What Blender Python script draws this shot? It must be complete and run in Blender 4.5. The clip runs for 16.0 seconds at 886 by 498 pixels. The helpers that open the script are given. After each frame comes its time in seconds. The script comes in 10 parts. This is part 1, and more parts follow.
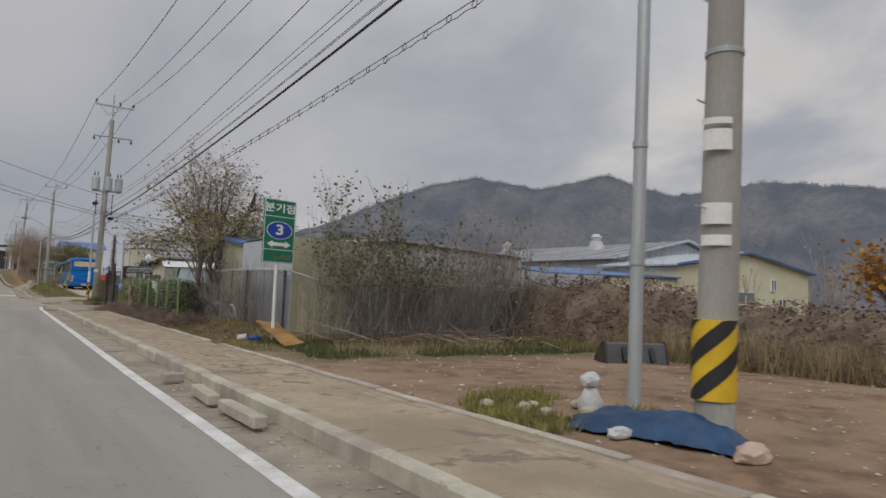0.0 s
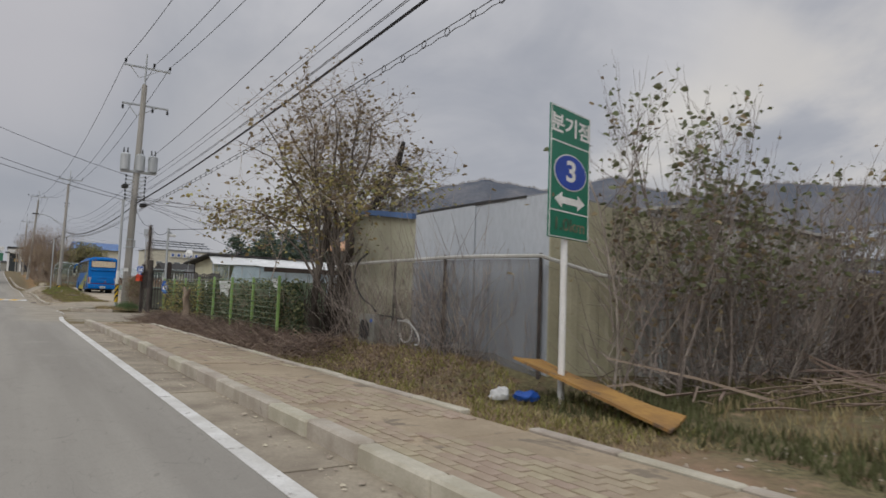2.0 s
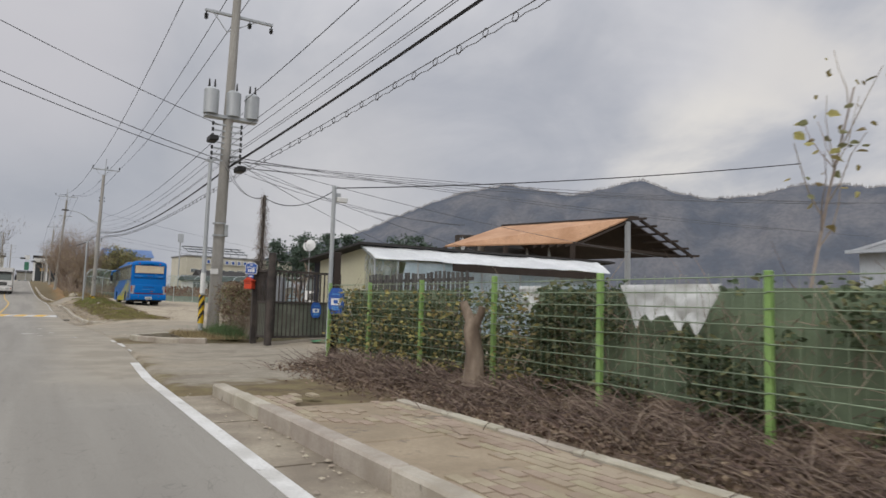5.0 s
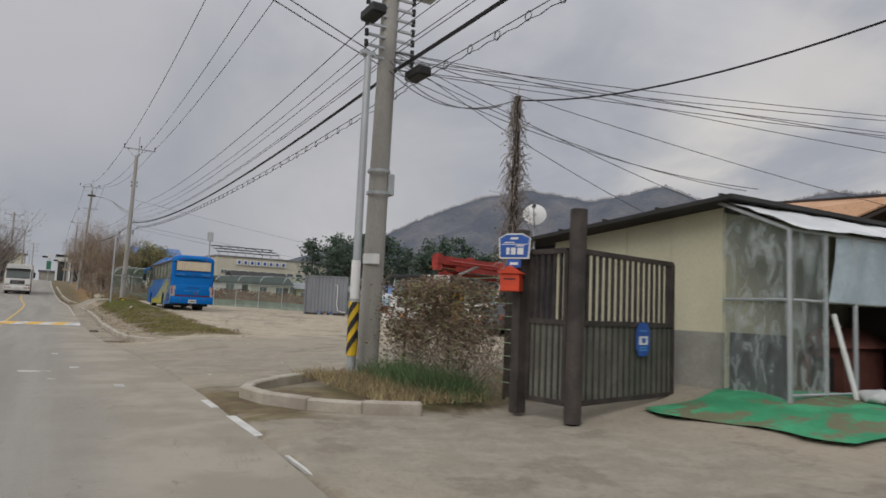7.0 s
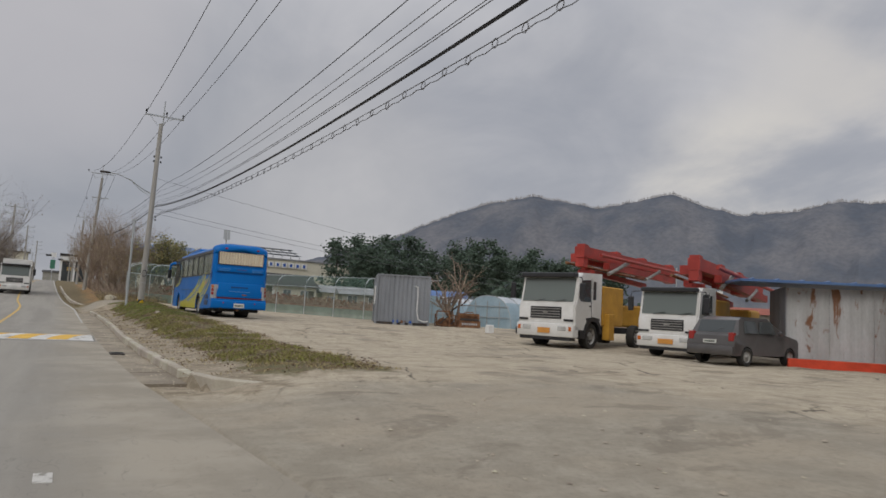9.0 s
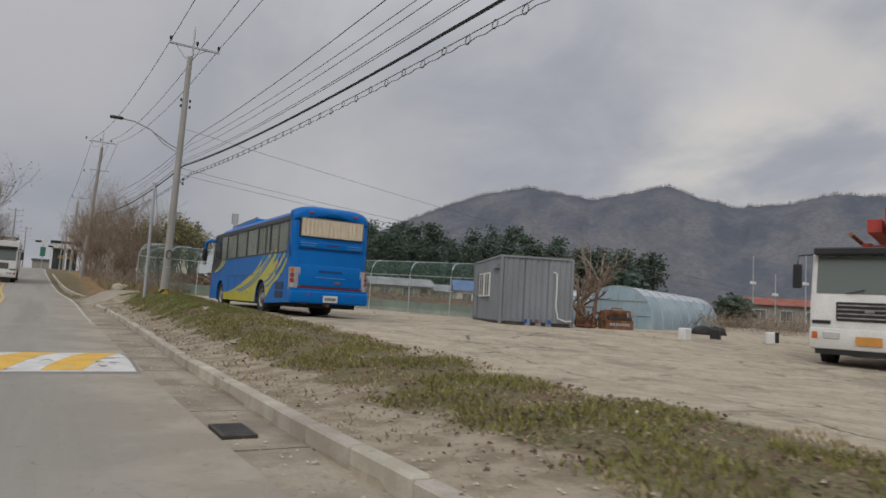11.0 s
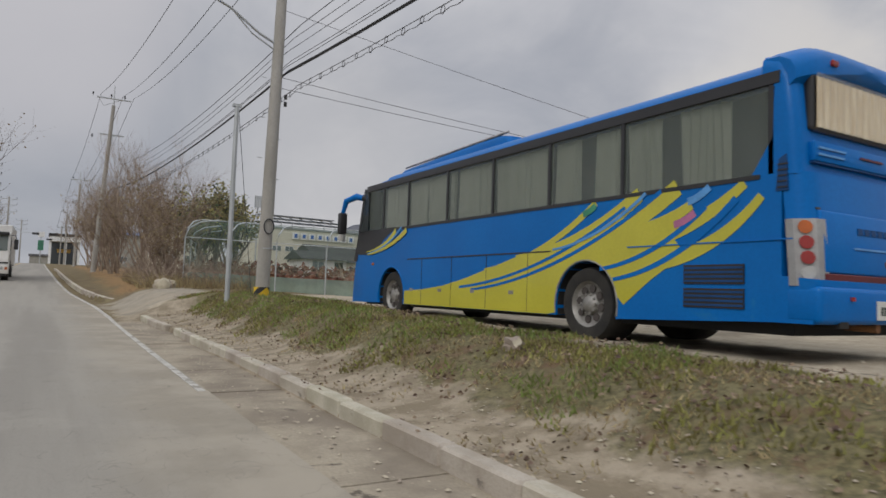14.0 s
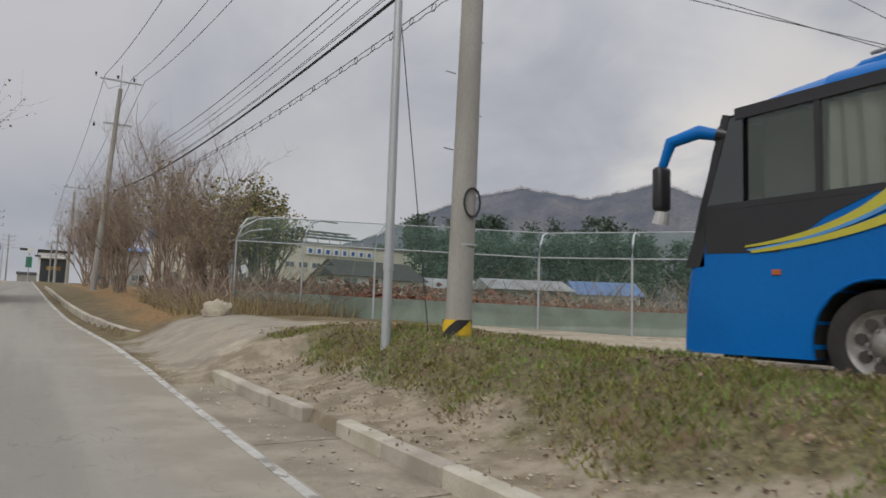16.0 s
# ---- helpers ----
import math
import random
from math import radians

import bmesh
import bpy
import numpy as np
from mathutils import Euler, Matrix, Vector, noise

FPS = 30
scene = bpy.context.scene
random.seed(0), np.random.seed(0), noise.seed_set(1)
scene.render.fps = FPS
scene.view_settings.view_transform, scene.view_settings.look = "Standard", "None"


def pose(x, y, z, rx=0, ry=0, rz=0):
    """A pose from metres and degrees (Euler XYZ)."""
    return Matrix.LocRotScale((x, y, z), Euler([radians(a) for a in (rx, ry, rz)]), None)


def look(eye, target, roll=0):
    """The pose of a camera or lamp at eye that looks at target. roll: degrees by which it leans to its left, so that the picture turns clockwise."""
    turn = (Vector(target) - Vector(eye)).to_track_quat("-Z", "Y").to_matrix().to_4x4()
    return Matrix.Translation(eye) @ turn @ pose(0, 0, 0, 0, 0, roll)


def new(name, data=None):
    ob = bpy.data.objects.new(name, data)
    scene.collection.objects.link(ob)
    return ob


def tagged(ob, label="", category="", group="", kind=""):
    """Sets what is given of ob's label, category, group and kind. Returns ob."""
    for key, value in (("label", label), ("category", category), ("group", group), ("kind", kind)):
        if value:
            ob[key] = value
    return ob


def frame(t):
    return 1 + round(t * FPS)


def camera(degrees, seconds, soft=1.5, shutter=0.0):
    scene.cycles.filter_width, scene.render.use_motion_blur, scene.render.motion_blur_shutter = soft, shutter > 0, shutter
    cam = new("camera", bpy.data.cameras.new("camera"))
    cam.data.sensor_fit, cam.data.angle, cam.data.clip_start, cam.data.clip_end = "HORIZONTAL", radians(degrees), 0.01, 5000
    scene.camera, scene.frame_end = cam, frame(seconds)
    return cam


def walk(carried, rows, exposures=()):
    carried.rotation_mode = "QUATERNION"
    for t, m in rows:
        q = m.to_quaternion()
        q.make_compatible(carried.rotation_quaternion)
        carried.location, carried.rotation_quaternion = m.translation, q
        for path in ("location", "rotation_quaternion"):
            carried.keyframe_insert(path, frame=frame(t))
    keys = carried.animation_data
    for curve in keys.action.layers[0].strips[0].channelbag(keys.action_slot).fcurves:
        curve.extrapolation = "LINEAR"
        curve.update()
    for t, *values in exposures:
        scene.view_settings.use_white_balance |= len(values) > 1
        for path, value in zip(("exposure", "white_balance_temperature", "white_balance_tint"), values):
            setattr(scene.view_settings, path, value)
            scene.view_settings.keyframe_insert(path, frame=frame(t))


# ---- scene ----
# ---- camera ----
cam = camera(66.9, 16.0, soft=1.6, shutter=0.15)
PATH = [
    (0, (-0.105, -0.498, 1.286), (0.999, 1.163, 1.425), 2.2),
    (0.5, (-0.054, 1.986, 1.247), (1.047, 3.65, 1.389), 2.2),
    (1, (-0.008, 4.472, 1.21), (1.087, 6.14, 1.353), 2.2),
    (1.5, (0.012, 6.958, 1.213), (1.104, 8.627, 1.357), 2.2),
    (2, (0.066, 9.488, 1.195), (1.152, 11.161, 1.34), 2.1),
    (2.5, (0.073, 12.08, 1.159), (1.157, 13.755, 1.304), 2.2),
    (3, (0.095, 14.702, 1.208), (1.166, 16.386, 1.339), 1.4),
    (3.5, (0.085, 17.018, 1.26), (1.146, 18.708, 1.387), 1.7),
    (4, (0.057, 19.63, 1.258), (1.111, 21.325, 1.385), 1.4),
    (4.2, (0.058, 20.686, 1.248), (1.111, 22.38, 1.383), 1.4),
    (6.3, (0.513, 32.261, 1.161), (1.513, 33.983, 1.348), 2.6),
    (6.5, (0.505, 33.475, 1.173), (1.501, 35.199, 1.357), 2.7),
    (7, (0.442, 36.551, 1.217), (1.434, 38.279, 1.394), 2.4),
    (7.5, (0.374, 39.561, 1.23), (1.364, 41.289, 1.409), 2.2),
    (8, (0.434, 42.689, 1.232), (1.421, 44.419, 1.416), 2.5),
    (8.5, (0.51, 45.497, 1.189), (1.491, 47.23, 1.378), 2.8),
    (8.7, (0.538, 46.592, 1.168), (1.516, 48.326, 1.36), 3.0),
    (10.8, (0.354, 59.17, 1.035), (1.359, 60.89, 1.216), 3.4),
    (11, (0.318, 60.279, 1.022), (1.322, 62.001, 1.19), 3.3),
    (11.5, (0.24, 63.11, 0.969), (1.244, 64.832, 1.131), 3.3),
    (12, (0.144, 65.924, 0.924), (1.152, 67.644, 1.084), 3.4),
    (12.5, (0.109, 68.606, 0.963), (1.118, 70.325, 1.125), 2.9),
    (13, (0.091, 71.121, 1.058), (1.099, 72.84, 1.228), 1.7),
    (13.5, (0.062, 73.572, 1.031), (1.071, 75.294, 1.167), 1.8),
    (14, (0.004, 75.842, 1.058), (1.017, 77.562, 1.186), 1.9),
    (14.5, (-0.077, 78.123, 1.006), (0.939, 79.84, 1.157), 1.9),
    (15, (-0.065, 80.575, 1.05), (0.95, 82.29, 1.211), 1.7),
    (15.5, (-0.049, 83.211, 1.105), (0.97, 84.924, 1.27), 1.7),
    (16, (-0.057, 85.886, 1.151), (0.974, 87.59, 1.333), 1.8),
]
walk(cam, [(t, look(eye, target, roll)) for t, eye, target, roll in PATH],
     [(0, 0.0), (1.5, 0.0), (2.5, 0.16), (3.5, 0.3), (4.2, 0.33), (6.3, 0.1), (7, 0.06), (8.5, 0.0), (12.5, -0.02), (13.5, 0.06), (14.5, 0.16), (16, 0.16)])


# ---- node helpers ----
class Nodes:
    def __init__(self, tree):
        self.t = tree
        self.l = tree.links

    def put(self, socket, value):
        if hasattr(value, "links"):
            self.l.new(value, socket)
        else:
            socket.default_value = value

    def node(self, kind, **props):
        n = self.t.nodes.new(kind)
        if "operation" in props:
            n.operation = props["operation"]
            n.use_clamp = props.get("use_clamp", False)
        if "interpolation_type" in props:
            n.interpolation_type = props["interpolation_type"]
        if "data_type" in props:
            n.data_type = props["data_type"]
        if "blend_type" in props:
            n.blend_type = props["blend_type"]
        if "sky_type" in props:
            n.sky_type = props["sky_type"]
            n.sun_disc = props["sun_disc"]
        return n

    def math(self, op, a, b=0.0, clamp=False):
        n = self.node("ShaderNodeMath", operation=op, use_clamp=clamp)
        self.put(n.inputs[0], a)
        self.put(n.inputs[1], b)
        return n.outputs[0]

    def noise(self, vec, scale, detail=4.0, rough=0.55, distortion=0.0, colour=False):
        n = self.node("ShaderNodeTexNoise")
        self.l.new(vec, n.inputs["Vector"])
        n.inputs["Scale"].default_value = scale
        n.inputs["Detail"].default_value = detail
        n.inputs["Roughness"].default_value = rough
        n.inputs["Distortion"].default_value = distortion
        return n.outputs["Color" if colour else "Fac"]

    def smooth(self, v, lo, hi):
        n = self.node("ShaderNodeMapRange", interpolation_type="SMOOTHSTEP")
        self.put(n.inputs["Value"], v)
        n.inputs["From Min"].default_value = lo
        n.inputs["From Max"].default_value = hi
        return n.outputs["Result"]

    def mix(self, fac, a, b, kind="MIX"):
        n = self.node("ShaderNodeMix", data_type="RGBA", blend_type=kind)
        self.put(n.inputs["Factor"], fac)
        for s, v in ((n.inputs[6], a), (n.inputs[7], b)):
            self.put(s, v if hasattr(v, "links") else (*v, 1.0))
        return n.outputs[2]

    def xyz(self, vec):
        n = self.node("ShaderNodeSeparateXYZ")
        self.l.new(vec, n.inputs[0])
        return n.outputs

    def scaled(self, vec, sx, sy, sz):
        n = self.node("ShaderNodeMapping")
        self.l.new(vec, n.inputs["Vector"])
        n.inputs["Scale"].default_value = (sx, sy, sz)
        return n.outputs[0]


# ---- world and sun: a thick, bright overcast, lightest overhead and low behind the hills ----
world = bpy.data.worlds.new("overcast")
scene.world = world
world.use_nodes = True
w = Nodes(world.node_tree)
world.node_tree.nodes.clear()
coord = w.node("ShaderNodeTexCoord").outputs["Generated"]
axes = w.xyz(coord)
sky = w.node("ShaderNodeTexSky", sky_type="NISHITA", sun_disc=False)
sky.sun_elevation, sky.sun_rotation = radians(40), radians(230)
sky.air_density, sky.dust_density = 1.0, 3.0
up = w.math("MAXIMUM", axes[2], 0.02)
flat = w.node("ShaderNodeCombineXYZ")
w.put(flat.inputs[0], w.math("DIVIDE", axes[0], w.math("ADD", up, 0.42)))
w.put(flat.inputs[1], w.math("DIVIDE", axes[1], w.math("ADD", up, 0.42)))
puffs = w.noise(flat.outputs[0], 1.1, 4.0, 0.5, 0.4)
shreds = w.noise(flat.outputs[0], 3.1, 5.0, 0.55, 0.7)
wisps = w.noise(w.scaled(flat.outputs[0], 1.0, 0.6, 1.0), 2.1, 6.0, 0.6, 0.5)
cover = w.math("ADD", w.math("MULTIPLY", puffs, 0.5), w.math("ADD", w.math("MULTIPLY", shreds, 0.2), w.math("MULTIPLY", wisps, 0.3)))


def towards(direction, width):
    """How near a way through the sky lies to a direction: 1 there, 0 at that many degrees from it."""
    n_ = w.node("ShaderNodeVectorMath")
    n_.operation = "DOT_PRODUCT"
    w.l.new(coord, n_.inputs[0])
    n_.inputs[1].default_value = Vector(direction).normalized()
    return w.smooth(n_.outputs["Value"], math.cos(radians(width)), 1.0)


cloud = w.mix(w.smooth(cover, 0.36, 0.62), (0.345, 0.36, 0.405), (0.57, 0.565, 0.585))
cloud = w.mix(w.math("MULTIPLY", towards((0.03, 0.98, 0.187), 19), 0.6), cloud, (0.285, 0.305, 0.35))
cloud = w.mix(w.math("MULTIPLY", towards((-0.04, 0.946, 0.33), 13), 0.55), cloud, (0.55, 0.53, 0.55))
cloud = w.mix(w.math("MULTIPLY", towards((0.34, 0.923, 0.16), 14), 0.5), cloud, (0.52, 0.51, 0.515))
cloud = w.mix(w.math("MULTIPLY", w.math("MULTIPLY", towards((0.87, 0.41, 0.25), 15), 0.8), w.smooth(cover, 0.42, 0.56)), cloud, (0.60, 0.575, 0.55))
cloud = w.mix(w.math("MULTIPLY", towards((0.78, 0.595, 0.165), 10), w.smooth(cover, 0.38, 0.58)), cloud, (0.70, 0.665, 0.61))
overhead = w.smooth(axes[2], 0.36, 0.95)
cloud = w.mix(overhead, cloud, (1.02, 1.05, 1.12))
clear = w.node("ShaderNodeBackground")
w.put(clear.inputs[0], sky.outputs[0])
clear.inputs[1].default_value = 0.05
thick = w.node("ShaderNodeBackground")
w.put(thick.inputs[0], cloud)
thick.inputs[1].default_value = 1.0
both = w.node("ShaderNodeMixShader")
both.inputs[0].default_value = 0.94
w.l.new(clear.outputs[0], both.inputs[1])
w.l.new(thick.outputs[0], both.inputs[2])
w.l.new(both.outputs[0], w.node("ShaderNodeOutputWorld").inputs[0])

sun = new("sun", bpy.data.lights.new("sun", "SUN"))
sun.data.energy, sun.data.angle, sun.data.color = 1.0, radians(30), (1.0, 0.965, 0.92)
sun.matrix_world = look((-40, 0, 60), (-40 + 0.60, 0 + 0.50, 60 - 0.64))


# ---- materials ----
def material(name, base, rough=0.8, dark=None, light=None, scale=1.5, fine=30.0, amount=0.6, bump=0.2, metal=0.0,
             spots=None, spot_cover=0.62, spot_scale=3.0, stretch=(1, 1, 1), spec=0.35, island=0.0, random_tone=0.0, transmit=0.0, alpha=1.0, coat=0.0, thin=0.0):
    """Base colour varied at two scales, a fine relief and, if given, stains of another colour."""
    m = bpy.data.materials.new(name)
    m.use_nodes = True
    n = Nodes(m.node_tree)
    b = m.node_tree.nodes["Principled BSDF"]
    vec = n.scaled(n.node("ShaderNodeTexCoord").outputs["Object"], *stretch)
    dark = dark or tuple(c * 0.68 for c in base)
    light = light or tuple(min(1.0, c * 1.25) for c in base)
    big = n.noise(vec, scale, 5.0, 0.6)
    small = n.noise(vec, fine, 4.0, 0.6)
    col = n.mix(n.smooth(big, 0.34, 0.68), dark, light)
    col = n.mix(1.0 - amount, col, base)
    col = n.mix(n.math("MULTIPLY", n.smooth(small, 0.35, 0.7), 0.45 * amount), col, tuple(c * 0.62 for c in base))
    r = n.math("ADD", n.math("MULTIPLY", big, 0.2), rough - 0.1)
    if spots:
        stain = n.smooth(n.noise(vec, spot_scale, 6.0, 0.65, 0.5), spot_cover, spot_cover + 0.08)
        col = n.mix(stain, col, spots)
    if island or random_tone:
        if random_tone:
            pick = n.node("ShaderNodeObjectInfo").outputs["Random"]
            k = random_tone
        else:
            pick = n.node("ShaderNodeNewGeometry").outputs["Random Per Island"]
            k = island
        tone = n.math("ADD", n.math("MULTIPLY", pick, 2 * k), 1.0 - k)
        hsv = n.node("ShaderNodeHueSaturation")
        n.put(hsv.inputs["Value"], tone)
        n.put(hsv.inputs["Hue"], n.math("ADD", n.math("MULTIPLY", pick, 0.04), 0.48))
        n.l.new(col, hsv.inputs["Color"])
        col = hsv.outputs[0]
    n.put(b.inputs["Base Color"], col)
    n.put(b.inputs["Roughness"], r)
    b.inputs["Metallic"].default_value = metal
    b.inputs["Specular IOR Level"].default_value = spec
    b.inputs["Transmission Weight"].default_value = transmit
    b.inputs["Alpha"].default_value = alpha
    b.inputs["Coat Weight"].default_value = coat
    if bump:
        bp = n.node("ShaderNodeBump")
        bp.inputs["Strength"].default_value = bump
        bp.inputs["Distance"].default_value = 0.02
        n.put(bp.inputs["Height"], n.math("ADD", small, n.math("MULTIPLY", big, 0.6)))
        n.l.new(bp.outputs[0], b.inputs["Normal"])
    if thin:
        # daylight passes through leaves and blades
        through_ = n.node("ShaderNodeBsdfTranslucent")
        n.put(through_.inputs["Color"], col)
        both_ = n.node("ShaderNodeMixShader")
        both_.inputs[0].default_value = thin
        n.l.new(b.outputs[0], both_.inputs[1])
        n.l.new(through_.outputs[0], both_.inputs[2])
        n.l.new(both_.outputs[0], m.node_tree.nodes["Material Output"].inputs["Surface"])
    return m


def glass(name, tint=(0.8, 0.85, 0.85), rough=0.03, alpha=0.35):
    m = bpy.data.materials.new(name)
    m.use_nodes = True
    b = m.node_tree.nodes["Principled BSDF"]
    b.inputs["Base Color"].default_value = (*tint, 1)
    b.inputs["Roughness"].default_value = rough
    b.inputs["Specular IOR Level"].default_value = 0.6
    b.inputs["Alpha"].default_value = alpha
    return m


M = {}
M["asphalt"] = material("asphalt", (0.235, 0.22, 0.2), 0.85, (0.19, 0.18, 0.165), (0.28, 0.265, 0.24), 0.35, 60, 0.7, 0.35, spots=(0.16, 0.15, 0.14), spot_cover=0.66, spot_scale=0.5, stretch=(1, 0.35, 1))
M["line_white"] = material("line_white", (0.62, 0.61, 0.58), 0.7, (0.5, 0.48, 0.44), (0.72, 0.71, 0.68), 2, 40, 0.8, 0.15, spots=(0.27, 0.25, 0.22), spot_cover=0.60, spot_scale=6)
M["line_worn"] = material("worn_line_white", (0.5, 0.48, 0.44), 0.75, (0.4, 0.38, 0.34), (0.58, 0.56, 0.52), 2, 40, 0.8, 0.15, spots=(0.24, 0.22, 0.19), spot_cover=0.5, spot_scale=5)
M["line_yellow"] = material("line_yellow", (0.62, 0.38, 0.07), 0.7, (0.48, 0.3, 0.08), (0.68, 0.45, 0.12), 2, 40, 0.8, 0.15, spots=(0.3, 0.27, 0.22), spot_cover=0.56, spot_scale=5)
M["gutter"] = material("gutter_concrete", (0.30, 0.255, 0.195), 0.9, (0.2, 0.165, 0.125), (0.38, 0.33, 0.25), 1.1, 35, 0.9, 0.4, spots=(0.11, 0.09, 0.07), spot_cover=0.62, spot_scale=2.2)
M["kerb"] = material("kerb_concrete", (0.43, 0.385, 0.315), 0.85, (0.33, 0.29, 0.225), (0.5, 0.455, 0.38), 2.2, 50, 0.8, 0.3, spots=(0.16, 0.14, 0.115), spot_cover=0.64, spot_scale=3, random_tone=0.12)
M["paving"] = material("sandy_paving", (0.345, 0.275, 0.19), 0.9, (0.26, 0.205, 0.14), (0.42, 0.34, 0.24), 0.8, 30, 0.9, 0.3, spots=(0.19, 0.155, 0.115), spot_cover=0.54, spot_scale=1.6)
M["concrete"] = material("pole_concrete", (0.36, 0.345, 0.315), 0.85, (0.28, 0.265, 0.235), (0.42, 0.405, 0.375), 1.2, 45, 0.8, 0.2, spots=(0.22, 0.2, 0.175), spot_cover=0.62, spot_scale=2, stretch=(1, 1, 0.3))
M["galv"] = material("galvanised_steel", (0.45, 0.47, 0.48), 0.5, (0.36, 0.38, 0.39), (0.52, 0.54, 0.55), 2, 60, 0.6, 0.08, metal=0.35, stretch=(1, 1, 0.2))
M["wire"] = material("black_cable", (0.035, 0.035, 0.038), 0.6, bump=0)
M["wire_grey"] = material("grey_cable", (0.13, 0.13, 0.135), 0.6, bump=0)
M["black"] = material("black_paint", (0.03, 0.03, 0.03), 0.6, amount=0.5, bump=0.1)
M["yellow"] = material("yellow_reflective", (0.72, 0.47, 0.03), 0.5, amount=0.5, bump=0.05, spots=(0.35, 0.25, 0.08), spot_cover=0.66)
M["white"] = material("white_paint", (0.74, 0.74, 0.72), 0.5, (0.62, 0.61, 0.58), (0.8, 0.8, 0.79), 2, 30, 0.5, 0.05)
M["rust"] = material("rusty_steel", (0.2, 0.095, 0.05), 0.9, (0.11, 0.055, 0.035), (0.3, 0.15, 0.07), 4, 40, 1, 0.4)
M["dark_steel"] = material("dark_brown_steel", (0.055, 0.045, 0.04), 0.65, (0.035, 0.03, 0.028), (0.085, 0.07, 0.06), 3, 40, 0.9, 0.2, spots=(0.12, 0.07, 0.045), spot_cover=0.64)


# ---- mesh helpers ----
def thing(name, at, label, category, group="", kind="", turn=0.0):
    ob = new(name)
    ob.empty_display_size = 0.2
    ob.matrix_basis = pose(*at, 0, 0, turn)
    return tagged(ob, label, category, group, kind)


def link(name, bm, mat, parent=None, smooth=False):
    me = bpy.data.meshes.new(name)
    bm.to_mesh(me)
    bm.free()
    return place(name, me, mat, parent, smooth)


def place(name, me, mat, parent=None, smooth=False):
    for m in (mat if isinstance(mat, (list, tuple)) else [mat]):
        if len(me.materials) < (len(mat) if isinstance(mat, (list, tuple)) else 1):
            me.materials.append(m)
    if smooth:
        me.shade_smooth()
        me.set_sharp_from_angle(angle=radians(38))
    ob = new(name, me)
    ob.parent = parent
    return ob


def part(name, bm, mat, parent, label="", smooth=False):
    ob = link(name, bm, mat, parent, smooth)
    if label:
        ob["label"] = label
    return ob


def mesh_from(name, verts, faces, mat, parent=None, smooth=False, slots=None):
    me = bpy.data.meshes.new(name)
    me.from_pydata(verts, [], faces)
    ob = place(name, me, mat, parent, smooth)
    if slots is not None:
        me.polygons.foreach_set("material_index", slots)
    me.update()
    return ob


def box(bm, x0, x1, y0, y1, z0, z1, bevel=0.0, m=None):
    r = bmesh.ops.create_cube(bm, size=1.0, matrix=Matrix.LocRotScale(((x0 + x1) / 2, (y0 + y1) / 2, (z0 + z1) / 2), None, (abs(x1 - x0), abs(y1 - y0), abs(z1 - z0))))
    vs = r["verts"]
    if bevel:
        es = list({e for v in vs for e in v.link_edges})
        out = bmesh.ops.bevel(bm, geom=es, offset=bevel, segments=1, affect="EDGES", profile=0.5)
        vs = list({v for f in out["faces"] for v in f.verts} | {v for v in vs if v.is_valid})
    if m is not None:
        bmesh.ops.transform(bm, matrix=m, verts=vs)
    return vs


def boxed(*args, **kw):
    bm = bmesh.new()
    box(bm, *args, **kw)
    return bm


def rod(bm, a, b, r0, r1=None, seg=8, caps=True):
    a, b = Vector(a), Vector(b)
    r1 = r0 if r1 is None else r1
    d = b - a
    q = d.to_track_quat("Z", "Y").to_matrix().to_4x4()
    return bmesh.ops.create_cone(bm, cap_ends=caps, segments=seg, radius1=r0, radius2=r1, depth=d.length, matrix=Matrix.Translation((a + b) / 2) @ q)["verts"]


def rodded(*args, **kw):
    bm = bmesh.new()
    rod(bm, *args, **kw)
    return bm


def ball(bm, c, r, scale=(1, 1, 1), sub=2):
    return bmesh.ops.create_icosphere(bm, subdivisions=sub, radius=r, matrix=Matrix.LocRotScale(c, None, scale))["verts"]


def prism(bm, outline, a, b, axis="x"):
    """An outline in a plane, pushed from a to b along an axis. axis x: outline (y, z); y: (x, z); z: (x, y)."""
    def at(p, s):
        return {"x": (s, p[0], p[1]), "y": (p[0], s, p[1]), "z": (p[0], p[1], s)}[axis]
    va = [bm.verts.new(at(p, a)) for p in outline]
    vb = [bm.verts.new(at(p, b)) for p in outline]
    k = len(outline)
    fs = [bm.faces.new(va), bm.faces.new(vb[::-1])]
    for i in range(k):
        fs.append(bm.faces.new((va[i], vb[i], vb[(i + 1) % k], va[(i + 1) % k])))
    bmesh.ops.recalc_face_normals(bm, faces=fs)
    return va + vb


def tube_data(points, radii, seg, verts, faces):
    """Adds a tapered tube along points to the lists verts and faces."""
    base = len(verts)
    k = len(points)
    for i, p in enumerate(points):
        d = (points[min(i + 1, k - 1)] - points[max(i - 1, 0)]).normalized()
        side = d.cross(Vector((0.31, 0.17, 0.93))).normalized()
        if side.length < 0.5:
            side = Vector((1, 0, 0))
        over = d.cross(side)
        for s in range(seg):
            a = 2 * math.pi * s / seg
            verts.append(p + (side * math.cos(a) + over * math.sin(a)) * radii[i])
    for i in range(k - 1):
        for s in range(seg):
            a, b = base + i * seg + s, base + i * seg + (s + 1) % seg
            faces.append((a, b, b + seg, a + seg))
    faces.append(tuple(base + s for s in range(seg))[::-1])
    faces.append(tuple(base + (k - 1) * seg + s for s in range(seg)))


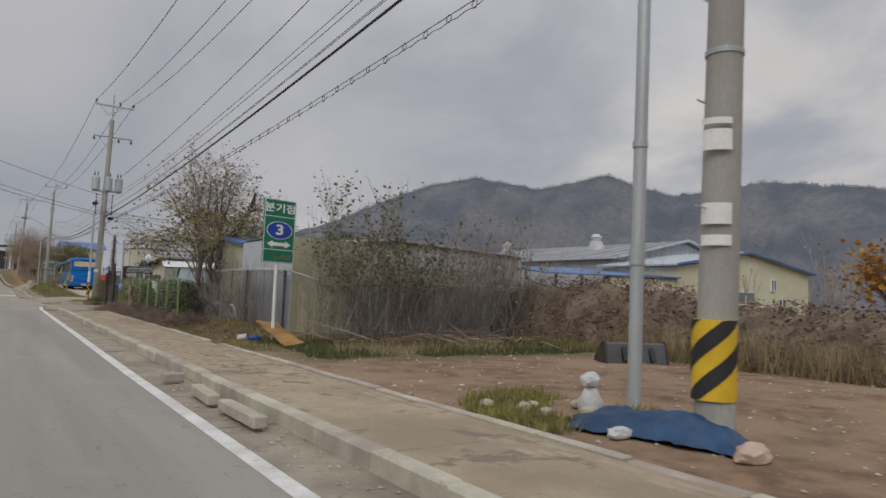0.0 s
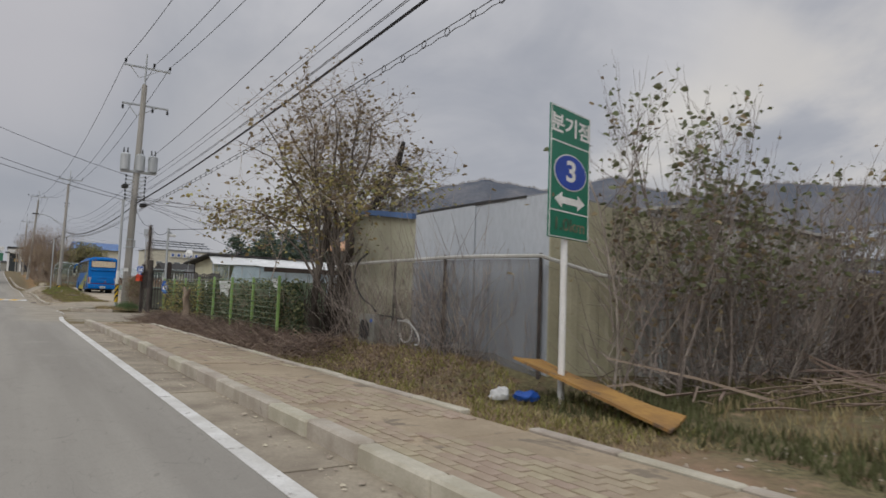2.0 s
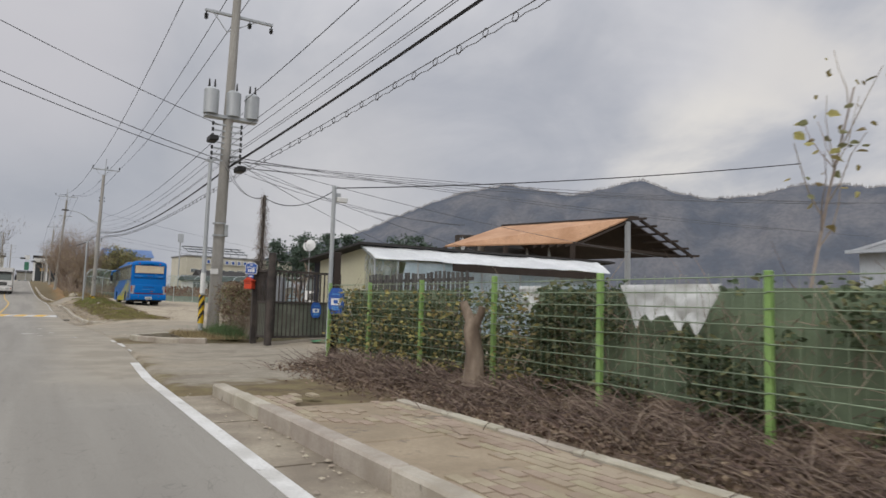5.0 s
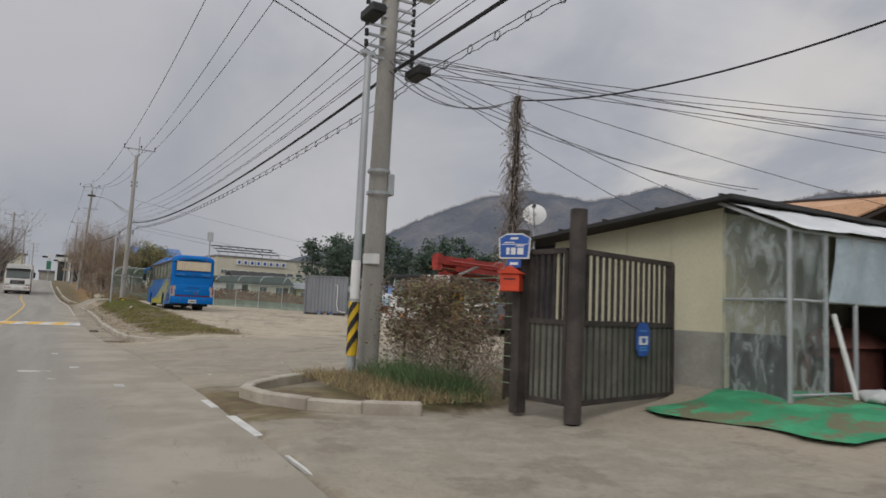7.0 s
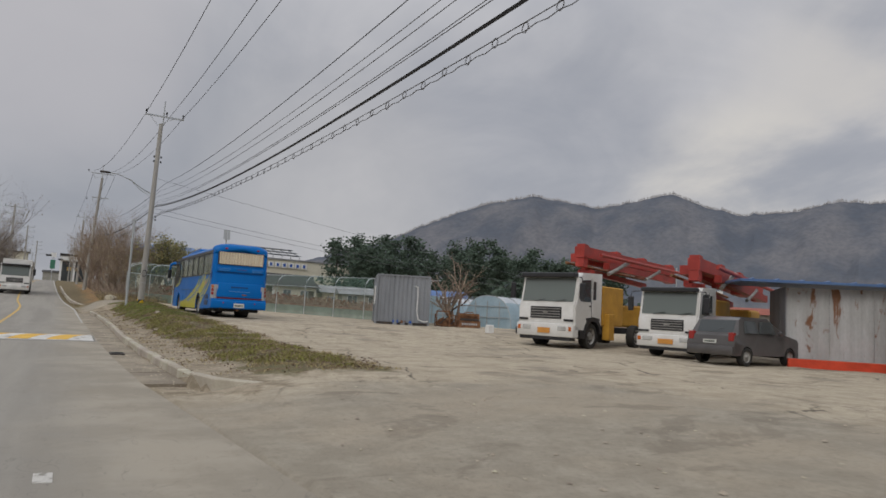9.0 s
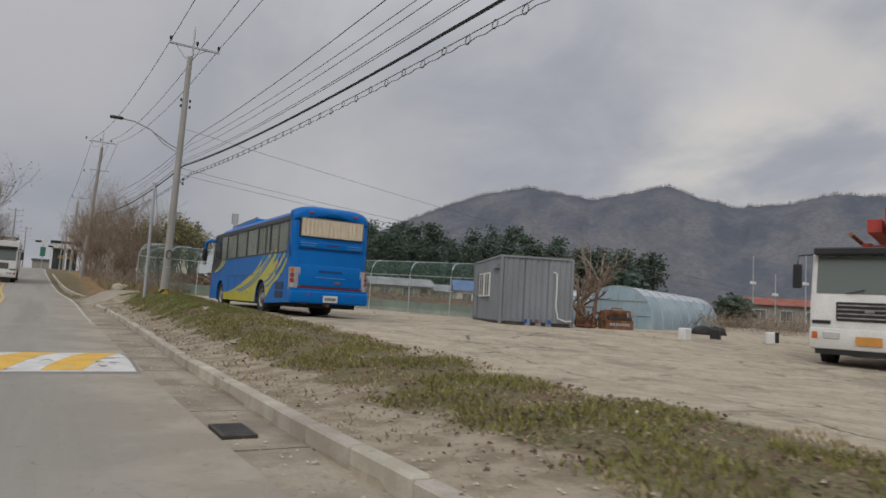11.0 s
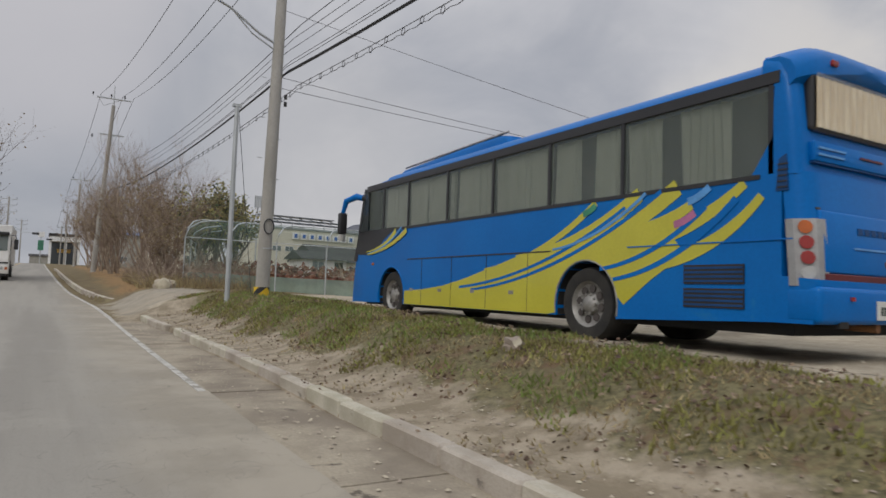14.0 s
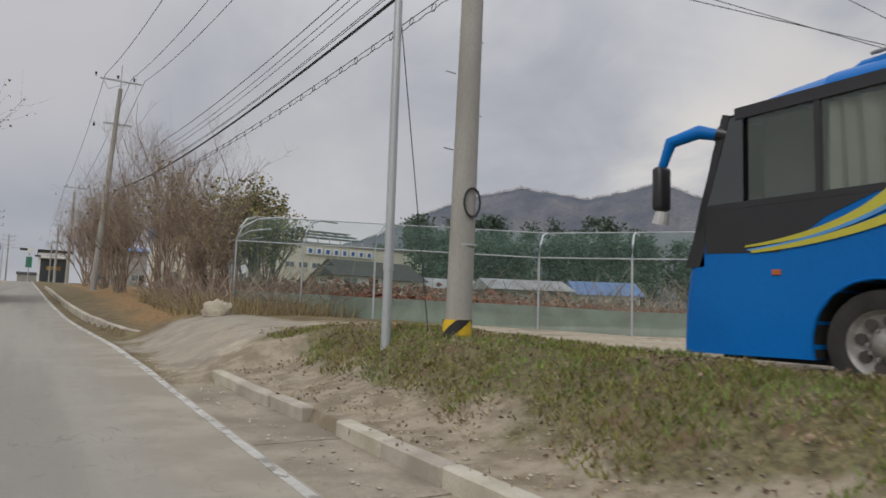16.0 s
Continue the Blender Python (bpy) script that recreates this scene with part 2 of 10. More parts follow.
def tube(name, points, r, mat, parent=None, seg=6):
    v, f = [], []
    pts = [Vector(p) for p in points]
    tube_data(pts, [r] * len(pts) if not isinstance(r, (list, tuple)) else r, seg, v, f)
    return mesh_from(name, v, f, mat, parent, True)


def soften(points):
    """Rounds the corners of a line, twice over."""
    pts = [Vector(p) for p in points]
    for _ in range(2):
        pts = [pts[0]] + [a.lerp(b, u) for a, b in zip(pts, pts[1:]) for u in (0.25, 0.75)] + [pts[-1]]
    return pts


def cable(p, q, sag, r, mat, label, group="", steps=18):
    p, q = Vector(p), Vector(q)
    pts = [p.lerp(q, i / steps) - Vector((0, 0, sag * 4 * (i / steps) * (1 - i / steps))) for i in range(steps + 1)]
    return tagged(tube("overhead_cable", pts, r, mat, None, 4), label, "cable", group)


def step(lo, hi, v):
    t = min(1.0, max(0.0, (v - lo) / (hi - lo)))
    return t * t * (3 - 2 * t)


# the road dips by a hand's breadth past the lot and then climbs to the junction, bending a little to the left
_grid = np.arange(-80.0, 440.5, 1.0)
_dip = np.interp(_grid, (-60, -10, 20, 33, 46, 58, 66, 72, 80, 88, 94, 100, 110, 120, 130, 160, 200, 245, 280, 330, 420),
                 (0, 0, -0.03, -0.05, -0.05, -0.17, -0.27, -0.27, -0.22, -0.14, -0.08, 0.08, 0.42, 0.86, 1.32, 2.3, 3.4, 4.3, 4.8, 5.2, 5.4))
_bell = np.exp(-0.5 * (np.arange(-9, 10) / 4.0) ** 2)
_dip = np.convolve(np.pad(_dip, 9, "edge"), _bell / _bell.sum(), "valid")


def road_z(y):
    return float(np.interp(y, _grid, _dip))


def road_edge(y):
    """The asphalt's edge on the kerb side."""
    return float(np.interp(y, (10, 24, 36, 42, 46, 52, 60, 66, 98, 102, 107.5, 111, 117, 124, 131, 160, 200, 245, 420),
                           (1.70, 1.79, 1.87, 2.17, 2.27, 2.2, 1.8, 1.74, 1.68, 1.58, 1.2, 0.98, 0.78, 0.57, 0.42, 0.0, -0.3, -0.6, -1.5)))


def road_left(y):
    return -4.9 + min(0.0, road_edge(y) - 1.68)


KERB_FACE = ((-10, 2.30), (14, 2.30), (24, 2.36), (34, 2.30), (57.9, 3.4), (60, 2.5), (66, 2.42), (74, 2.46), (80, 2.57), (86, 2.6), (93, 2.56), (97, 2.42))


def kerb_face(y):
    return float(np.interp(y, [k[0] for k in KERB_FACE], [k[1] for k in KERB_FACE]))


def settle(bm):
    """Lets a mesh built on level ground follow the road's rise and fall."""
    for q in bm.verts:
        q.co.z += road_z(q.co.y)
    return bm


def land_rise(x, y):
    """How far the land behind the lot has climbed above it; lower again towards the village."""
    return float(np.interp(y, (80, 89, 98, 107, 120, 135, 160, 200, 245, 330), (0, 0.06, 0.25, 0.55, 0.95, 1.4, 2.0, 3.0, 3.9, 4.6))) * (1 - 0.75 * step(14, 38, x))


def ground_z(x, y):
    """Height of the land: level by the road, a low bank behind the pavement, a lot that climbs gently."""
    rz = road_z(y)
    side = x - (road_edge(y) - 1.7 if y > 98 else 0.0)
    if side < -5.0:
        return rz - 0.05 + 0.15 * step(-6, -9, side)
    kerbed = y < 34.2 or 58.6 < y < 96.8 or y > 104.5
    lip = kerb_face(y) + 0.04 if y < 98 and kerbed else (road_edge(y) + 0.02 if y < 104.5 else road_edge(y) + 0.6)
    if x < lip:
        return rz - (0.07 if y < 98 else 0.1)
    bank = 0.4 * step(4.6, 6.2, x) * step(15.5, 18.0, y) * (1 - step(31, 42, y))
    drive = 0.28 * step(6, 9, x) * step(33, 41, y) * (1 - step(46, 50, y))
    far = 0.5 * step(16, 26, x) * (1 - step(40, 50, y)) * step(12, 18, y)
    near = 0.02 + max(bank, drive) + far + rz * (1 - step(4, 8, x)) + 0.06 * step(3.2, 6.0, x) * step(44, 52, y)
    mound = 0.2 * step(3.6, 4.6, x) * (1 - step(5.8, 7.2, x)) * step(80, 90, y) * (1 - step(96, 99, y))
    lot = 0.08 + 0.36 * step(66, 80, y) + land_rise(x, y) + mound
    foot = rz + (0.11 if kerbed else 0.11 * step(0.3, 1.6, x - lip) - 0.01)
    beyond = foot + (lot - foot) * step(0.3, 2.3, x - lip)
    z = near + (beyond - near) * step(52, 60, y)
    if y < 52:
        z = min(z, rz - 0.015 + 0.5 * (x - lip)) if not kerbed else z
    z += 0.03 * noise.noise((x * 0.7, y * 0.7, 0)) * step(3.9, 5.5, x) + 0.02 * noise.noise((x * 2.1, y * 2.1, 3)) * step(3.9, 5.5, x)
    return z


# ---- ground: one sheet, with its surfaces told apart by ragged borders ----
def ground_material():
    m = bpy.data.materials.new("ground")
    m.use_nodes = True
    n = Nodes(m.node_tree)
    b = m.node_tree.nodes["Principled BSDF"]
    vec = n.node("ShaderNodeTexCoord").outputs["Object"]
    ax = n.xyz(vec)
    wob = n.noise(vec, 0.9, 5, 0.65)
    wob2 = n.noise(vec, 0.83, 5, 0.65, 1.0)
    px = n.math("ADD", ax[0], n.math("MULTIPLY", n.math("SUBTRACT", wob, 0.5), 2.4))
    py = n.math("ADD", ax[1], n.math("MULTIPLY", n.math("SUBTRACT", wob2, 0.5), 3.0))

    def zone(x0, x1, y0, y1, e=0.5):
        a = n.math("MULTIPLY", n.smooth(px, x0 - e, x0 + e), n.math("SUBTRACT", 1.0, n.smooth(px, x1 - e, x1 + e)))
        c = n.math("MULTIPLY", n.smooth(py, y0 - e, y0 + e), n.math("SUBTRACT", 1.0, n.smooth(py, y1 - e, y1 + e)))
        return n.math("MULTIPLY", a, c)

    big = n.noise(vec, 0.35, 5, 0.6)
    mid = n.noise(vec, 2.2, 6, 0.65)
    fine = n.noise(vec, 14.0, 5, 0.7)
    grit = n.noise(vec, 55.0, 3, 0.7)
    field = n.mix(n.smooth(mid, 0.35, 0.68), (0.13, 0.095, 0.06), (0.20, 0.165, 0.085))
    soil = n.mix(n.smooth(mid, 0.32, 0.66), (0.135, 0.085, 0.055), (0.28, 0.185, 0.12))
    soil = n.mix(n.smooth(big, 0.42, 0.6), soil, (0.29, 0.20, 0.13))
    litter = n.mix(n.smooth(fine, 0.35, 0.65), (0.11, 0.075, 0.055), (0.24, 0.175, 0.12))
    drive = n.mix(n.smooth(mid, 0.35, 0.7), (0.275, 0.243, 0.192), (0.35, 0.312, 0.25))
    drive = n.mix(n.math("MULTIPLY", n.smooth(big, 0.45, 0.65), 0.7), drive, (0.37, 0.315, 0.24))
    stain = n.noise(n.scaled(vec, 1.0, 1.3, 1), 0.6, 7, 0.72, 0.4)
    drive = n.mix(n.math("MULTIPLY", n.smooth(stain, 0.55, 0.62), 0.5), drive, (0.18, 0.152, 0.118))
    drive = n.mix(n.math("MULTIPLY", n.smooth(fine, 0.5, 0.64), 0.32), drive, (0.19, 0.16, 0.125))
    lot = n.mix(n.smooth(mid, 0.3, 0.68), (0.37, 0.315, 0.235), (0.48, 0.415, 0.315))
    ruts = n.noise(n.scaled(vec, 1.2, 0.5, 1), 1.0, 7, 0.7, 0.2)
    lot = n.mix(n.math("MULTIPLY", n.smooth(ruts, 0.48, 0.68), 0.42), lot, (0.25, 0.205, 0.15))
    split = n.noise(n.scaled(vec, 1.0, 0.8, 1), 0.55, 4, 0.55, 1.0)
    crack = n.math("SUBTRACT", 1.0, n.smooth(n.math("ABSOLUTE", n.math("SUBTRACT", split, 0.5)), 0.0, 0.007))
    lot = n.mix(n.math("MULTIPLY", crack, 0.5), lot, (0.15, 0.125, 0.1))
    lot = n.mix(n.math("MULTIPLY", n.smooth(big, 0.54, 0.66), 0.7), lot, (0.23, 0.2, 0.162))
    lot = n.mix(n.math("MULTIPLY", n.smooth(stain, 0.56, 0.61), 0.65), lot, (0.2, 0.165, 0.122))
    bent = n.node("ShaderNodeVectorMath")
    bent.operation = "ADD"
    n.l.new(n.scaled(vec, 1.0, 0.7, 1), bent.inputs[0])
    n.l.new(n.scaled(n.noise(vec, 0.9, 5, 0.6), 1.6, 1.6, 0.0), bent.inputs[1])
    slab = n.node("ShaderNodeTexVoronoi")
    slab.feature = "DISTANCE_TO_EDGE"
    slab.inputs["Scale"].default_value = 0.24
    n.l.new(bent.outputs[0], slab.inputs["Vector"])
    joint = n.math("SUBTRACT", 1.0, n.smooth(slab.outputs["Distance"], 0.002, 0.009))
    lot = n.mix(n.math("MULTIPLY", joint, n.smooth(wob, 0.4, 0.6)), lot, (0.1, 0.085, 0.068))
    lot = n.mix(n.math("MULTIPLY", n.smooth(fine, 0.5, 0.64), 0.4), lot, (0.25, 0.205, 0.15))
    turf = n.mix(n.smooth(fine, 0.38, 0.62), (0.095, 0.085, 0.045), (0.19, 0.165, 0.085))
    turf = n.mix(n.smooth(mid, 0.52, 0.66), turf, (0.15, 0.1, 0.06))
    col = field
    col = n.mix(zone(3.6, 16.0, -30, 17.2), col, soil)
    col = n.mix(n.math("MULTIPLY", zone(4.6, 13.5, 10.6, 17.5), n.smooth(mid, 0.30, 0.48)), col, turf)
    col = n.mix(zone(4.3, 6.9, 17.5, 36.5), col, litter)
    col = n.mix(zone(2.0, 9.0, 35.0, 43.8, 0.35), col, drive)
    col = n.mix(zone(4.2, 7.5, 44.2, 50.0, 0.3), col, turf)
    col = n.mix(zone(2.0, 60.0, 49.2, 101.0, 0.5), col, lot)
    col = n.mix(zone(1.0, 9.0, 46.5, 57.5, 0.9), col, drive)
    col = n.mix(zone(3.55, 6.0, 59.5, 99.0, 0.35), col, turf)
    col = n.mix(zone(2.1, 3.6, 58.0, 97.5, 0.2), col, n.mix(n.smooth(mid, 0.4, 0.6), (0.22, 0.18, 0.125), (0.35, 0.295, 0.22)))
    col = n.mix(zone(2.0, 5.0, 98.0, 103.5, 0.3), col, drive)
    col = n.mix(zone(2.6, 9.0, 104.0, 175.0, 0.4), col, n.mix(n.smooth(fine, 0.4, 0.6), (0.16, 0.10, 0.05), (0.33, 0.21, 0.10)))
    col = n.mix(n.math("MULTIPLY", n.smooth(grit, 0.5, 0.75), 0.4), col, (0.10, 0.085, 0.07))
    n.put(b.inputs["Base Color"], col)
    b.inputs["Roughness"].default_value = 0.95
    b.inputs["Specular IOR Level"].default_value = 0.2
    bp = n.node("ShaderNodeBump")
    bp.inputs["Strength"].default_value = 0.6
    bp.inputs["Distance"].default_value = 0.03
    n.put(bp.inputs["Height"], n.math("ADD", fine, n.math("ADD", n.math("MULTIPLY", grit, 0.4), mid)))
    n.l.new(bp.outputs[0], b.inputs["Normal"])
    return m


def spread(lo, hi, d, far):
    mid = list(np.arange(lo, hi + 0.01, d))
    out, s, v = [], d * 1.5, hi
    while v < far:
        v += s
        s *= 1.35
        out.append(v)
    back, s, v = [], d * 1.5, lo
    while v > -far:
        v -= s
        s *= 1.35
        back.append(v)
    return back[::-1] + mid + out


gx, gy = spread(-9.0, 27.0, 0.3, 4200), spread(-8.0, 112.0, 0.4, 4200)
gx = sorted([x for x in gx if x < 1.2 or x > 3.6] + list(np.arange(1.2, 3.6, 0.08)))
gy = sorted([y for y in gy if y <= 112.5 or y > 302] + list(np.arange(114.0, 301.0, 2.0)))
gv = [(x, y, ground_z(x, y)) for y in gy for x in gx]
k = len(gx)
gf = [(j * k + i, j * k + i + 1, (j + 1) * k + i + 1, (j + 1) * k + i) for j in range(len(gy) - 1) for i in range(k - 1)]
M["ground"] = ground_material()
tagged(mesh_from("ground", gv, gf, M["ground"], None, True), "bare brown soil, pale gravel lot and patchy grass", "ground", kind="structure")

# road, gutter, markings
def road_material():
    """Pale worn asphalt with tyre-polished lanes and tan dust drifting in from the edge."""
    m = bpy.data.materials.new("asphalt")
    m.use_nodes = True
    n = Nodes(m.node_tree)
    b = m.node_tree.nodes["Principled BSDF"]
    vec = n.node("ShaderNodeTexCoord").outputs["Object"]
    ax = n.xyz(vec)
    long = n.noise(n.scaled(vec, 1.2, 0.06, 1), 1.0, 5, 0.6)
    blot = n.noise(vec, 0.6, 6, 0.65)
    grain = n.noise(vec, 70, 3, 0.7)
    ragged = n.noise(n.scaled(vec, 1, 0.5, 1), 1.4, 6, 0.7)
    col = n.mix(n.smooth(long, 0.35, 0.65), (0.245, 0.227, 0.198), (0.305, 0.284, 0.247))
    col = n.mix(n.math("MULTIPLY", n.smooth(blot, 0.55, 0.7), 0.5), col, (0.33, 0.305, 0.262))
    col = n.mix(n.math("MULTIPLY", n.smooth(grain, 0.45, 0.7), 0.35), col, (0.16, 0.152, 0.142))
    edge = n.math("ADD", ax[0], n.math("MULTIPLY", n.math("SUBTRACT", ragged, 0.5), 1.3))
    col = n.mix(n.math("MULTIPLY", n.math("MULTIPLY", n.smooth(edge, 0.0, 1.5), 0.92), n.smooth(ax[1], 33.0, 37.0)), col, n.mix(n.smooth(blot, 0.42, 0.6), (0.27, 0.238, 0.188), (0.345, 0.305, 0.243)))
    crack = n.noise(n.scaled(vec, 1.0, 0.7, 1), 2.2, 2, 0.5, 1.2)
    line = n.math("SUBTRACT", 1.0, n.smooth(n.math("ABSOLUTE", n.math("SUBTRACT", crack, 0.5)), 0.0, 0.006))
    col = n.mix(n.math("MULTIPLY", line, 0.35), col, (0.09, 0.085, 0.08))
    n.put(b.inputs["Base Color"], col)
    b.inputs["Roughness"].default_value = 0.85
    b.inputs["Specular IOR Level"].default_value = 0.3
    bp = n.node("ShaderNodeBump")
    bp.inputs["Strength"].default_value = 0.35
    bp.inputs["Distance"].default_value = 0.01
    n.put(bp.inputs["Height"], grain)
    n.l.new(bp.outputs[0], b.inputs["Normal"])
    return m


M["road"] = road_material()


def strip(name, inner, outer, y0, y1, top, deep, mat, label, category, every=2.0, parent=None):
    """A long slab that follows the road, between two sides that are functions of y."""
    ys = list(np.arange(y0, y1, every)) + [y1]
    v, f = [], []
    for i, y in enumerate(ys):
        z = road_z(y)
        v += [(inner(y), y, z + top), (outer(y), y, z + top), (outer(y), y, z - deep), (inner(y), y, z - deep)]
        if i:
            a_, b_ = 4 * i - 4, 4 * i
            f += [(a_ + j, a_ + (j + 1) % 4, b_ + (j + 1) % 4, b_ + j) for j in range(4)]
    e = 4 * (len(ys) - 1)
    f += [(3, 2, 1, 0), (e, e + 1, e + 2, e + 3)]
    ob = mesh_from(name, v, f, mat, parent)
    return ob if parent else tagged(ob, label, category, kind="structure")


strip("road", road_left, road_edge, -60, 420, 0.0, 0.4, M["road"], "worn pale grey asphalt road with two lanes", "road")
gutter = tagged(new("gutter"), "dusty tan concrete gutter beside the kerb", "gutter", kind="structure")
for y in [-24 + 2.0 * i for i in range(29)] + [60 + 2.0 * i for i in range(18)]:
    x1 = max(kerb_face(y), kerb_face(y + 2)) + 0.04
    ob = strip("gutter_slab", lambda q: road_edge(q) + 0.004, lambda q: x1, y + 0.008, y + 1.992, -0.022 + 0.006 * math.sin(y * 1.05), 0.3, M["gutter"], "", "", 1.0, gutter)


def marking(name, runs, mat, label):
    """Flat paint on the road: runs of (inner side, outer side, start, end), the sides as distances from the asphalt's edge or as x."""
    made = tagged(new(name), label, "road marking", kind="structure")
    for x0, x1, y0, y1, from_edge in runs:
        strip("paint_line", (lambda q: road_edge(q) + x0) if from_edge else (lambda q: x0), (lambda q: road_edge(q) + x1) if from_edge else (lambda q: x1), y0, y1, 0.005, 0.02, mat, "", "", 1.0, made)
    return made


marking("edge_line", [(-0.15, -0.005, -30, 38.6, True)], M["line_white"], "worn white edge line on the road")
marking("edge_line", [(-0.12, -0.03, 84, 97, True), (-0.14, -0.02, 97, 230, True)], M["line_worn"], "faint worn white edge line on the road")
marking("edge_dash", [(2.19, 2.31, 39.1, 39.85, False), (2.2, 2.3, 40.7, 42.1, False), (2.18, 2.28, 43.0, 44.2, False), (2.15, 2.24, 44.85, 45.5, False)], M["line_white"], "broken white line across the driveway mouth")
marking("centre_line", [(-3.26, -3.14, -30, 45, True), (-3.26, -3.14, 60, 300, True)], M["line_yellow"], "faded yellow centre line")
marking("paint_patch", [(0.02, 0.5, 49.45, 49.7, False), (0.78, 0.92, 50.1, 50.35, False), (0.44, 0.56, 48.2, 48.4, False), (1.28, 1.42, 47.1, 47.45, False), (0.5, 0.62, 53.6, 53.9, False)], M["line_worn"], "worn remains of white road paint")

# raised speed hump with painted chevrons
hump = bmesh.new()
prism(hump, [(71.2, -0.01), (71.7, 0.03), (72.5, 0.07), (73.3, 0.07), (74.2, 0.03), (74.8, -0.01)], -4.6, 1.66, "x")
settle(hump)
hump_ob = tagged(link("speed_hump", hump, M["asphalt"]), "low asphalt speed hump with faded yellow and white paint", "speed hump", kind="structure")
M["hump_white"] = material("worn_hump_white", (0.6, 0.59, 0.56), 0.7, (0.5, 0.48, 0.45), (0.68, 0.67, 0.64), 2, 40, 0.8, 0.2, spots=(0.2, 0.19, 0.175), spot_cover=0.53, spot_scale=2.2)
M["hump_yellow"] = material("worn_hump_yellow", (0.68, 0.4, 0.05), 0.7, (0.58, 0.33, 0.05), (0.74, 0.47, 0.08), 2, 40, 0.8, 0.2, spots=(0.42, 0.36, 0.26), spot_cover=0.58, spot_scale=3)


def hump_z(y):
    return road_z(y) + float(np.interp(y, (71.2, 71.7, 72.5, 73.3, 74.2, 74.8), (-0.01, 0.03, 0.07, 0.07, 0.03, -0.01)))


def hump_band(x0, x1, slant, y0, y1, mat, lift):
    """A band of paint that follows the hump, slanting across it."""
    v, f = [], []
    n_ = 10
    for i in range(n_ + 1):
        y = y0 + (y1 - y0) * i / n_
        dx = slant * (i / n_ - 0.5)
        v += [(min(1.6, x0 + dx), y, hump_z(y) + lift), (min(1.62, x1 + dx), y, hump_z(y) + lift)]
        if i:
            k = 2 * i
            f.append((k - 2, k - 1, k + 1, k))
    mesh_from("paint_band", v, f, mat, hump_ob)


hump_band(-4.5, 1.6, 0.0, 71.5, 74.5, M["hump_white"], 0.004)
for i in range(6):
    hump_band(-4.3 + i * 1.0, -3.75 + i * 1.0, 0.75, 71.6, 74.4, M["hump_yellow"], 0.008)

# pavement of the first stretch: sandy concrete bays, with an edging strip
pave = tagged(new("pavement"), "sandy worn pavement behind the kerb", "pavement", kind="structure")
rng = random.Random(4)
for i in range(22):
    y = -10 + i * 2.0
    if y + 2 > 33.2:
        break
    bm = settle(boxed(2.475, 3.92, y + 0.012, y + 1.988, -0.2, 0.105 + rng.uniform(-0.008, 0.006), bevel=0.008))
    part("slab", bm, M["paving"], pave)
edge = tagged(new("edging"), "pale concrete edging strip behind the pavement", "edging", kind="structure")
for i in range(40):
    y = -8 + i
    if 13.6 < y + 0.5 < 14.6 or y > 32:
        continue
    bm = settle(boxed(3.93, 4.05, y + 0.01, y + 0.99, -0.2, 0.125 + rng.uniform(-0.01, 0.01), bevel=0.012))
    part("edging_stone", bm, M["kerb"], edge)


# kerbs: single stones laid end to end along a line
def kerb_run(name, pts, label, length=1.0, width=0.17, top=0.14, skip=()):
    run = tagged(new(name), label, "kerb", kind="structure")
    path = [Vector((*p, 0)) for p in pts]
    dist = [0.0]
    for a, b in zip(path, path[1:]):
        dist.append(dist[-1] + (b - a).length)

    def at(s):
        for i in range(len(path) - 1):
            if s <= dist[i + 1] or i == len(path) - 2:
                return path[i].lerp(path[i + 1], (s - dist[i]) / (dist[i + 1] - dist[i]))
    for i in range(int(dist[-1] / length)):
        if i in skip:
            continue
        a, b = at(i * length), at((i + 1) * length)
        d = b - a
        ang = math.atan2(d.y, d.x)
        bm = boxed(0.006, d.length - 0.006, -width, 0, -0.25, top + rng.uniform(-0.012, 0.012), bevel=0.02)
        bmesh.ops.transform(bm, matrix=Matrix.Translation(a) @ Matrix.Rotation(ang + rng.uniform(-0.006, 0.006), 4, "Z"), verts=bm.verts[:])
        part("kerb_stone", settle(bm), M["kerb"], run)
    return run


kerb_run("kerb", [(2.30, -10), (2.30, 14), (2.36, 24), (2.30, 34)], "row of worn concrete kerb stones")
kerb_run("kerb", [(4.25, 43.5), (3.5, 43.85), (2.95, 44.4), (2.62, 45.1), (2.62, 45.7), (2.95, 46.3), (3.6, 46.95), (4.6, 47.55)], "curved concrete kerb round a small island", 0.7, 0.16, 0.16)
kerb_run("kerb", [(4.3, 58.6), (3.4, 58.4), (2.8, 58.9), (2.5, 60.4), (2.42, 66), (2.46, 74), (2.57, 80), (2.6, 86), (2.56, 92.6)], "long row of worn concrete kerb stones beside the verge")
kerb_run("kerb", [(2.49, 92.95), (2.44, 93.9)], "short displaced kerb stone beside the verge", 0.95)
kerb_run("kerb", [(2.44, 94.05), (2.36, 96.7)], "low end of the kerb beside the lane mouth", 1.3, top=0.12)
kerb_run("kerb", [(3.0, 104.2), (2.1, 104.9), (1.7, 108.7), (1.46, 111.8), (1.27, 115.5), (1.06, 121.2), (0.88, 128.5), (0.6, 150)], "distant kerb stones beside dry grass")


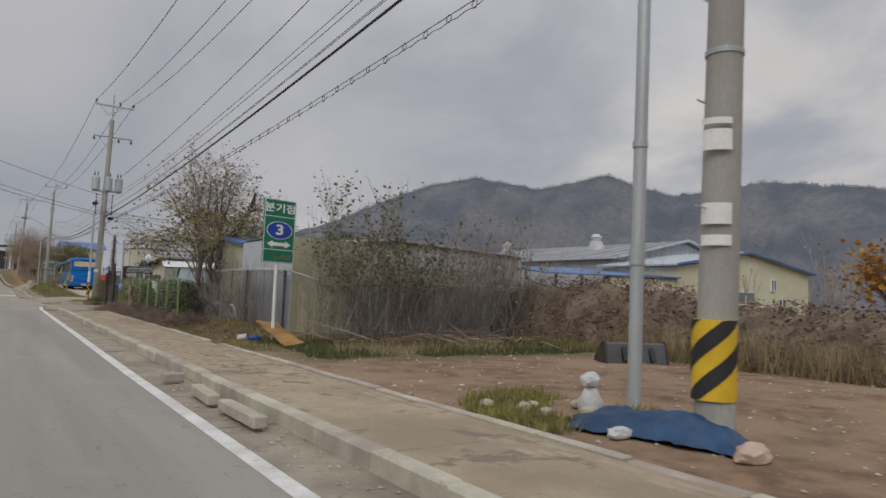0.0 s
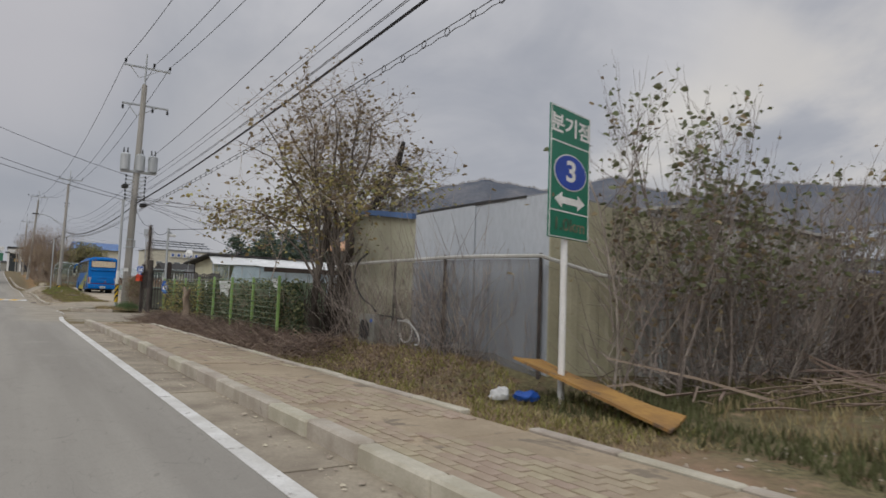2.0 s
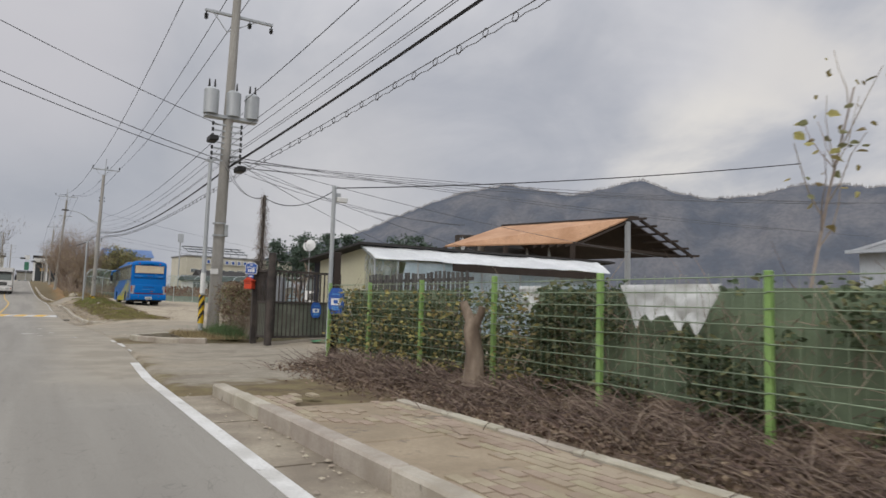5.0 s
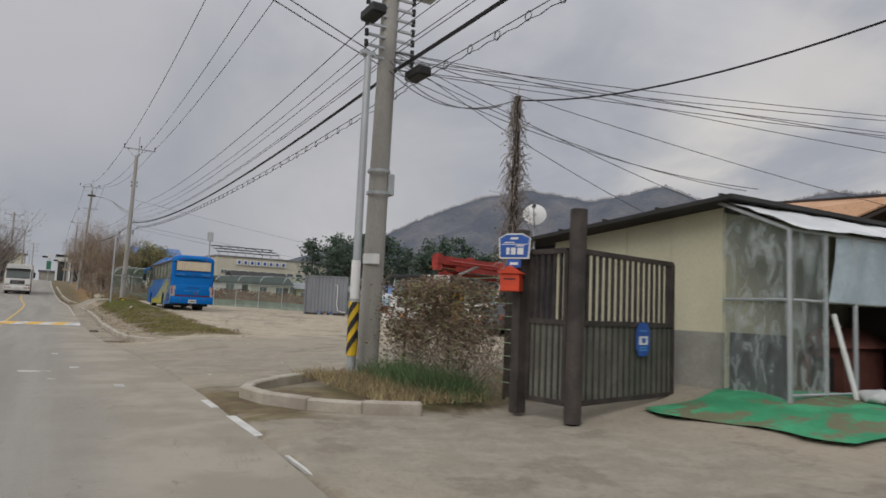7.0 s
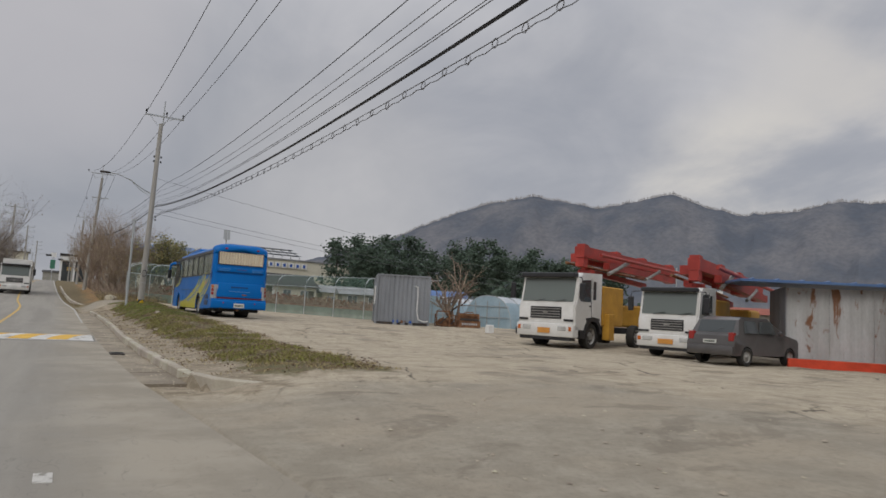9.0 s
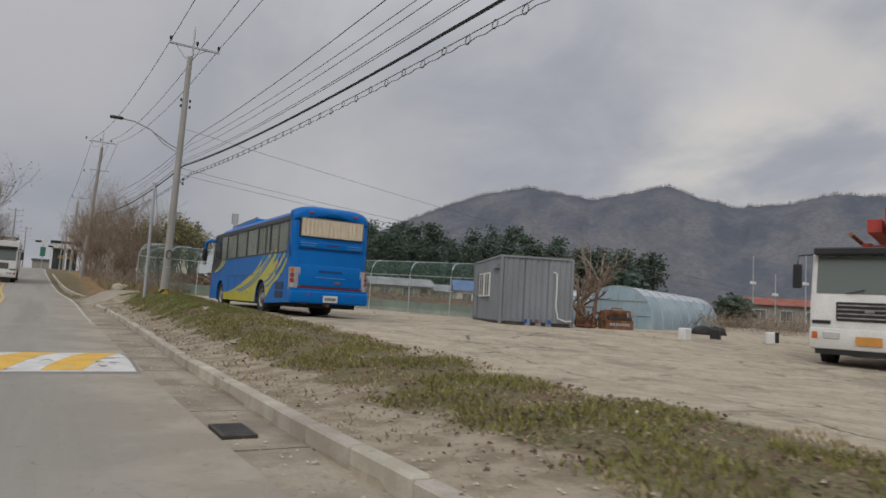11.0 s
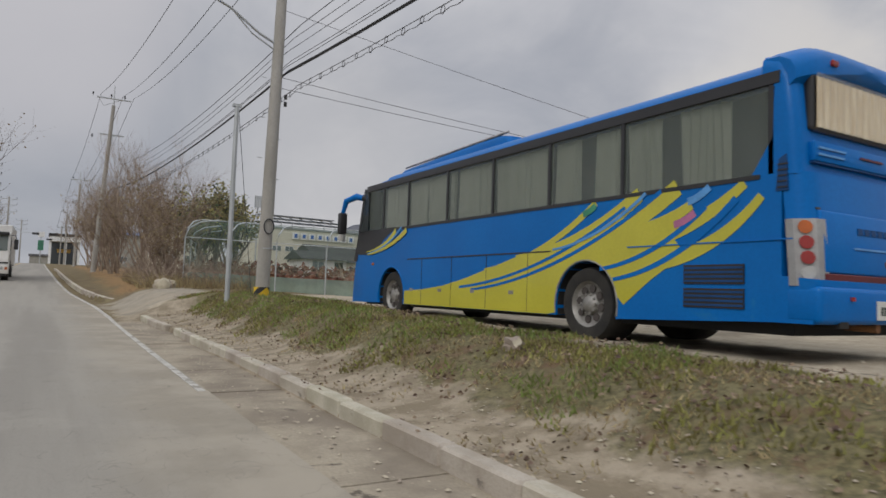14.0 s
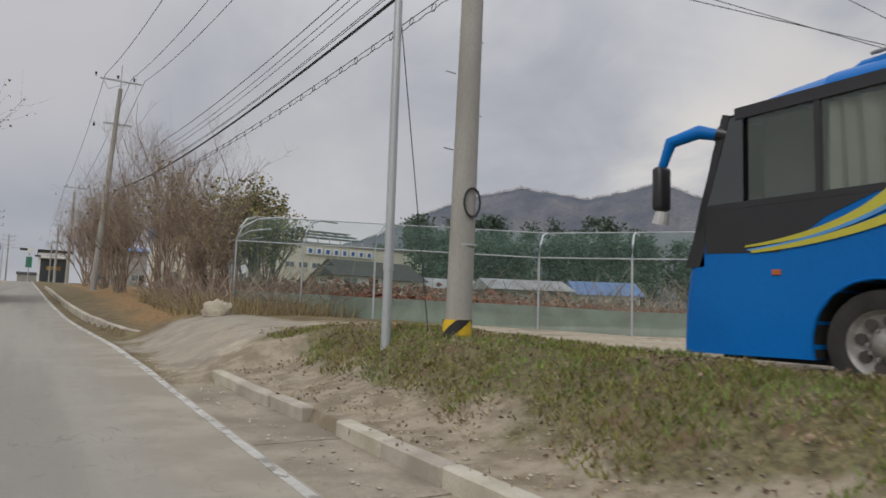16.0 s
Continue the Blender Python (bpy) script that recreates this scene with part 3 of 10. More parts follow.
# ---- vehicles ----
M["bus_blue"] = material("bus_blue", (0.001, 0.135, 0.46), 0.36, (0.001, 0.115, 0.40), (0.002, 0.155, 0.5), 0.6, 25, 0.5, 0.02, spec=0.14, coat=0.08, spots=(0.01, 0.15, 0.41), spot_cover=0.63, spot_scale=1.2)
M["bus_yellow"] = material("bus_yellow", (0.5, 0.46, 0.03), 0.35, (0.42, 0.38, 0.03), (0.54, 0.5, 0.05), 1, 25, 0.4, 0.02, spec=0.5, coat=0.3)
M["bus_pale"] = material("bus_pale_blue", (0.1, 0.3, 0.62), 0.35, bump=0)
M["bus_pink"] = material("faded_pink", (0.45, 0.16, 0.3), 0.4, bump=0)
M["bus_green"] = material("bus_green", (0.06, 0.28, 0.16), 0.4, bump=0)
M["rubber"] = material("tyre_rubber", (0.028, 0.027, 0.026), 0.85, (0.02, 0.02, 0.02), (0.05, 0.046, 0.04), 3, 30, 0.8, 0.15)
M["rim"] = material("dusty_wheel_rim", (0.33, 0.32, 0.3), 0.5, (0.2, 0.19, 0.17), (0.42, 0.41, 0.39), 5, 30, 0.7, 0.1, metal=0.4)
M["rim_dark"] = material("dark_wheel_dish", (0.07, 0.06, 0.055), 0.7, bump=0.1)
M["chassis"] = material("dark_chassis", (0.022, 0.021, 0.02), 0.8, bump=0.2)
M["trim"] = material("black_trim", (0.02, 0.02, 0.022), 0.35, bump=0, spec=0.5)
M["curtain"] = material("grey_green_curtain", (0.52, 0.55, 0.45), 0.9, (0.42, 0.45, 0.36), (0.58, 0.61, 0.51), 3, 20, 0.6, 0.1, stretch=(1, 4, 0.3))
M["curtain_rear"] = material("cream_curtain", (0.7, 0.58, 0.38), 0.9, (0.55, 0.42, 0.25), (0.78, 0.68, 0.48), 4, 20, 0.8, 0.1, stretch=(5, 1, 0.4))
M["bus_glass"] = glass("tinted_glass", (0.10, 0.12, 0.105), 0.05, 0.42)
M["dark_glass"] = glass("dark_windscreen", (0.05, 0.058, 0.06), 0.08, 0.94)
# truck windscreens: their reflection is put into this lighter, nearly opaque tint
M["truck_glass"] = glass("grey_green_windscreen", (0.13, 0.15, 0.14), 0.1, 0.96)
M["lamp_red"] = material("red_lamp_lens", (0.3, 0.022, 0.018), 0.2, bump=0, spec=0.6)
M["lamp_amber"] = material("amber_lamp_lens", (0.46, 0.11, 0.018), 0.2, bump=0, spec=0.6)
M["lamp_clear"] = material("clear_lamp_lens", (0.55, 0.55, 0.53), 0.15, bump=0, spec=0.6, metal=0.3)
M["lamp_panel"] = material("pale_grey_lamp_panel", (0.36, 0.36, 0.36), 0.4, bump=0, metal=0.2)
M["vent_blue"] = material("dark_blue_vent", (0.006, 0.05, 0.16), 0.6, bump=0)
M["cabin_inside"] = material("dark_grey_cabin", (0.12, 0.125, 0.12), 0.9, bump=0)
M["maroon"] = material("maroon_panel", (0.12, 0.018, 0.022), 0.45, bump=0.02)
M["plate_white"] = material("white_plate", (0.62, 0.62, 0.58), 0.5, bump=0)
M["plate_text"] = material("plate_bars", (0.05, 0.07, 0.06), 0.6, bump=0)


def wheel(parent, x, y, r, width, side, truck=True, label=""):
    """A wheel standing at z = r on its thing's floor; side is the outer side, -1 towards -x."""
    bm = bmesh.new()
    n = 32
    prof = [(0.62 * r, 0.0), (0.78 * r, -0.02), (0.95 * r, -0.01), (1.0 * r, 0.06), (1.0 * r, width - 0.06), (0.95 * r, width), (0.62 * r, width)]
    rings = []
    for s in range(n):
        a = 2 * math.pi * s / n
        rings.append([bm.verts.new((x + side * -d, y + q * math.cos(a), r + q * math.sin(a))) for q, d in prof])
    for s in range(n):
        p, q = rings[s], rings[(s + 1) % n]
        for i in range(len(prof) - 1):
            bm.faces.new((p[i], p[i + 1], q[i + 1], q[i]))
    bmesh.ops.recalc_face_normals(bm, faces=bm.faces[:])
    w = part("wheel", bm, M["rubber"], parent, label or "black rubber tyre", True)
    bm = bmesh.new()
    disc = [(0.64 * r, 0.0), (0.60 * r, 0.02), (0.55 * r, 0.06 if truck else 0.03), (0.3 * r, 0.09 if truck else 0.01), (0.24 * r, 0.02), (0.12 * r, -0.02), (0.001, -0.02)]
    rings = []
    for s in range(n):
        a = 2 * math.pi * s / n
        rings.append([bm.verts.new((x + side * -d, y + q * math.cos(a), r + q * math.sin(a))) for q, d in disc])
    for s in range(n):
        p, q = rings[s], rings[(s + 1) % n]
        for i in range(len(disc) - 1):
            bm.faces.new((p[i], p[i + 1], q[i + 1], q[i]))
    bmesh.ops.recalc_face_normals(bm, faces=bm.faces[:])
    part("rim", bm, M["rim"], w, "dusty metal rim", True)
    for i in range(8):
        a = 2 * math.pi * i / 8 + 0.2
        c = (x + side * -0.05, y + 0.42 * r * math.cos(a), r + 0.42 * r * math.sin(a))
        part("rim_hole", rodded((c[0] + side * 0.004, c[1], c[2]), (c[0] - side * 0.02, c[1], c[2]), 0.055 * r / 0.5, seg=8), M["rim_dark"], w)
    for i in range(10 if truck else 4):
        a = 2 * math.pi * i / (10 if truck else 4)
        c = (x + side * -0.03, y + 0.26 * r * math.cos(a), r + 0.26 * r * math.sin(a))
        part("wheel_nut", rodded(c, (c[0] + side * 0.03, c[1], c[2]), 0.018, seg=6), M["rim"], w)


def arch(cy, r, z, steps=10):
    """Points of a wheel arch along a sill at height z, from back to front."""
    a0 = math.asin(min(1, (z - 0.5) / r)) if abs(z - 0.5) < r else -0.2
    return [(cy - r * math.cos(a0 + (math.pi - 2 * a0) * i / steps), 0.5 + r * math.sin(a0 + (math.pi - 2 * a0) * i / steps)) for i in range(steps + 1)]


def round_box(x0, x1, y0, y1, z0, z1, r, seg=3):
    bm = boxed(x0, x1, y0, y1, z0, z1)
    bmesh.ops.bevel(bm, geom=bm.edges[:], offset=r, segments=seg, affect="EDGES", profile=0.5)
    return bm


def band(parent, name, pts, widths, mat, x, label=""):
    """A painted stripe on the bus flank: a strip 3 mm thick along points (y, z), with widths across."""
    bm = bmesh.new()
    k = len(pts)
    up, dn = [], []
    for i in range(k):
        d = (Vector(pts[min(i + 1, k - 1)]) - Vector(pts[max(i - 1, 0)])).normalized()
        nrm = Vector((-d.y, d.x))
        a, b = Vector(pts[i]) + nrm * widths[i] / 2, Vector(pts[i]) - nrm * widths[i] / 2
        up.append(bm.verts.new((x, a.x, a.y)))
        dn.append(bm.verts.new((x, b.x, b.y)))
    for i in range(k - 1):
        bm.faces.new((up[i], up[i + 1], dn[i + 1], dn[i]))
    bmesh.ops.recalc_face_normals(bm, faces=bm.faces[:])
    bmesh.ops.solidify(bm, geom=bm.faces[:], thickness=0.002)
    return part(name, bm, mat, parent, label)


def build_bus():
    W, L = 2.47, 11.62
    bus = thing("coach_bus", (6.49, 79.62, 0.44), "blue coach bus with yellow swoosh stripes parked on gravel", "bus")
    rear_y, front_y = 3.3, 9.43
    # lower body with wheel arches
    bm = bmesh.new()
    prof = [(0.05, 0.42), (0.05, 0.62), (0.0, 0.66), (0.0, 0.86), (0.38, 0.9), (0.38, 1.95), (L - 0.32, 1.95), (L - 0.06, 1.32), (L, 0.9), (L - 0.02, 0.36)]
    sill = [(L - 0.1, 0.32)] + arch(front_y, 0.62, 0.34)[::-1] + arch(rear_y, 0.62, 0.34)[::-1] + [(0.5, 0.42)]
    prism(bm, prof + sill, 0.0, W, "x")
    es = [e for e in bm.edges if abs(e.verts[0].co.x - e.verts[1].co.x) < 1e-4 and min(e.verts[0].co.z, e.verts[1].co.z) > 0.5 and (min(e.verts[0].co.y, e.verts[1].co.y) > L - 0.4 or max(e.verts[0].co.y, e.verts[1].co.y) < 0.3)]
    bmesh.ops.bevel(bm, geom=[e for e in es if e.verts[0].co.y < 1], offset=0.09, segments=3, affect="EDGES", profile=0.5)
    nose = [e for e in bm.edges if abs(e.verts[0].co.x - e.verts[1].co.x) < 1e-4 and min(e.verts[0].co.y, e.verts[1].co.y) > L - 0.4 and max(e.verts[0].co.z, e.verts[1].co.z) > 0.5]
    bmesh.ops.bevel(bm, geom=nose, offset=0.2, segments=4, affect="EDGES", profile=0.5)
    bmesh.ops.triangulate(bm, faces=[f for f in bm.faces if len(f.verts) > 4])
    part("body", bm, M["bus_blue"], bus, "glossy blue painted body", True)
    bm = bmesh.new()
    prism(bm, [(0, 0.38), (0.02, 0.29), (0.07, 0.22), (0.15, 0.17), (0.3, 0.15), (W - 0.3, 0.15), (W - 0.15, 0.17), (W - 0.07, 0.22), (W - 0.02, 0.29), (W, 0.38)], 0.86, 1.97, "z")
    part("rear_panel", bm, M["bus_blue"], bus, "rounded blue rear panel", True)
    # roof and rear cap
    bm = bmesh.new()
    prism(bm, [(0.02, 0), (0.03, 0.09), (0.1, 0.2), (0.26, 0.28), (0.6, 0.33), (1.235, 0.35), (1.87, 0.33), (2.21, 0.28), (2.37, 0.2), (2.44, 0.09), (2.45, 0)], 0.45, 9.9, "y")
    bmesh.ops.translate(bm, vec=(0, 0, 2.97), verts=bm.verts[:])
    part("roof", bm, M["bus_blue"], bus, smooth=True)
    bm = bmesh.new()
    prism(bm, [(0.10, 1.95), (0.13, 2.5), (0.18, 3.0), (0.28, 3.2), (0.5, 3.28), (0.5, 3.0), (0.36, 2.9), (0.38, 2.36), (0.64, 1.95)], 0.0, W, "x")
    es = [e for e in bm.edges if abs(e.verts[0].co.x - e.verts[1].co.x) < 1e-4 and (max(e.verts[0].co.y, e.verts[1].co.y) < 0.5 or min(e.verts[0].co.z, e.verts[1].co.z) > 3.1)]
    bmesh.ops.bevel(bm, geom=es, offset=0.13, segments=3, affect="EDGES", profile=0.5)
    part("rear_cap", bm, M["bus_blue"], bus, smooth=True)
    # hood over the rear window: lofted across, its ends dropping to the corners
    v, f = [], []
    hood = [(0.12, 3.02), (0.03, 3.1), (0.02, 3.2), (0.08, 3.31), (0.2, 3.38), (0.36, 3.39), (0.5, 3.34), (0.52, 3.2)]
    for i in range(21):
        u = i / 20 * 2 - 1
        dip = 0.16 * abs(u) ** 5
        for y, z in hood:
            v.append((W / 2 + u * (W / 2 - 0.03), y + 0.12 * abs(u) ** 6 * (1 if y < 0.5 else 0), z - dip + (0.05 * math.cos(u * 4.7) if z < 3.15 and y < 0.2 else 0)))
    for i in range(20):
        for j in range(len(hood) - 1):
            k = i * len(hood) + j
            f.append((k, k + 1, k + len(hood) + 1, k + len(hood)))
    f += [tuple(range(len(hood)))[::-1], tuple(20 * len(hood) + j for j in range(len(hood)))]
    mesh_from("rear_spoiler", v, f, M["bus_blue"], bus, True)["label"] = "curved blue hood over rear window"
    for x in (0.52, W - 0.52):
        part("marker_lamp", boxed(x - 0.06, x + 0.06, 0.0, 0.1, 3.12, 3.19, bevel=0.015), M["lamp_red"], bus, "small red marker lamp")
    bm = bmesh.new()
    prism(bm, [(5.6, 3.22), (5.68, 3.4), (5.95, 3.46), (6.6, 3.46), (9.7, 3.35), (9.95, 3.22)], 0.32, W - 0.32, "x")
    bmesh.ops.bevel(bm, geom=[e for e in bm.edges if abs(e.verts[0].co.x - e.verts[1].co.x) < 1e-4 and max(e.verts[0].co.z, e.verts[1].co.z) > 3.3], offset=0.1, segments=3, affect="EDGES", profile=0.5)
    part("air_conditioner", bm, M["bus_blue"], bus, "low blue roof fairing", True)
    part("roof_hatch", round_box(0.8, W - 0.8, 4.6, 5.5, 3.25, 3.36, 0.04), M["white"], bus, "pale roof hatch", True)
    for x in (0.36, W - 0.36):
        part("roof_rail", rodded((x, 5.7, 3.47), (x, 9.6, 3.38), 0.022, seg=8), M["rim"], bus, "thin bright roof rail")
    # inner core, curtains, glass
    part("interior", boxed(0.3, W - 0.3, 0.5, L - 0.9, 1.9, 2.96), M["cabin_inside"], bus, "dark interior")
    for side, x, inner in ((-1, 0.02, 0.09), (1, W - 0.02, W - 0.09)):
        part("window_rail", boxed(x - 0.03, x + 0.03, 0.4, L - 0.75, 2.93, 3.06), M["trim"], bus)
        part("window_rail", boxed(x - 0.03, x + 0.03, 0.62, L - 0.55, 1.93, 1.98), M["trim"], bus)
        edges = [0.5, 2.62, 4.13, 5.63, 7.15, 8.75, 9.95, 10.75]
        for i, (a, b) in enumerate(zip(edges, edges[1:])):
            part("window_pillar", boxed(x - 0.02, x + 0.025, a - 0.03, a + 0.03, 1.97, 2.95), M["trim"], bus)
            pane = part("window_pane", boxed(x - 0.006, x + 0.006, a + 0.03, b - 0.03, 1.98, 2.94), M["bus_glass"], bus, "tinted side window")
            pane.visible_shadow = False
            # curtains, gathered in folds, drawn to differing widths
            spans = [((0.25, 0.58), (0.72, 0.98)), ((0.02, 0.42), (0.6, 0.98)), ((0.03, 0.62), (0.64, 0.97)), ((0.03, 0.78), (0.88, 0.98)), ((0.02, 0.5), (0.54, 0.98)), ((0.02, 0.97),), ()][i]
            for c0, c1 in spans:
                v, f = [], []
                steps_ = 26
                for s in range(steps_ + 1):
                    u = c0 + (c1 - c0) * s / steps_
                    y = a + (b - a) * u
                    xx = inner + 0.03 * math.sin(s * 1.5 + i) * (1 if side < 0 else -1)
                    v += [(xx, y, 2.0), (xx, y + 0.04 * math.sin(i * 3 + s * 0.3), 2.9)]
                    if s:
                        q = 2 * s
                        f.append((q - 2, q, q + 1, q - 1))
                mesh_from("curtain", v, f, M["curtain"], bus, True)["label"] = "beige window curtain"
    # slanting dark corner panels by the front wheel
    for x in (-0.006, W + 0.002):
        bm = bmesh.new()
        prism(bm, [(L - 1.25, 1.42), (L - 0.36, 1.45), (L - 0.36, 2.0), (L - 2.4, 2.0), (L - 1.75, 1.75)], x, x + 0.004, "x")
        part("corner_panel", bm, M["trim"], bus, "glossy black corner panel")
    # windscreen and front posts
    bm = bmesh.new()
    prism(bm, [(L - 0.04, 1.35), (L - 0.2, 2.0), (L - 0.4, 2.65), (L - 0.55, 3.0), (L - 0.65, 3.0), (L - 0.5, 2.6), (L - 0.32, 1.95), (L - 0.16, 1.35)], 0.1, W - 0.1, "x")
    part("windscreen", bm, M["dark_glass"], bus, "dark curved windscreen")
    for x in (0.0, W - 0.12):
        bm = bmesh.new()
        prism(bm, [(L - 0.07, 1.3), (L - 0.25, 1.78), (L - 0.46, 2.62), (L - 0.59, 3.03), (L - 0.68, 3.0), (L - 0.56, 2.6), (L - 0.36, 1.95), (L - 0.34, 1.3)], x, x + 0.12, "x")
        part("front_post", bm, M["trim"], bus, "glossy black windscreen post")
    # driver's and door windows, front cap of the roof
    for x in (0.004, W - 0.012):
        bm = bmesh.new()
        prism(bm, [(10.78, 1.98), (L - 0.37, 1.98), (L - 0.57, 2.6), (L - 0.68, 2.97), (10.78, 2.97)], x, x + 0.008, "x")
        part("front_side_window", bm, M["dark_glass"], bus, "dark front side window")
    v, f = [], []
    cap = [(9.3, 3.0, 0.34), (10.0, 3.0, 0.33), (10.4, 3.0, 0.29), (10.75, 3.0, 0.22), (10.93, 3.0, 0.13), (11.03, 3.0, 0.02)]
    for y, z, h in cap:
        for i in range(17):
            u = i / 16 * 2 - 1
            v.append((W / 2 + u * (W / 2 - 0.02), y + 0.12 * (1 - u * u) * (1 if y > 10.5 else 0), z + h * max(0.0, 1 - abs(u) ** 5)))
    for j in range(len(cap) - 1):
        for i in range(16):
            k = j * 17 + i
            f.append((k, k + 1, k + 18, k + 17))
    mesh_from("front_cap", v, f, M["bus_blue"], bus, True)["label"] = "rounded blue front roof cap"
    # mirrors on curved arms
    for s, x in ((-1, 0.1), (1, W - 0.1)):
        tube("mirror_arm", [(x, L - 0.62, 2.78), (x + s * 0.2, L - 0.35, 2.86), (x + s * 0.36, L - 0.08, 2.76), (x + s * 0.4, L + 0.02, 2.45)], [0.06, 0.085, 0.075, 0.05], M["bus_blue"], bus, 10)
        tube("arm_sleeve", [(x - s * 0.02, L - 0.66, 2.77), (x + s * 0.08, L - 0.5, 2.83)], 0.09, M["trim"], bus, 10)
        part("mirror", round_box(x + s * 0.4 - 0.11, x + s * 0.4 + 0.11, L - 0.05, L + 0.09, 1.95, 2.48, 0.05), M["trim"], bus, "black wing mirror", True)
        part("mirror_dome", rodded((x + s * 0.4, L + 0.04, 1.8), (x + s * 0.4, L + 0.0, 1.95), 0.1, 0.08, 12), M["lamp_clear"], bus)
    # rear window with gathered curtain
    part("rear_window_seal", round_box(0.2, W - 0.2, 0.07, 0.19, 2.41, 3.03, 0.05), M["trim"], bus)
    v, f = [], []
    for s in range(121):
        x = 0.25 + (W - 0.5) * s / 120
        d = 0.012 * math.sin(s * 0.82) + 0.004 * math.sin(s * 2.3)
        v += [(x, 0.055 + d, 2.45), (x, 0.055 + d * 0.8, 2.98)]
        if s:
            q = 2 * s
            f.append((q - 2, q, q + 1, q - 1))
    mesh_from("rear_curtain", v, f, M["curtain_rear"], bus, True)["label"] = "cream pleated curtain"
    g = part("rear_glass", round_box(0.22, W - 0.22, 0.02, 0.035, 2.43, 3.01, 0.006, 1), glass("rear_glass", (0.6, 0.6, 0.58), 0.04, 0.15), bus, "clear rear window")
    g.visible_shadow = False
    # rear trim: grooves, bonnet lid, maroon band, bumper, lights, plate
    part("handle_panel", round_box(0.2, W - 0.2, 0.045, 0.12, 2.09, 2.3, 0.02, 2), M["bus_blue"], bus, "shallow blue panel with pale strips", True)
    part("rear_groove", boxed(0.2, W - 0.2, 0.055, 0.11, 2.07, 2.085), M["vent_blue"], bus)
    for x0_, x1_, z0_, m_ in ((0.25, 0.75, 2.22, "bus_pale"), (0.25, 0.72, 2.15, "bus_pale"), (W - 0.72, W - 0.25, 2.22, "bus_pale"), (W - 0.72, W - 0.25, 2.15, "bus_pale"), (W / 2 - 0.2, W / 2 + 0.25, 2.2, "maroon")):
        part("pale_strip", boxed(x0_, x1_, 0.03, 0.05, z0_, z0_ + 0.022), M[m_], bus)
    part("engine_lid", round_box(0.2, W - 0.2, 0.03, 0.12, 0.93, 1.58, 0.03), M["bus_blue"], bus, "blue engine lid", True)
    part("lid_gap", boxed(0.18, W - 0.18, 0.06, 0.1, 1.58, 1.605), M["trim"], bus)
    part("maroon_band", boxed(0.2, W - 0.2, 0.012, 0.06, 0.8, 0.93, bevel=0.01), M["maroon"], bus, "dark red reflector band")
    part("rear_bumper", round_box(-0.005, W + 0.005, -0.03, 0.35, 0.42, 0.8, 0.06), M["bus_blue"], bus, "blue rear bumper", True)
    part("chrome_strip", boxed(0.75, 1.7, 0.018, 0.04, 1.2, 1.22), M["bus_pale"], bus, "pale trim strip")
    part("lid_latch", boxed(1.35, 1.55, 0.015, 0.04, 1.03, 1.1, bevel=0.008), M["rust"], bus, "rusty latch on the engine lid")
    for i in range(6):
        part("badge_letter", boxed(0.85 + i * 0.13, 0.95 + i * 0.13, 0.022, 0.035, 1.36, 1.43), M["vent_blue"], bus, "faded raised badge mark")
    for x in (0.08, W - 0.29):
        left = x < 1
        bm = bmesh.new()
        # panel wrapped round the corner on a slant, lamps facing outwards
        c0, c1, c2, c3 = ((-0.012, 0.28), (-0.012, 0.2), (0.12, 0.035), (0.27, 0.025))
        plan = [c0, c1, c2, c3, (0.27, 0.1), (0.1, 0.28)]
        prism(bm, [(p_[0] if left else W - p_[0], p_[1]) for p_ in plan], 0.8, 1.48, "z")
        h = part("tail_lamp_panel", bm, M["lamp_panel"], bus, "pale grey tail lamp panel")
        for i, m in enumerate((M["lamp_clear"], M["lamp_red"], M["lamp_red"], M["lamp_amber"])):
            part("tail_lamp", rodded((0.042 if left else W - 0.042, 0.107, 0.93 + i * 0.155), (0.09 if left else W - 0.09, 0.146, 0.93 + i * 0.155), 0.068, seg=18), m, h, "round tail lamp")
    pl = part("number_plate", boxed(1.0, 1.46, -0.055, -0.03, 0.47, 0.67, bevel=0.006), M["plate_white"], bus, "white number plate")
    for i in range(6):
        part("plate_bar", boxed(1.05 + i * 0.062, 1.09 + i * 0.062, -0.06, -0.054, 0.52, 0.61), M["plate_text"], pl)
    part("number_lamp", boxed(0.5, 0.56, -0.06, -0.04, 0.66, 0.7), M["lamp_red"], bus)
    part("number_lamp", boxed(1.9, 1.96, -0.06, -0.04, 0.66, 0.7), M["lamp_red"], bus)
    # underside, wheels
    part("underframe", boxed(0.25, W - 0.25, 0.4, L - 0.4, 0.28, 0.55), M["chassis"], bus)
    part("exhaust", rodded((1.2, 0.05, 0.38), (1.2, 0.9, 0.4), 0.05, seg=12), M["rust"], bus)
    part("tow_hook", boxed(0.35, 0.5, -0.02, 0.3, 0.38, 0.48), M["chassis"], bus)
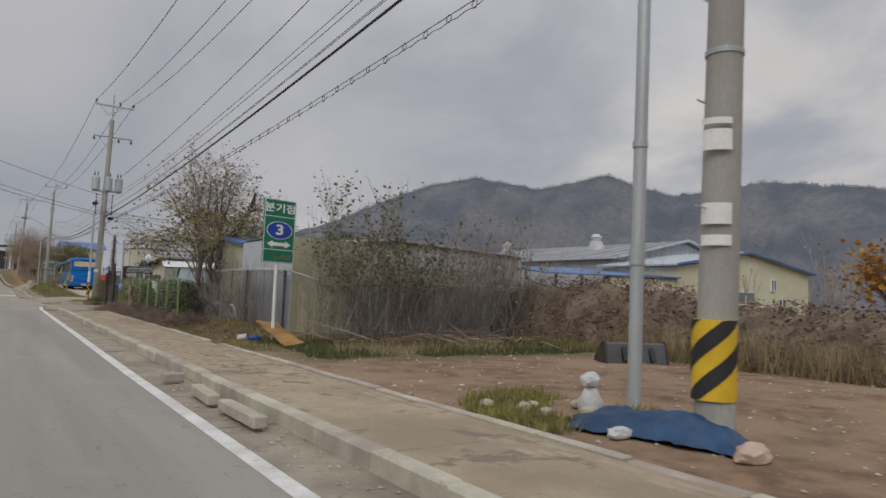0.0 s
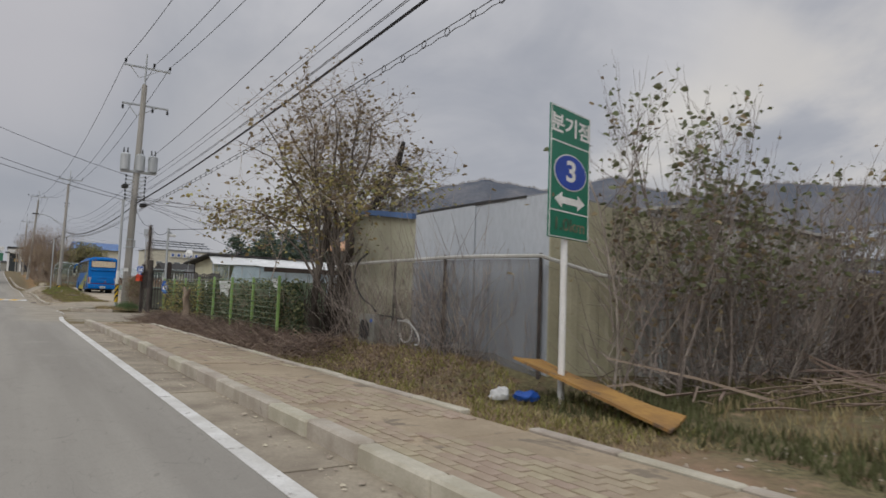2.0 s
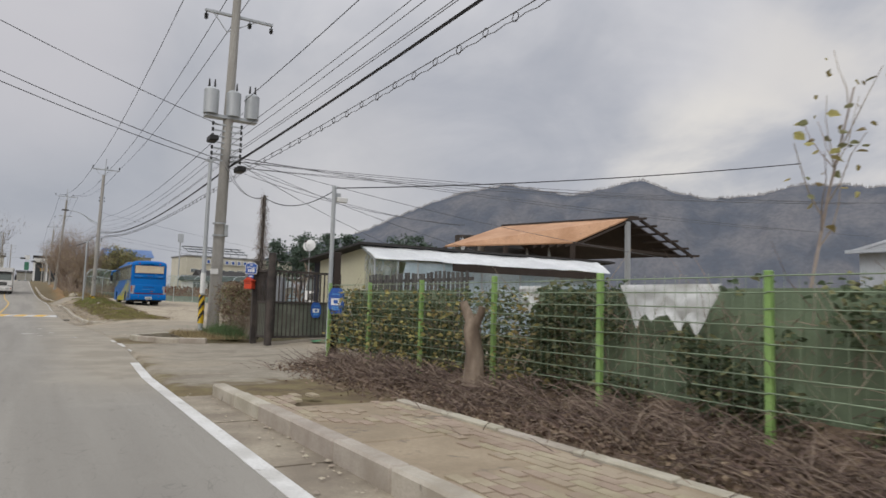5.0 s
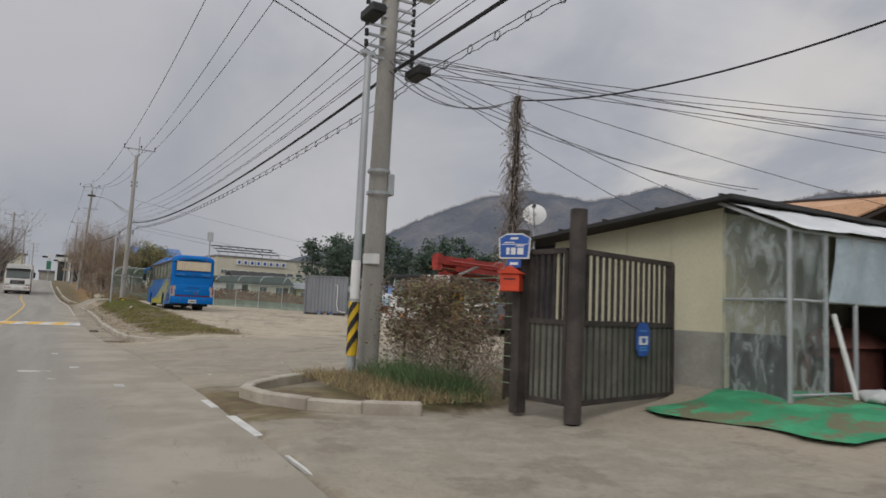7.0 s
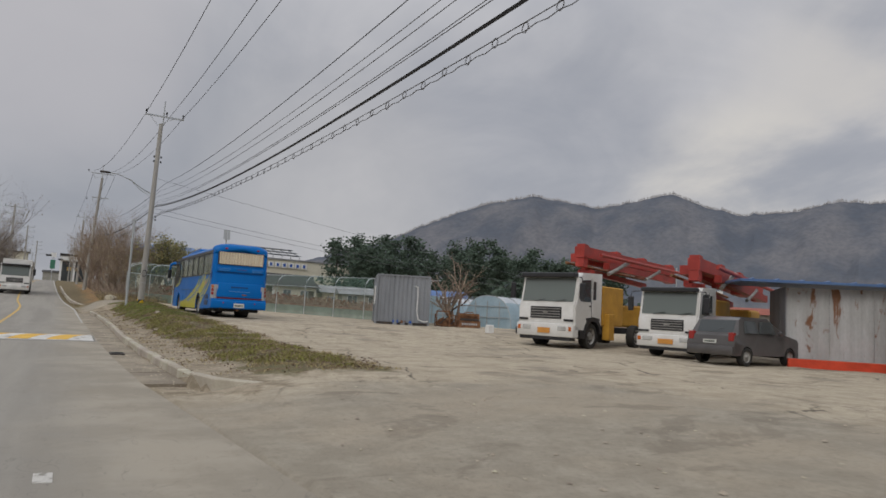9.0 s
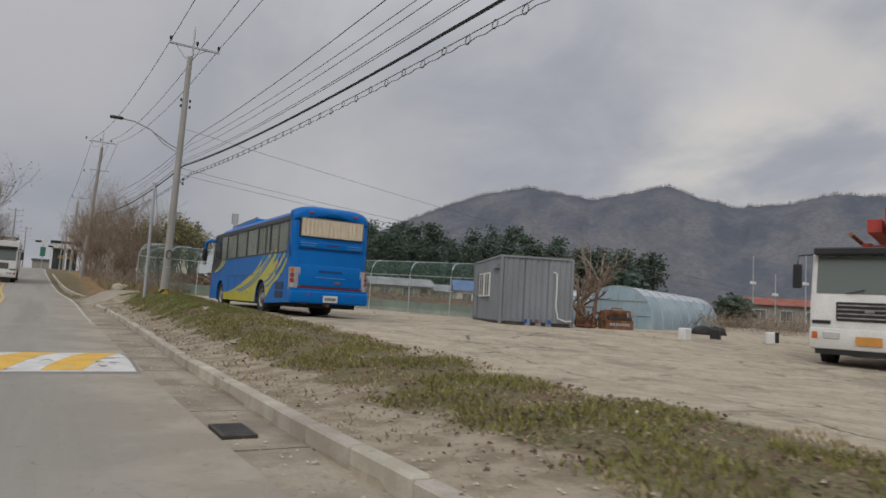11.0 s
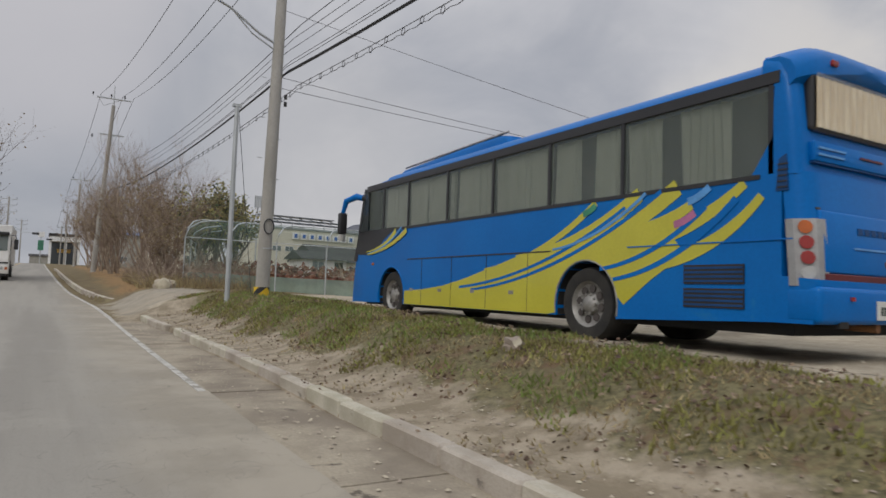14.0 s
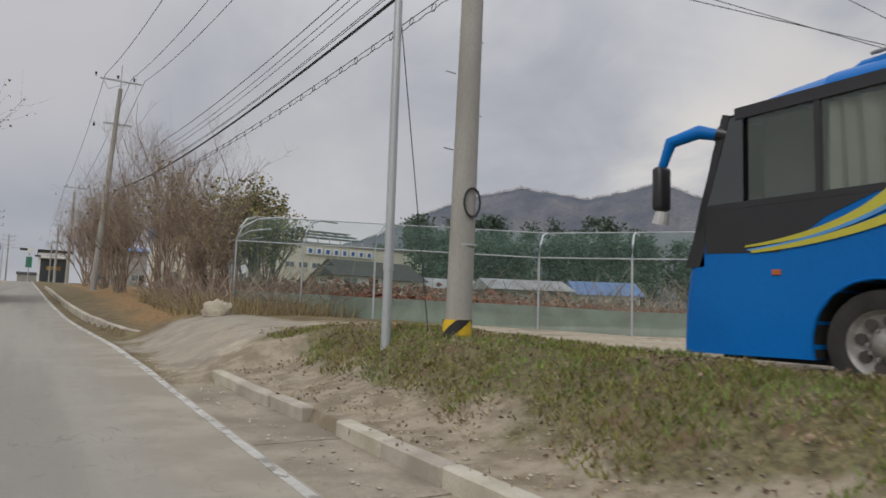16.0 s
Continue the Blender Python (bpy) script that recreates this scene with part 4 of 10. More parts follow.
    for y in (rear_y, front_y):
        wheel(bus, 0.06, y, 0.52, 0.3 if y > 5 else 0.55, -1)
        wheel(bus, W - 0.06, y, 0.52, 0.3 if y > 5 else 0.55, 1)
        for x0_, x1_ in ((0.03, 0.75), (W - 0.75, W - 0.03)):
            v, f = [], []
            for i in range(19):
                a = -0.25 + (math.pi + 0.5) * i / 18
                v += [(x0_, y - 0.612 * math.cos(a), 0.5 + 0.612 * math.sin(a)), (x1_, y - 0.612 * math.cos(a), 0.5 + 0.612 * math.sin(a))]
                if i:
                    f.append((2 * i - 2, 2 * i, 2 * i + 1, 2 * i - 1))
            mesh_from("wheel_well", v, f, M["chassis"], bus, True)["label"] = "dark wheel well liner"
        for x in (0.0, W):
            # the lip round each wheel arch
            pts = [(x, y - 0.63 * math.cos(a), 0.5 + 0.63 * math.sin(a)) for a in np.linspace(-0.2, math.pi + 0.2, 18)]
            tube("arch_lip", pts, 0.014, M["rim"] if y < 5 else M["bus_blue"], bus, 6)
    # flank: luggage doors, vents, grooves, swoosh
    for side, x in ((-1, -0.004), (1, W + 0.004)):
        for y in (4.6, 5.75, 6.9, 8.05):
            part("door_gap", boxed(x - 0.003, x + 0.003, y - 0.006, y + 0.006, 0.36, 1.28), M["trim"], bus)
            part("door_latch", boxed(x - 0.008, x + 0.008, y + 0.35, y + 0.48, 0.62, 0.68), M["rim"], bus, "small metal latch")
        part("flank_groove", boxed(x - 0.006, x + 0.006, 4.05, 8.7, 1.27, 1.29), M["trim"], bus)
        part("flank_ridge", boxed(x - 0.012, x + 0.012, 0.25, 2.5, 1.27, 1.285), M["bus_blue"], bus)
        for z in (0.54, 0.81):
            vent = part("engine_vent", boxed(x - 0.01, x + 0.01, 0.8, 1.6, z, z + 0.22), M["trim"], bus, "dark slatted engine vent")
            for i in range(4):
                part("slat", boxed(x - 0.016, x + 0.016, 0.81, 1.59, z + 0.02 + i * 0.05, z + 0.045 + i * 0.05), M["vent_blue"], vent)
        bm = bmesh.new()
        prism(bm, [(0.3, 1.78), (0.44, 1.78), (0.4, 2.12), (0.32, 2.16)], x - 0.006, x + 0.006, "x")
        vent = part("upper_vent", bm, M["vent_blue"], bus, "dark slatted corner vent")
        for i in range(5):
            part("slat", boxed(x - 0.012, x + 0.012, 0.31, 0.42, 1.81 + i * 0.06, 1.825 + i * 0.06), M["trim"], vent)
        part("side_lamp", boxed(x - 0.012, x + 0.012, 10.35, 10.45, 1.18, 1.24, bevel=0.005), M["lamp_amber"], bus, "amber side lamp")

        def curve(y0, z0, y1, z1, bend, n=18):
            c = ((y0 + y1) / 2 - bend, min(z0, z1) + 0.15 * abs(z1 - z0))
            return [((1 - t) ** 2 * y0 + 2 * t * (1 - t) * c[0] + t * t * y1, (1 - t) ** 2 * z0 + 2 * t * (1 - t) * c[1] + t * t * z1) for t in [i / n for i in range(n + 1)]]

        count = []

        def swoosh(y0, z0, y1, z1, w0, w1, mat, bend=0.5, off=0.0):
            p = curve(y0, z0, y1, z1, bend)
            count.append(1)
            off += 0.0004 * len(count)
            band(bus, "livery_stripe", p, [w0 + (w1 - w0) * i / (len(p) - 1) for i in range(len(p))], mat, x + side * off, "yellow painted swoosh" if mat is M["bus_yellow"] else "thin painted stripe")

        # the broad yellow field low on the flank, between the wheels and round the rear arch
        bm = bmesh.new()
        top = [(8.78, 0.62), (8.0, 0.66), (7.2, 0.74), (6.4, 0.88), (5.6, 1.06), (4.9, 1.22), (4.4, 1.32), (3.6, 1.42), (2.9, 1.5), (2.3, 1.5), (1.75, 1.34), (1.58, 1.17), (2.1, 0.86), (2.56, 0.53)]
        low = [(2.66, 0.62)] + [(3.3 - 0.64 * math.cos(a), 0.5 + 0.64 * math.sin(a)) for a in np.linspace(0.4, math.pi + 0.2, 14)] + [(4.1, 0.345), (8.78, 0.345)]
        prism(bm, top + low, x - 0.002, x + 0.002, "x")
        bmesh.ops.triangulate(bm, faces=[f for f in bm.faces if len(f.verts) > 4])
        part("livery_field", bm, M["bus_yellow"], bus, "yellow painted lower flank")
        swoosh(5.8, 1.0, 3.1, 1.92, 0.10, 0.10, M["bus_yellow"], 0.2, 0.001)
        swoosh(4.9, 1.12, 2.3, 1.95, 0.26, 0.20, M["bus_yellow"], 0.15, 0.001)
        swoosh(4.2, 1.16, 1.7, 1.97, 0.30, 0.22, M["bus_yellow"], 0.1, 0.001)
        swoosh(2.7, 1.42, 1.5, 1.74, 0.22, 0.12, M["bus_yellow"], 0.1, 0.001)
        swoosh(2.2, 1.36, 0.8, 1.91, 0.24, 0.11, M["bus_yellow"], 0.1, 0.001)
        swoosh(1.95, 1.08, 0.6, 1.75, 0.2, 0.1, M["bus_yellow"], 0.15, 0.001)
        swoosh(6.6, 0.72, 2.55, 1.8, 0.045, 0.05, M["bus_blue"], 0.25, 0.003)
        swoosh(6.2, 0.68, 1.95, 1.95, 0.04, 0.06, M["bus_blue"], 0.2, 0.003)
        swoosh(3.0, 1.0, 1.3, 1.7, 0.05, 0.07, M["bus_blue"], 0.1, 0.003)
        swoosh(2.75, 0.86, 0.9, 1.75, 0.05, 0.09, M["bus_blue"], 0.1, 0.003)
        swoosh(4.0, 1.3, 2.2, 1.95, 0.03, 0.05, M["bus_pale"], 0.1, 0.004)
        swoosh(1.55, 1.78, 1.25, 1.92, 0.09, 0.09, M["bus_pale"], 0.0, 0.003)
        swoosh(1.75, 1.52, 1.45, 1.64, 0.09, 0.09, M["bus_pink"], 0.0, 0.003)
        swoosh(3.35, 1.78, 3.1, 1.88, 0.09, 0.09, M["bus_green"], 0.0, 0.003)
        swoosh(10.75, 1.5, 9.25, 1.93, 0.02, 0.12, M["bus_yellow"], 0.3, 0.008)
        swoosh(10.72, 1.46, 9.0, 1.97, 0.02, 0.05, M["bus_pale"], 0.25, 0.008)
        swoosh(10.68, 1.44, 8.75, 1.9, 0.03, 0.12, M["bus_yellow"], 0.2, 0.008)
    # the rear face stands a hand's width inside the bumper
    for ob in bus.children:
        if ob.name.split(".")[0] in ("tail_lamp_panel", "engine_lid", "lid_gap", "maroon_band", "rear_groove", "chrome_strip", "badge_letter", "handle_panel", "pale_strip", "lid_latch", "rear_window_seal", "rear_curtain", "rear_glass", "marker_lamp", "rear_cap", "rear_spoiler"):
            ob.location.y += 0.1
        # the lower rear leans out towards the bumper
        if ob.name.split(".")[0] in ("rear_panel", "tail_lamp_panel", "engine_lid", "lid_gap", "maroon_band", "chrome_strip", "badge_letter", "lid_latch"):
            for o_ in (ob, *ob.children):
                for q in o_.data.vertices:
                    q.co.y -= 0.09 * min(1.0, max(0.0, (2.0 - q.co.z) / 1.0))
    return bus


build_bus()


# ---- buildings, walls, fences ----
M["sheet_grey"] = material("grey_sheet_metal", (0.30, 0.31, 0.32), 0.6, (0.22, 0.22, 0.22), (0.37, 0.38, 0.4), 0.9, 25, 0.8, 0.1, spots=(0.16, 0.12, 0.09), spot_cover=0.66, spot_scale=1.6, stretch=(1, 1, 0.35))
M["sheet_weathered"] = material("weathered_pale_sheet", (0.44, 0.435, 0.41), 0.75, (0.3, 0.285, 0.26), (0.52, 0.515, 0.49), 1.2, 20, 0.9, 0.15, spots=(0.12, 0.10, 0.085), spot_cover=0.58, spot_scale=1.8, stretch=(2, 2, 0.3))
M["sheet_blue"] = material("pale_blue_grey_panel", (0.47, 0.5, 0.54), 0.6, (0.41, 0.44, 0.475), (0.52, 0.55, 0.59), 0.5, 20, 0.6, 0.05, stretch=(1, 1, 0.3))
M["panel_olive"] = material("faded_olive_panel", (0.42, 0.41, 0.31), 0.75, (0.33, 0.32, 0.24), (0.49, 0.48, 0.37), 0.8, 25, 0.8, 0.1, spots=(0.14, 0.13, 0.10), spot_cover=0.62)
M["panel_cream"] = material("faded_cream_panel", (0.46, 0.43, 0.30), 0.7, (0.36, 0.335, 0.23), (0.54, 0.51, 0.37), 0.7, 25, 0.7, 0.08, spots=(0.25, 0.22, 0.16), spot_cover=0.66)
M["net_dark"] = material("dark_grey_shade_net", (0.237, 0.25, 0.263), 0.85, (0.163, 0.169, 0.175), (0.3, 0.312, 0.331), 0.9, 30, 0.9, 0.2, spots=(0.0875, 0.075, 0.0625), spot_cover=0.6, spot_scale=3.5, stretch=(1, 1, 0.4), alpha=0.36)
M["roof_dark"] = material("dark_roofing", (0.045, 0.043, 0.042), 0.85, bump=0.3)
M["roof_grey"] = material("grey_roof_sheet", (0.27, 0.28, 0.29), 0.6, (0.2, 0.2, 0.2), (0.34, 0.35, 0.36), 0.5, 20, 0.8, 0.1)
M["roof_blue"] = material("blue_roof_sheet", (0.09, 0.17, 0.36), 0.55, (0.07, 0.13, 0.28), (0.14, 0.23, 0.42), 0.8, 20, 0.7, 0.05)
M["roof_orange"] = material("faded_orange_roof", (0.5, 0.28, 0.155), 0.75, (0.4, 0.215, 0.115), (0.58, 0.35, 0.215), 0.6, 15, 0.9, 0.1, spots=(0.3, 0.2, 0.14), spot_cover=0.62)
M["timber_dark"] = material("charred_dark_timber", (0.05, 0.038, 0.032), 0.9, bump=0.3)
M["paling"] = material("weathered_grey_paling", (0.11, 0.105, 0.10), 0.9, (0.07, 0.065, 0.06), (0.17, 0.165, 0.155), 3, 25, 0.8, 0.2, stretch=(1, 1, 0.3))
M["cream_wall"] = material("cream_wall_panel", (0.62, 0.59, 0.42), 0.65, (0.54, 0.51, 0.36), (0.67, 0.64, 0.48), 0.6, 20, 0.5, 0.04)
M["block_wall"] = material("grey_block_wall", (0.33, 0.32, 0.28), 0.9, (0.24, 0.23, 0.2), (0.4, 0.39, 0.35), 1.5, 30, 0.8, 0.25)
M["plastic"] = material("cloudy_plastic_film", (0.52, 0.58, 0.56), 0.35, (0.38, 0.44, 0.43), (0.66, 0.71, 0.7), 2.6, 9, 1.0, 1.0, spec=0.6, alpha=0.42)
cloudy = Nodes(M["plastic"].node_tree)
cloudy.put(M["plastic"].node_tree.nodes["Principled BSDF"].inputs["Alpha"], cloudy.math("ADD", 0.14, cloudy.math("MULTIPLY", cloudy.smooth(cloudy.noise(cloudy.scaled(cloudy.node("ShaderNodeTexCoord").outputs["Object"], 1.0, 1.0, 0.4), 4.0, 6.0, 0.65, 1.5), 0.4, 0.68), 0.5)))
M["plastic_white"] = material("white_plastic_film", (0.68, 0.69, 0.68), 0.45, (0.55, 0.56, 0.56), (0.76, 0.77, 0.76), 1.0, 14, 0.8, 0.3, spec=0.5)
M["plastic_blue"] = material("bluish_greenhouse_film", (0.42, 0.51, 0.56), 0.4, (0.33, 0.42, 0.47), (0.52, 0.6, 0.64), 0.8, 14, 0.8, 0.3, spec=0.5)
M["shade_net"] = material("dark_green_shade_net", (0.19, 0.245, 0.155), 0.9, bump=0.2, alpha=0.85)
M["fence_green"] = material("lime_green_paint", (0.26, 0.42, 0.13), 0.5, (0.2, 0.34, 0.1), (0.32, 0.48, 0.17), 2, 30, 0.6, 0.05)
M["wire_pale"] = material("pale_green_wire", (0.24, 0.3, 0.2), 0.6, bump=0)
M["sign_green"] = material("sign_green", (0.008, 0.17, 0.10), 0.4, (0.006, 0.14, 0.08), (0.012, 0.2, 0.12), 2, 40, 0.5, 0.02)
M["sign_blue"] = material("sign_blue", (0.015, 0.06, 0.38), 0.4, bump=0)
M["sign_white"] = material("sign_white", (0.78, 0.78, 0.76), 0.4, bump=0)
M["plaque_blue"] = material("plaque_blue", (0.03, 0.10, 0.38), 0.45, (0.025, 0.08, 0.3), (0.05, 0.14, 0.45), 5, 30, 0.5, 0)
M["mail_red"] = material("mailbox_red", (0.62, 0.07, 0.03), 0.45, bump=0.02)
M["mat_green"] = material("green_ground_mat", (0.045, 0.3, 0.14), 0.8, (0.03, 0.22, 0.10), (0.08, 0.4, 0.2), 1.5, 20, 0.8, 0.3, spots=(0.15, 0.15, 0.085), spot_cover=0.5, spot_scale=1.9)
M["rail_white"] = material("white_pipe", (0.5, 0.49, 0.46), 0.6, bump=0.05)
M["cabin_grey"] = material("cabin_grey_paint", (0.235, 0.25, 0.27), 0.55, (0.2, 0.21, 0.225), (0.275, 0.29, 0.31), 0.8, 25, 0.7, 0.04, spots=(0.17, 0.17, 0.17), spot_cover=0.66, stretch=(1, 1, 0.3))
M["win_glass"] = material("window_glass", (0.10, 0.12, 0.13), 0.12, (0.07, 0.085, 0.09), (0.16, 0.19, 0.2), 1.5, 5, 0.8, 0, spec=0.8)
M["tarp_blue"] = material("blue_tarpaulin", (0.015, 0.05, 0.12), 0.55, (0.01, 0.035, 0.085), (0.03, 0.08, 0.17), 2.5, 12, 0.9, 0.4)
M["sack_white"] = material("white_woven_sack", (0.55, 0.55, 0.54), 0.8, bump=0.3)
M["sack_tan"] = material("pale_pinkish_sack", (0.55, 0.4, 0.32), 0.8, bump=0.3)
M["board_orange"] = material("weathered_orange_board", (0.36, 0.19, 0.05), 0.8, (0.22, 0.12, 0.045), (0.44, 0.25, 0.07), 2, 20, 0.9, 0.2, spots=(0.10, 0.07, 0.05), spot_cover=0.58)


def panel_run(parent, name, p, q, z0, z1, mat, width=0.9, corr=0.0, pitch=0.2, thick=0.03, z1b=None):
    """Sheets set side by side from p to q, each its own part; corr: depth of the ribs."""
    p, q = Vector((*p, 0)), Vector((*q, 0))
    d = (q - p).normalized()
    nrm = Vector((d.y, -d.x, 0))
    total = (q - p).length
    n = max(1, round(total / width))
    for i in range(n):
        a, b = total * i / n + 0.006, total * (i + 1) / n - 0.006
        v, f = [], []
        if corr:
            m = max(1, round((b - a) / pitch))
            cols = []
            for s in range(m):
                for u, o in ((0.0, 0.0), (0.3, 0.0), (0.5, corr), (0.8, corr)):
                    cols.append((a + (b - a) * (s + u) / m, o))
            cols.append((b, 0.0))
        else:
            cols = [(a, 0.0), (b, 0.0)]
        tilt = rng.uniform(-0.012, 0.012)
        for s, o in cols:
            top = z1 if z1b is None else z1 + (z1b - z1) * s / total
            base = p + d * s + nrm * (o + tilt)
            v += [base + Vector((0, 0, z0)), base + Vector((0, 0, top)), base - nrm * thick + Vector((0, 0, z0)), base - nrm * thick + Vector((0, 0, top))]
        for s in range(len(cols) - 1):
            k = 4 * s
            f += [(k, k + 4, k + 5, k + 1), (k + 2, k + 3, k + 7, k + 6), (k + 1, k + 5, k + 7, k + 3), (k, k + 2, k + 6, k + 4)]
        e = 4 * (len(cols) - 1)
        f += [(0, 1, 3, 2), (e, e + 2, e + 3, e + 1)]
        mesh_from(name, v, f, mat, parent)


def beam(parent, name, p, q, w, mat, label=""):
    """A square bar from p to q."""
    p, q = Vector(p), Vector(q)
    bm = bmesh.new()
    d = q - p
    m = Matrix.Translation((p + q) / 2) @ d.to_track_quat("Y", "Z").to_matrix().to_4x4()
    box(bm, -w / 2, w / 2, -d.length / 2, d.length / 2, -w / 2, w / 2, m=m)
    return part(name, bm, mat, parent, label)


def roof_sheet(parent, name, corners, mat, thick=0.06, label="", ribs=0):
    """A flat roof plane through four corners, with thickness and, if wanted, standing ribs down the slope."""
    c = [Vector(p) for p in corners]
    nrm = (c[1] - c[0]).cross(c[3] - c[0]).normalized()
    if nrm.z < 0:
        nrm = -nrm
    bm = bmesh.new()
    lo = [bm.verts.new(p) for p in c]
    hi = [bm.verts.new(p + nrm * thick) for p in c]
    bm.faces.new(lo), bm.faces.new(hi)
    for i in range(4):
        bm.faces.new((lo[i], lo[(i + 1) % 4], hi[(i + 1) % 4], hi[i]))
    for i in range(ribs):
        u = (i + 0.5) / ribs
        a, b = c[0].lerp(c[1], u) + nrm * (thick + 0.015), c[3].lerp(c[2], u) + nrm * (thick + 0.015)
        rod(bm, a, b, 0.03, seg=4)
    bmesh.ops.recalc_face_normals(bm, faces=bm.faces[:])
    return part(name, bm, mat, parent, label)


def window(parent, bm_box, mat_frame, mat_glass, axis, bars=1, label="window"):
    """A window with frame, glass and glazing bars, proud of its wall. bm_box: x0, x1, y0, y1, z0, z1."""
    x0, x1, y0, y1, z0, z1 = bm_box
    w = part("window", boxed(x0, x1, y0, y1, z0, z1), mat_glass, parent, label)
    e = 0.05
    out = 0.02
    if axis == "x":
        for a, b in ((y0 - e, y0), (y1, y1 + e)):
            part("window_frame", boxed(x0 - out, x1 + out, a, b, z0 - e, z1 + e), mat_frame, w)
        for a, b in ((z0 - e, z0), (z1, z1 + e)):
            part("window_frame", boxed(x0 - out, x1 + out, y0, y1, a, b), mat_frame, w)
        for i in range(bars):
            y = y0 + (y1 - y0) * (i + 1) / (bars + 1)
            part("glazing_bar", boxed(x0 - out, x1 + out, y - 0.02, y + 0.02, z0, z1), mat_frame, w)
    else:
        for a, b in ((x0 - e, x0), (x1, x1 + e)):
            part("window_frame", boxed(a, b, y0 - out, y1 + out, z0 - e, z1 + e), mat_frame, w)
        for a, b in ((z0 - e, z0), (z1, z1 + e)):
            part("window_frame", boxed(x0, x1, y0 - out, y1 + out, a, b), mat_frame, w)
        for i in range(bars):
            x = x0 + (x1 - x0) * (i + 1) / (bars + 1)
            part("glazing_bar", boxed(x - 0.02, x + 0.02, y0 - out, y1 + out, z0, z1), mat_frame, w)
    return w


M["unit_grey"] = material("dusty_pale_casing", (0.24, 0.24, 0.21), 0.75, (0.16, 0.16, 0.135), (0.31, 0.31, 0.28), 4, 25, 0.9, 0.15, spots=(0.12, 0.11, 0.085), spot_cover=0.56)
M["navy_board"] = material("dark_navy_board", (0.022, 0.022, 0.034), 0.8, (0.014, 0.014, 0.022), (0.035, 0.035, 0.05), 2, 20, 0.8, 0.2)
M["twig_stake"] = material("weathered_stake", (0.11, 0.1, 0.085), 0.9, (0.07, 0.065, 0.055), (0.15, 0.14, 0.12), 4, 40, 0.8, 0.2)
# boundary wall of shade sheet along the pavement, with a white pipe on top
bwall = thing("boundary_wall", (0, 0, 0), "grey shade netting boundary wall with posts and white top pipe", "wall", kind="structure")
line = [(6.1, 22.5), (5.97, 20.4), (5.93, 19.45), (5.82, 18.2), (5.95, 17.3), (6.28, 16.5)]
for a, b in zip(line[2:], line[3:]):
    panel_run(bwall, "sheet", a, b, 0.1, 1.78, M["net_dark"], 2.6, 0.012, 0.32)
tube("top_pipe", [(x - 0.06, y - 0.02, 1.82) for x, y in line] + [(6.9, 16.0, 1.58), (7.5, 15.75, 1.52), (8.1, 15.65, 1.42)], 0.028, M["rail_white"], bwall, 6)
for x, y in (line[3], line[5]):
    part("post", rodded((x - 0.05, y, 0), (x - 0.05, y, 1.86), 0.026, seg=8), M["dark_steel"], bwall)
part("post", rodded((5.84, 19.95, 0.2), (5.87, 19.96, 1.8), 0.022, seg=8), M["twig_stake"], bwall, "weathered thin stake")
part("stake", rodded((5.84, 19.64, 0.2), (5.87, 19.96, 1.34), 0.02, seg=8), M["twig_stake"], bwall, "leaning weathered stake")
# corrugated wall that runs back from the corner
cwall = thing("corrugated_wall", (0, 0, 0), "weathered pale corrugated sheet wall behind bushes", "wall", kind="structure")
panel_run(cwall, "sheet", (6.62, 16.5), (8.0, 16.35), 0.1, 1.5, M["panel_cream"], 0.7, 0.015, 0.35)
panel_run(cwall, "sheet", (8.02, 16.35), (14.2, 16.0), 0.05, 1.55, M["sheet_weathered"], 0.8, 0.03, 0.2)
tube("top_pipe", [(8.4, 16.0, 1.25), (9.2, 15.9, 1.6), (11, 15.85, 1.62), (14.2, 15.8, 1.62)], 0.03, M["rail_white"], cwall, 6)
for x in (8.1, 10.0, 12.0, 14.1):
    part("post", rodded((x, 15.95, 0), (x, 15.95, 1.6), 0.04, seg=8), M["galv"], cwall)

# blue-grey shed behind the wall, with an olive annexe
shed = thing("shed", (0, 0, 0), "low shed of pale blue-grey panels with thin flat roof", "shed")
panel_run(shed, "wall_panel", (6.05, 19.6), (6.42, 16.55), 0.1, 2.63, M["sheet_blue"], 1.25, 0.008, 0.6, z1b=2.72)
panel_run(shed, "wall_panel", (6.43, 16.54), (10.2, 16.95), 0.1, 2.7, M["panel_cream"], 1.1, 0.0)
panel_run(shed, "wall_panel", (10.3, 17.0), (10.3, 20.6), 0.1, 2.6, M["panel_olive"], 1.2)
roof_sheet(shed, "roof", ((6.46, 16.56, 2.7), (10.3, 16.9, 2.62), (10.3, 20.6, 2.58), (6.08, 19.6, 2.6)), M["roof_grey"], 0.05, "thin grey roof sheet")
for i in range(3):
    beam(shed, "roof_strip", (6.36 + 0.05 * i, 17.0 + 0.5 * i, 2.72 + 0.022 * i), (6.06 + 0.05 * i, 19.6, 2.64 + 0.025 * i), 0.026, M["roof_dark"])
annexe = thing("shed_annexe", (0, 0, 0), "olive panel annexe with a blue sheet roof edge", "shed")
panel_run(annexe, "wall_panel", (6.2, 22.45), (6.05, 19.62), 0.1, 2.9, M["panel_olive"], 1.0, 0.0, z1b=2.56)
panel_run(annexe, "wall_panel", (6.21, 22.46), (10.3, 22.6), 0.1, 2.9, M["panel_olive"], 1.2, 0.0)
roof_sheet(annexe, "roof", ((5.98, 19.64, 2.56), (10.4, 19.9, 2.62), (10.4, 22.7, 3.0), (6.1, 22.6, 2.93)), M["roof_blue"], 0.1, "blue roof sheet")
